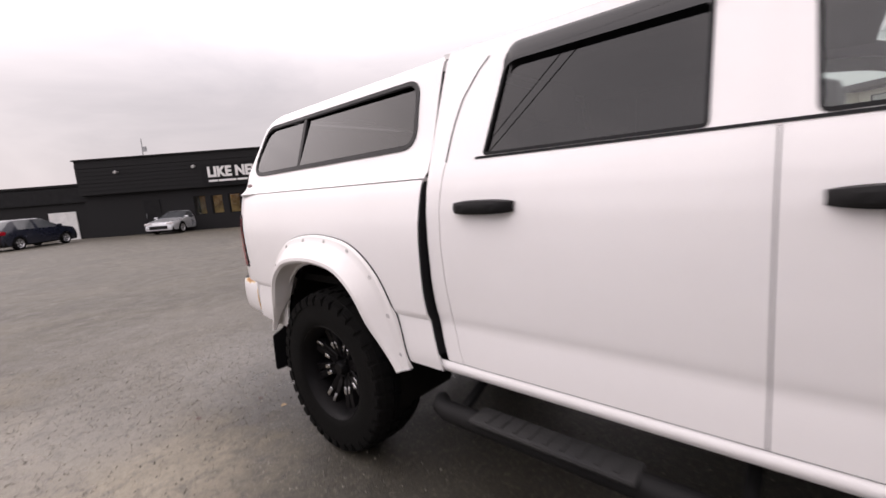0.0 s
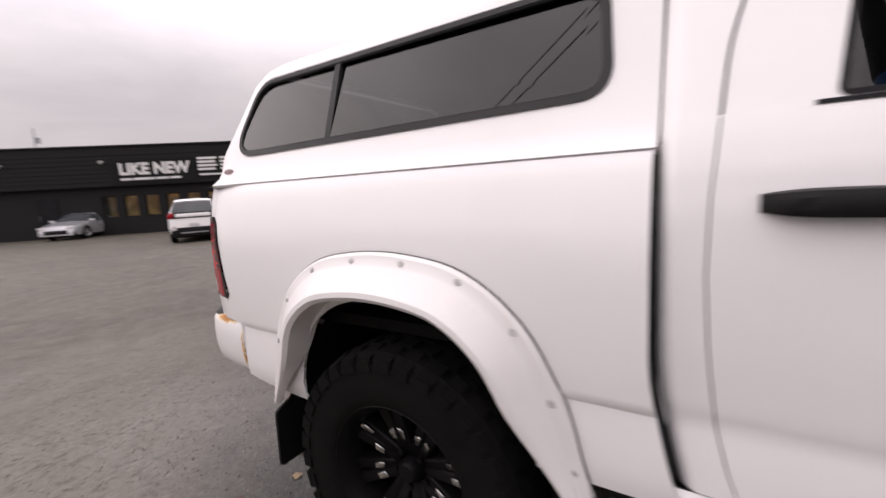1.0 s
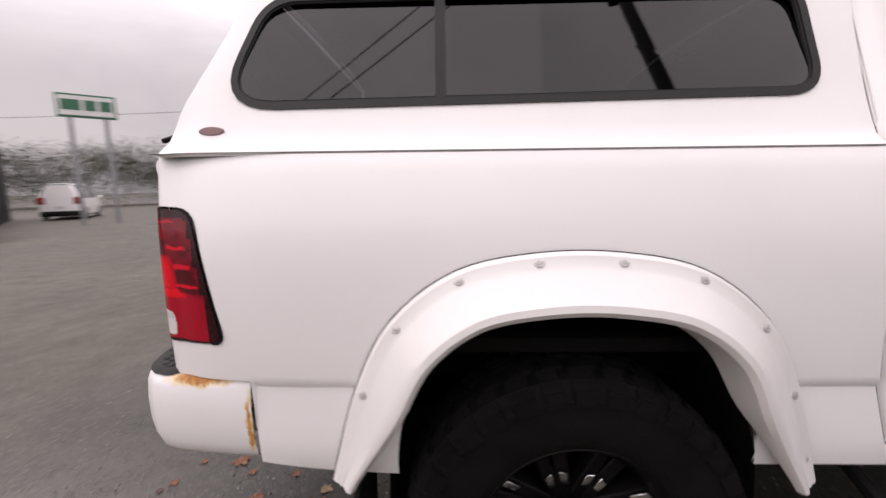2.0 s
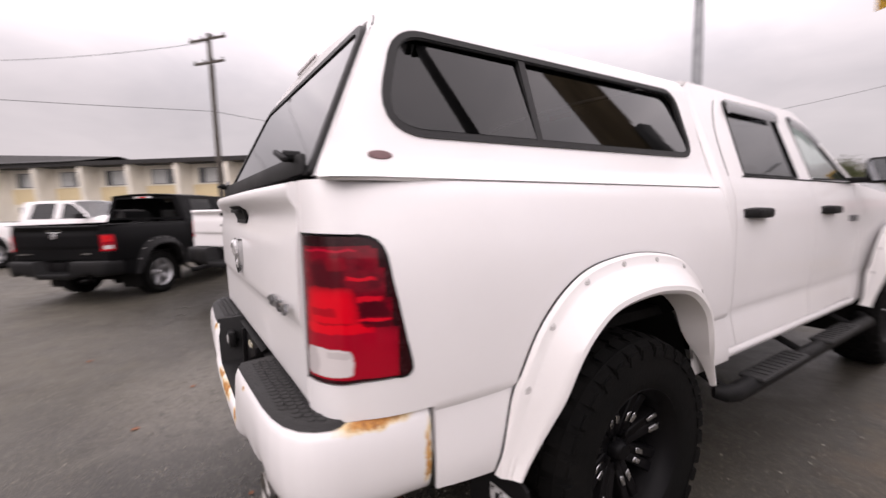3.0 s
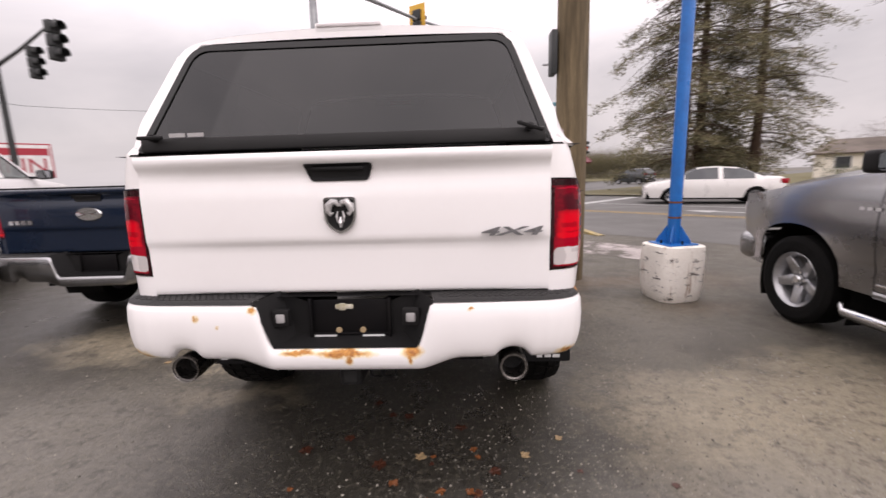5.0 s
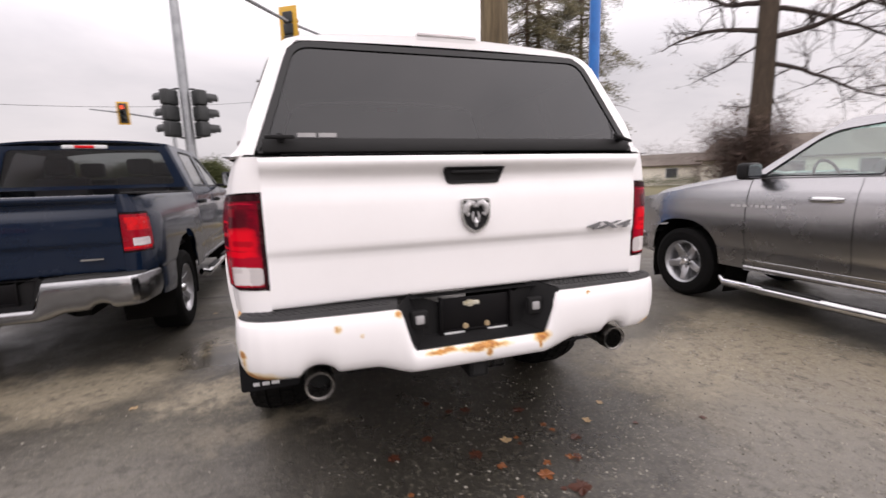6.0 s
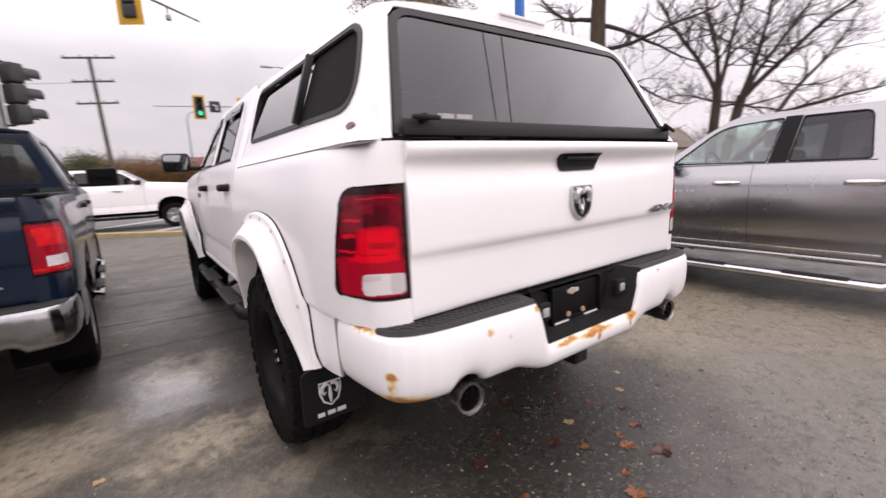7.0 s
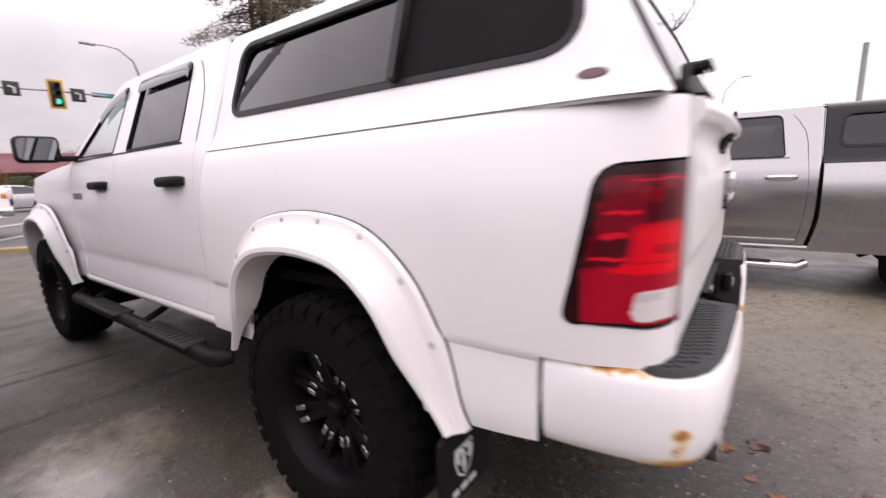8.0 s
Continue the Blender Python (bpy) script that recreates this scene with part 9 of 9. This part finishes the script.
# ---- fallen leaves and gravel ----
LEAFM = [surf("wet_brown_leaf", (0.085, 0.026, 0.013), (0.045, 0.016, 0.009), 0.4, scale=25), surf("orange_leaf", (0.27, 0.095, 0.028), (0.13, 0.042, 0.016), 0.45, scale=25), surf("pale_tan_leaf", (0.42, 0.30, 0.16), (0.32, 0.22, 0.12), 0.5, scale=25)]
leaf_mesh = []
for k in range(4):
    rng = random.Random(40 + k)
    bm = bmesh.new()
    n = 20
    c = bm.verts.new((0, 0, 0.006))
    rim = []
    for j in range(n):
        a = 2 * math.pi * j / n
        r = 0.5 * (0.72 + 0.28 * abs(math.cos(2.5 * a))) * rng.uniform(0.68, 1.12) * (1 - 0.25 * math.cos(a + k))
        rim.append(bm.verts.new((r * math.cos(a), 0.9 * r * math.sin(a), 0.004 + 0.22 * r * rng.uniform(0, 1))))
    for j in range(n):
        bm.faces.new((c, rim[j], rim[(j + 1) % n]))
    me = bpy.data.meshes.new("leaf")
    bm.to_mesh(me)
    bm.free()
    me.materials.append(LEAFM[0])
    leaf_mesh.append(me)
rng = random.Random(77)
spots = [(0.05, -0.30, 0.10, 1), (0.24, 0.20, 0.07, 2), (0.30, -0.10, 0.09, 1), (0.42, -0.22, 0.11, 0), (0.20, -0.55, 0.05, 1), (-0.35, 0.25, 0.08, 0), (-0.15, 0.35, 0.07, 0), (0.05, 0.15, 0.09, 0), (-0.55, -0.5, 0.05, 1), (-1.81, 1.31, 0.06, 2), (-0.30, -0.75, 0.05, 1),
         (0.45, 0.45, 0.08, 0), (0.15, 0.55, 0.07, 0), (-1.45, -0.55, 0.06, 1), (0.95, 0.35, 0.05, 2), (-0.05, 0.7, 0.06, 0), (0.6, 0.1, 0.07, 0), (-1.75, 3.4, 0.06, 2), (-2.0, -0.2, 0.05, 1), (1.39, 0.02, 0.045, 0), (-3.3, -1.0, 0.06, 1), (0.36, -0.02, 0.05, 1), (0.52, -0.05, 0.06, 0), (0.12, -0.2, 0.05, 1)]
for _ in range(14):
    spots.append((rng.gauss(0.25, 0.30), rng.gauss(0.0, 0.24), rng.uniform(0.03, 0.06), rng.choice((0, 0, 1, 1, 1, 2))))
for x, y, size, tone in spots:
    me = leaf_mesh[rng.randrange(4)].copy()
    me.materials.clear()
    me.materials.append(LEAFM[tone])
    ob = new("fallen_leaf", me)
    ob.matrix_world = pose(x, y, 0.002, 0, 0, rng.uniform(0, 360)) @ Matrix.Scale(size, 4)
    tagged(ob, ("wet brown maple leaf lying on asphalt", "orange maple leaf lying on asphalt", "pale tan maple leaf lying on asphalt")[tone], "leaf", "fallen leaves")
M_PEBBLE = leaf_mat("pebbles", (0.08, 0.075, 0.065), (0.33, 0.305, 0.26))
bm = bmesh.new()
rng = random.Random(9)
for _ in range(24000):
    x, y = rng.uniform(-5, 4.5), rng.uniform(-6, 6)
    if rng.random() < 0.5:
        x, y = rng.gauss(1.3, 0.9), rng.gauss(-1.1, 1.2)
    r = 0.0024 + 0.0062 * rng.random() ** 4
    vs = [bm.verts.new((x + r * rng.uniform(0.6, 1.2) * math.cos(a), y + r * rng.uniform(0.6, 1.2) * math.sin(a), 0.0)) for a in (k * math.pi * 0.4 for k in range(5))]
    t = bm.verts.new((x, y, r * 0.9))
    for k in range(5):
        bm.faces.new((vs[k], vs[(k + 1) % 5], t))
single("gravel", bm, M_PEBBLE, "loose grit and pale pebbles on the asphalt", "gravel", kind="stuff", smooth=False)
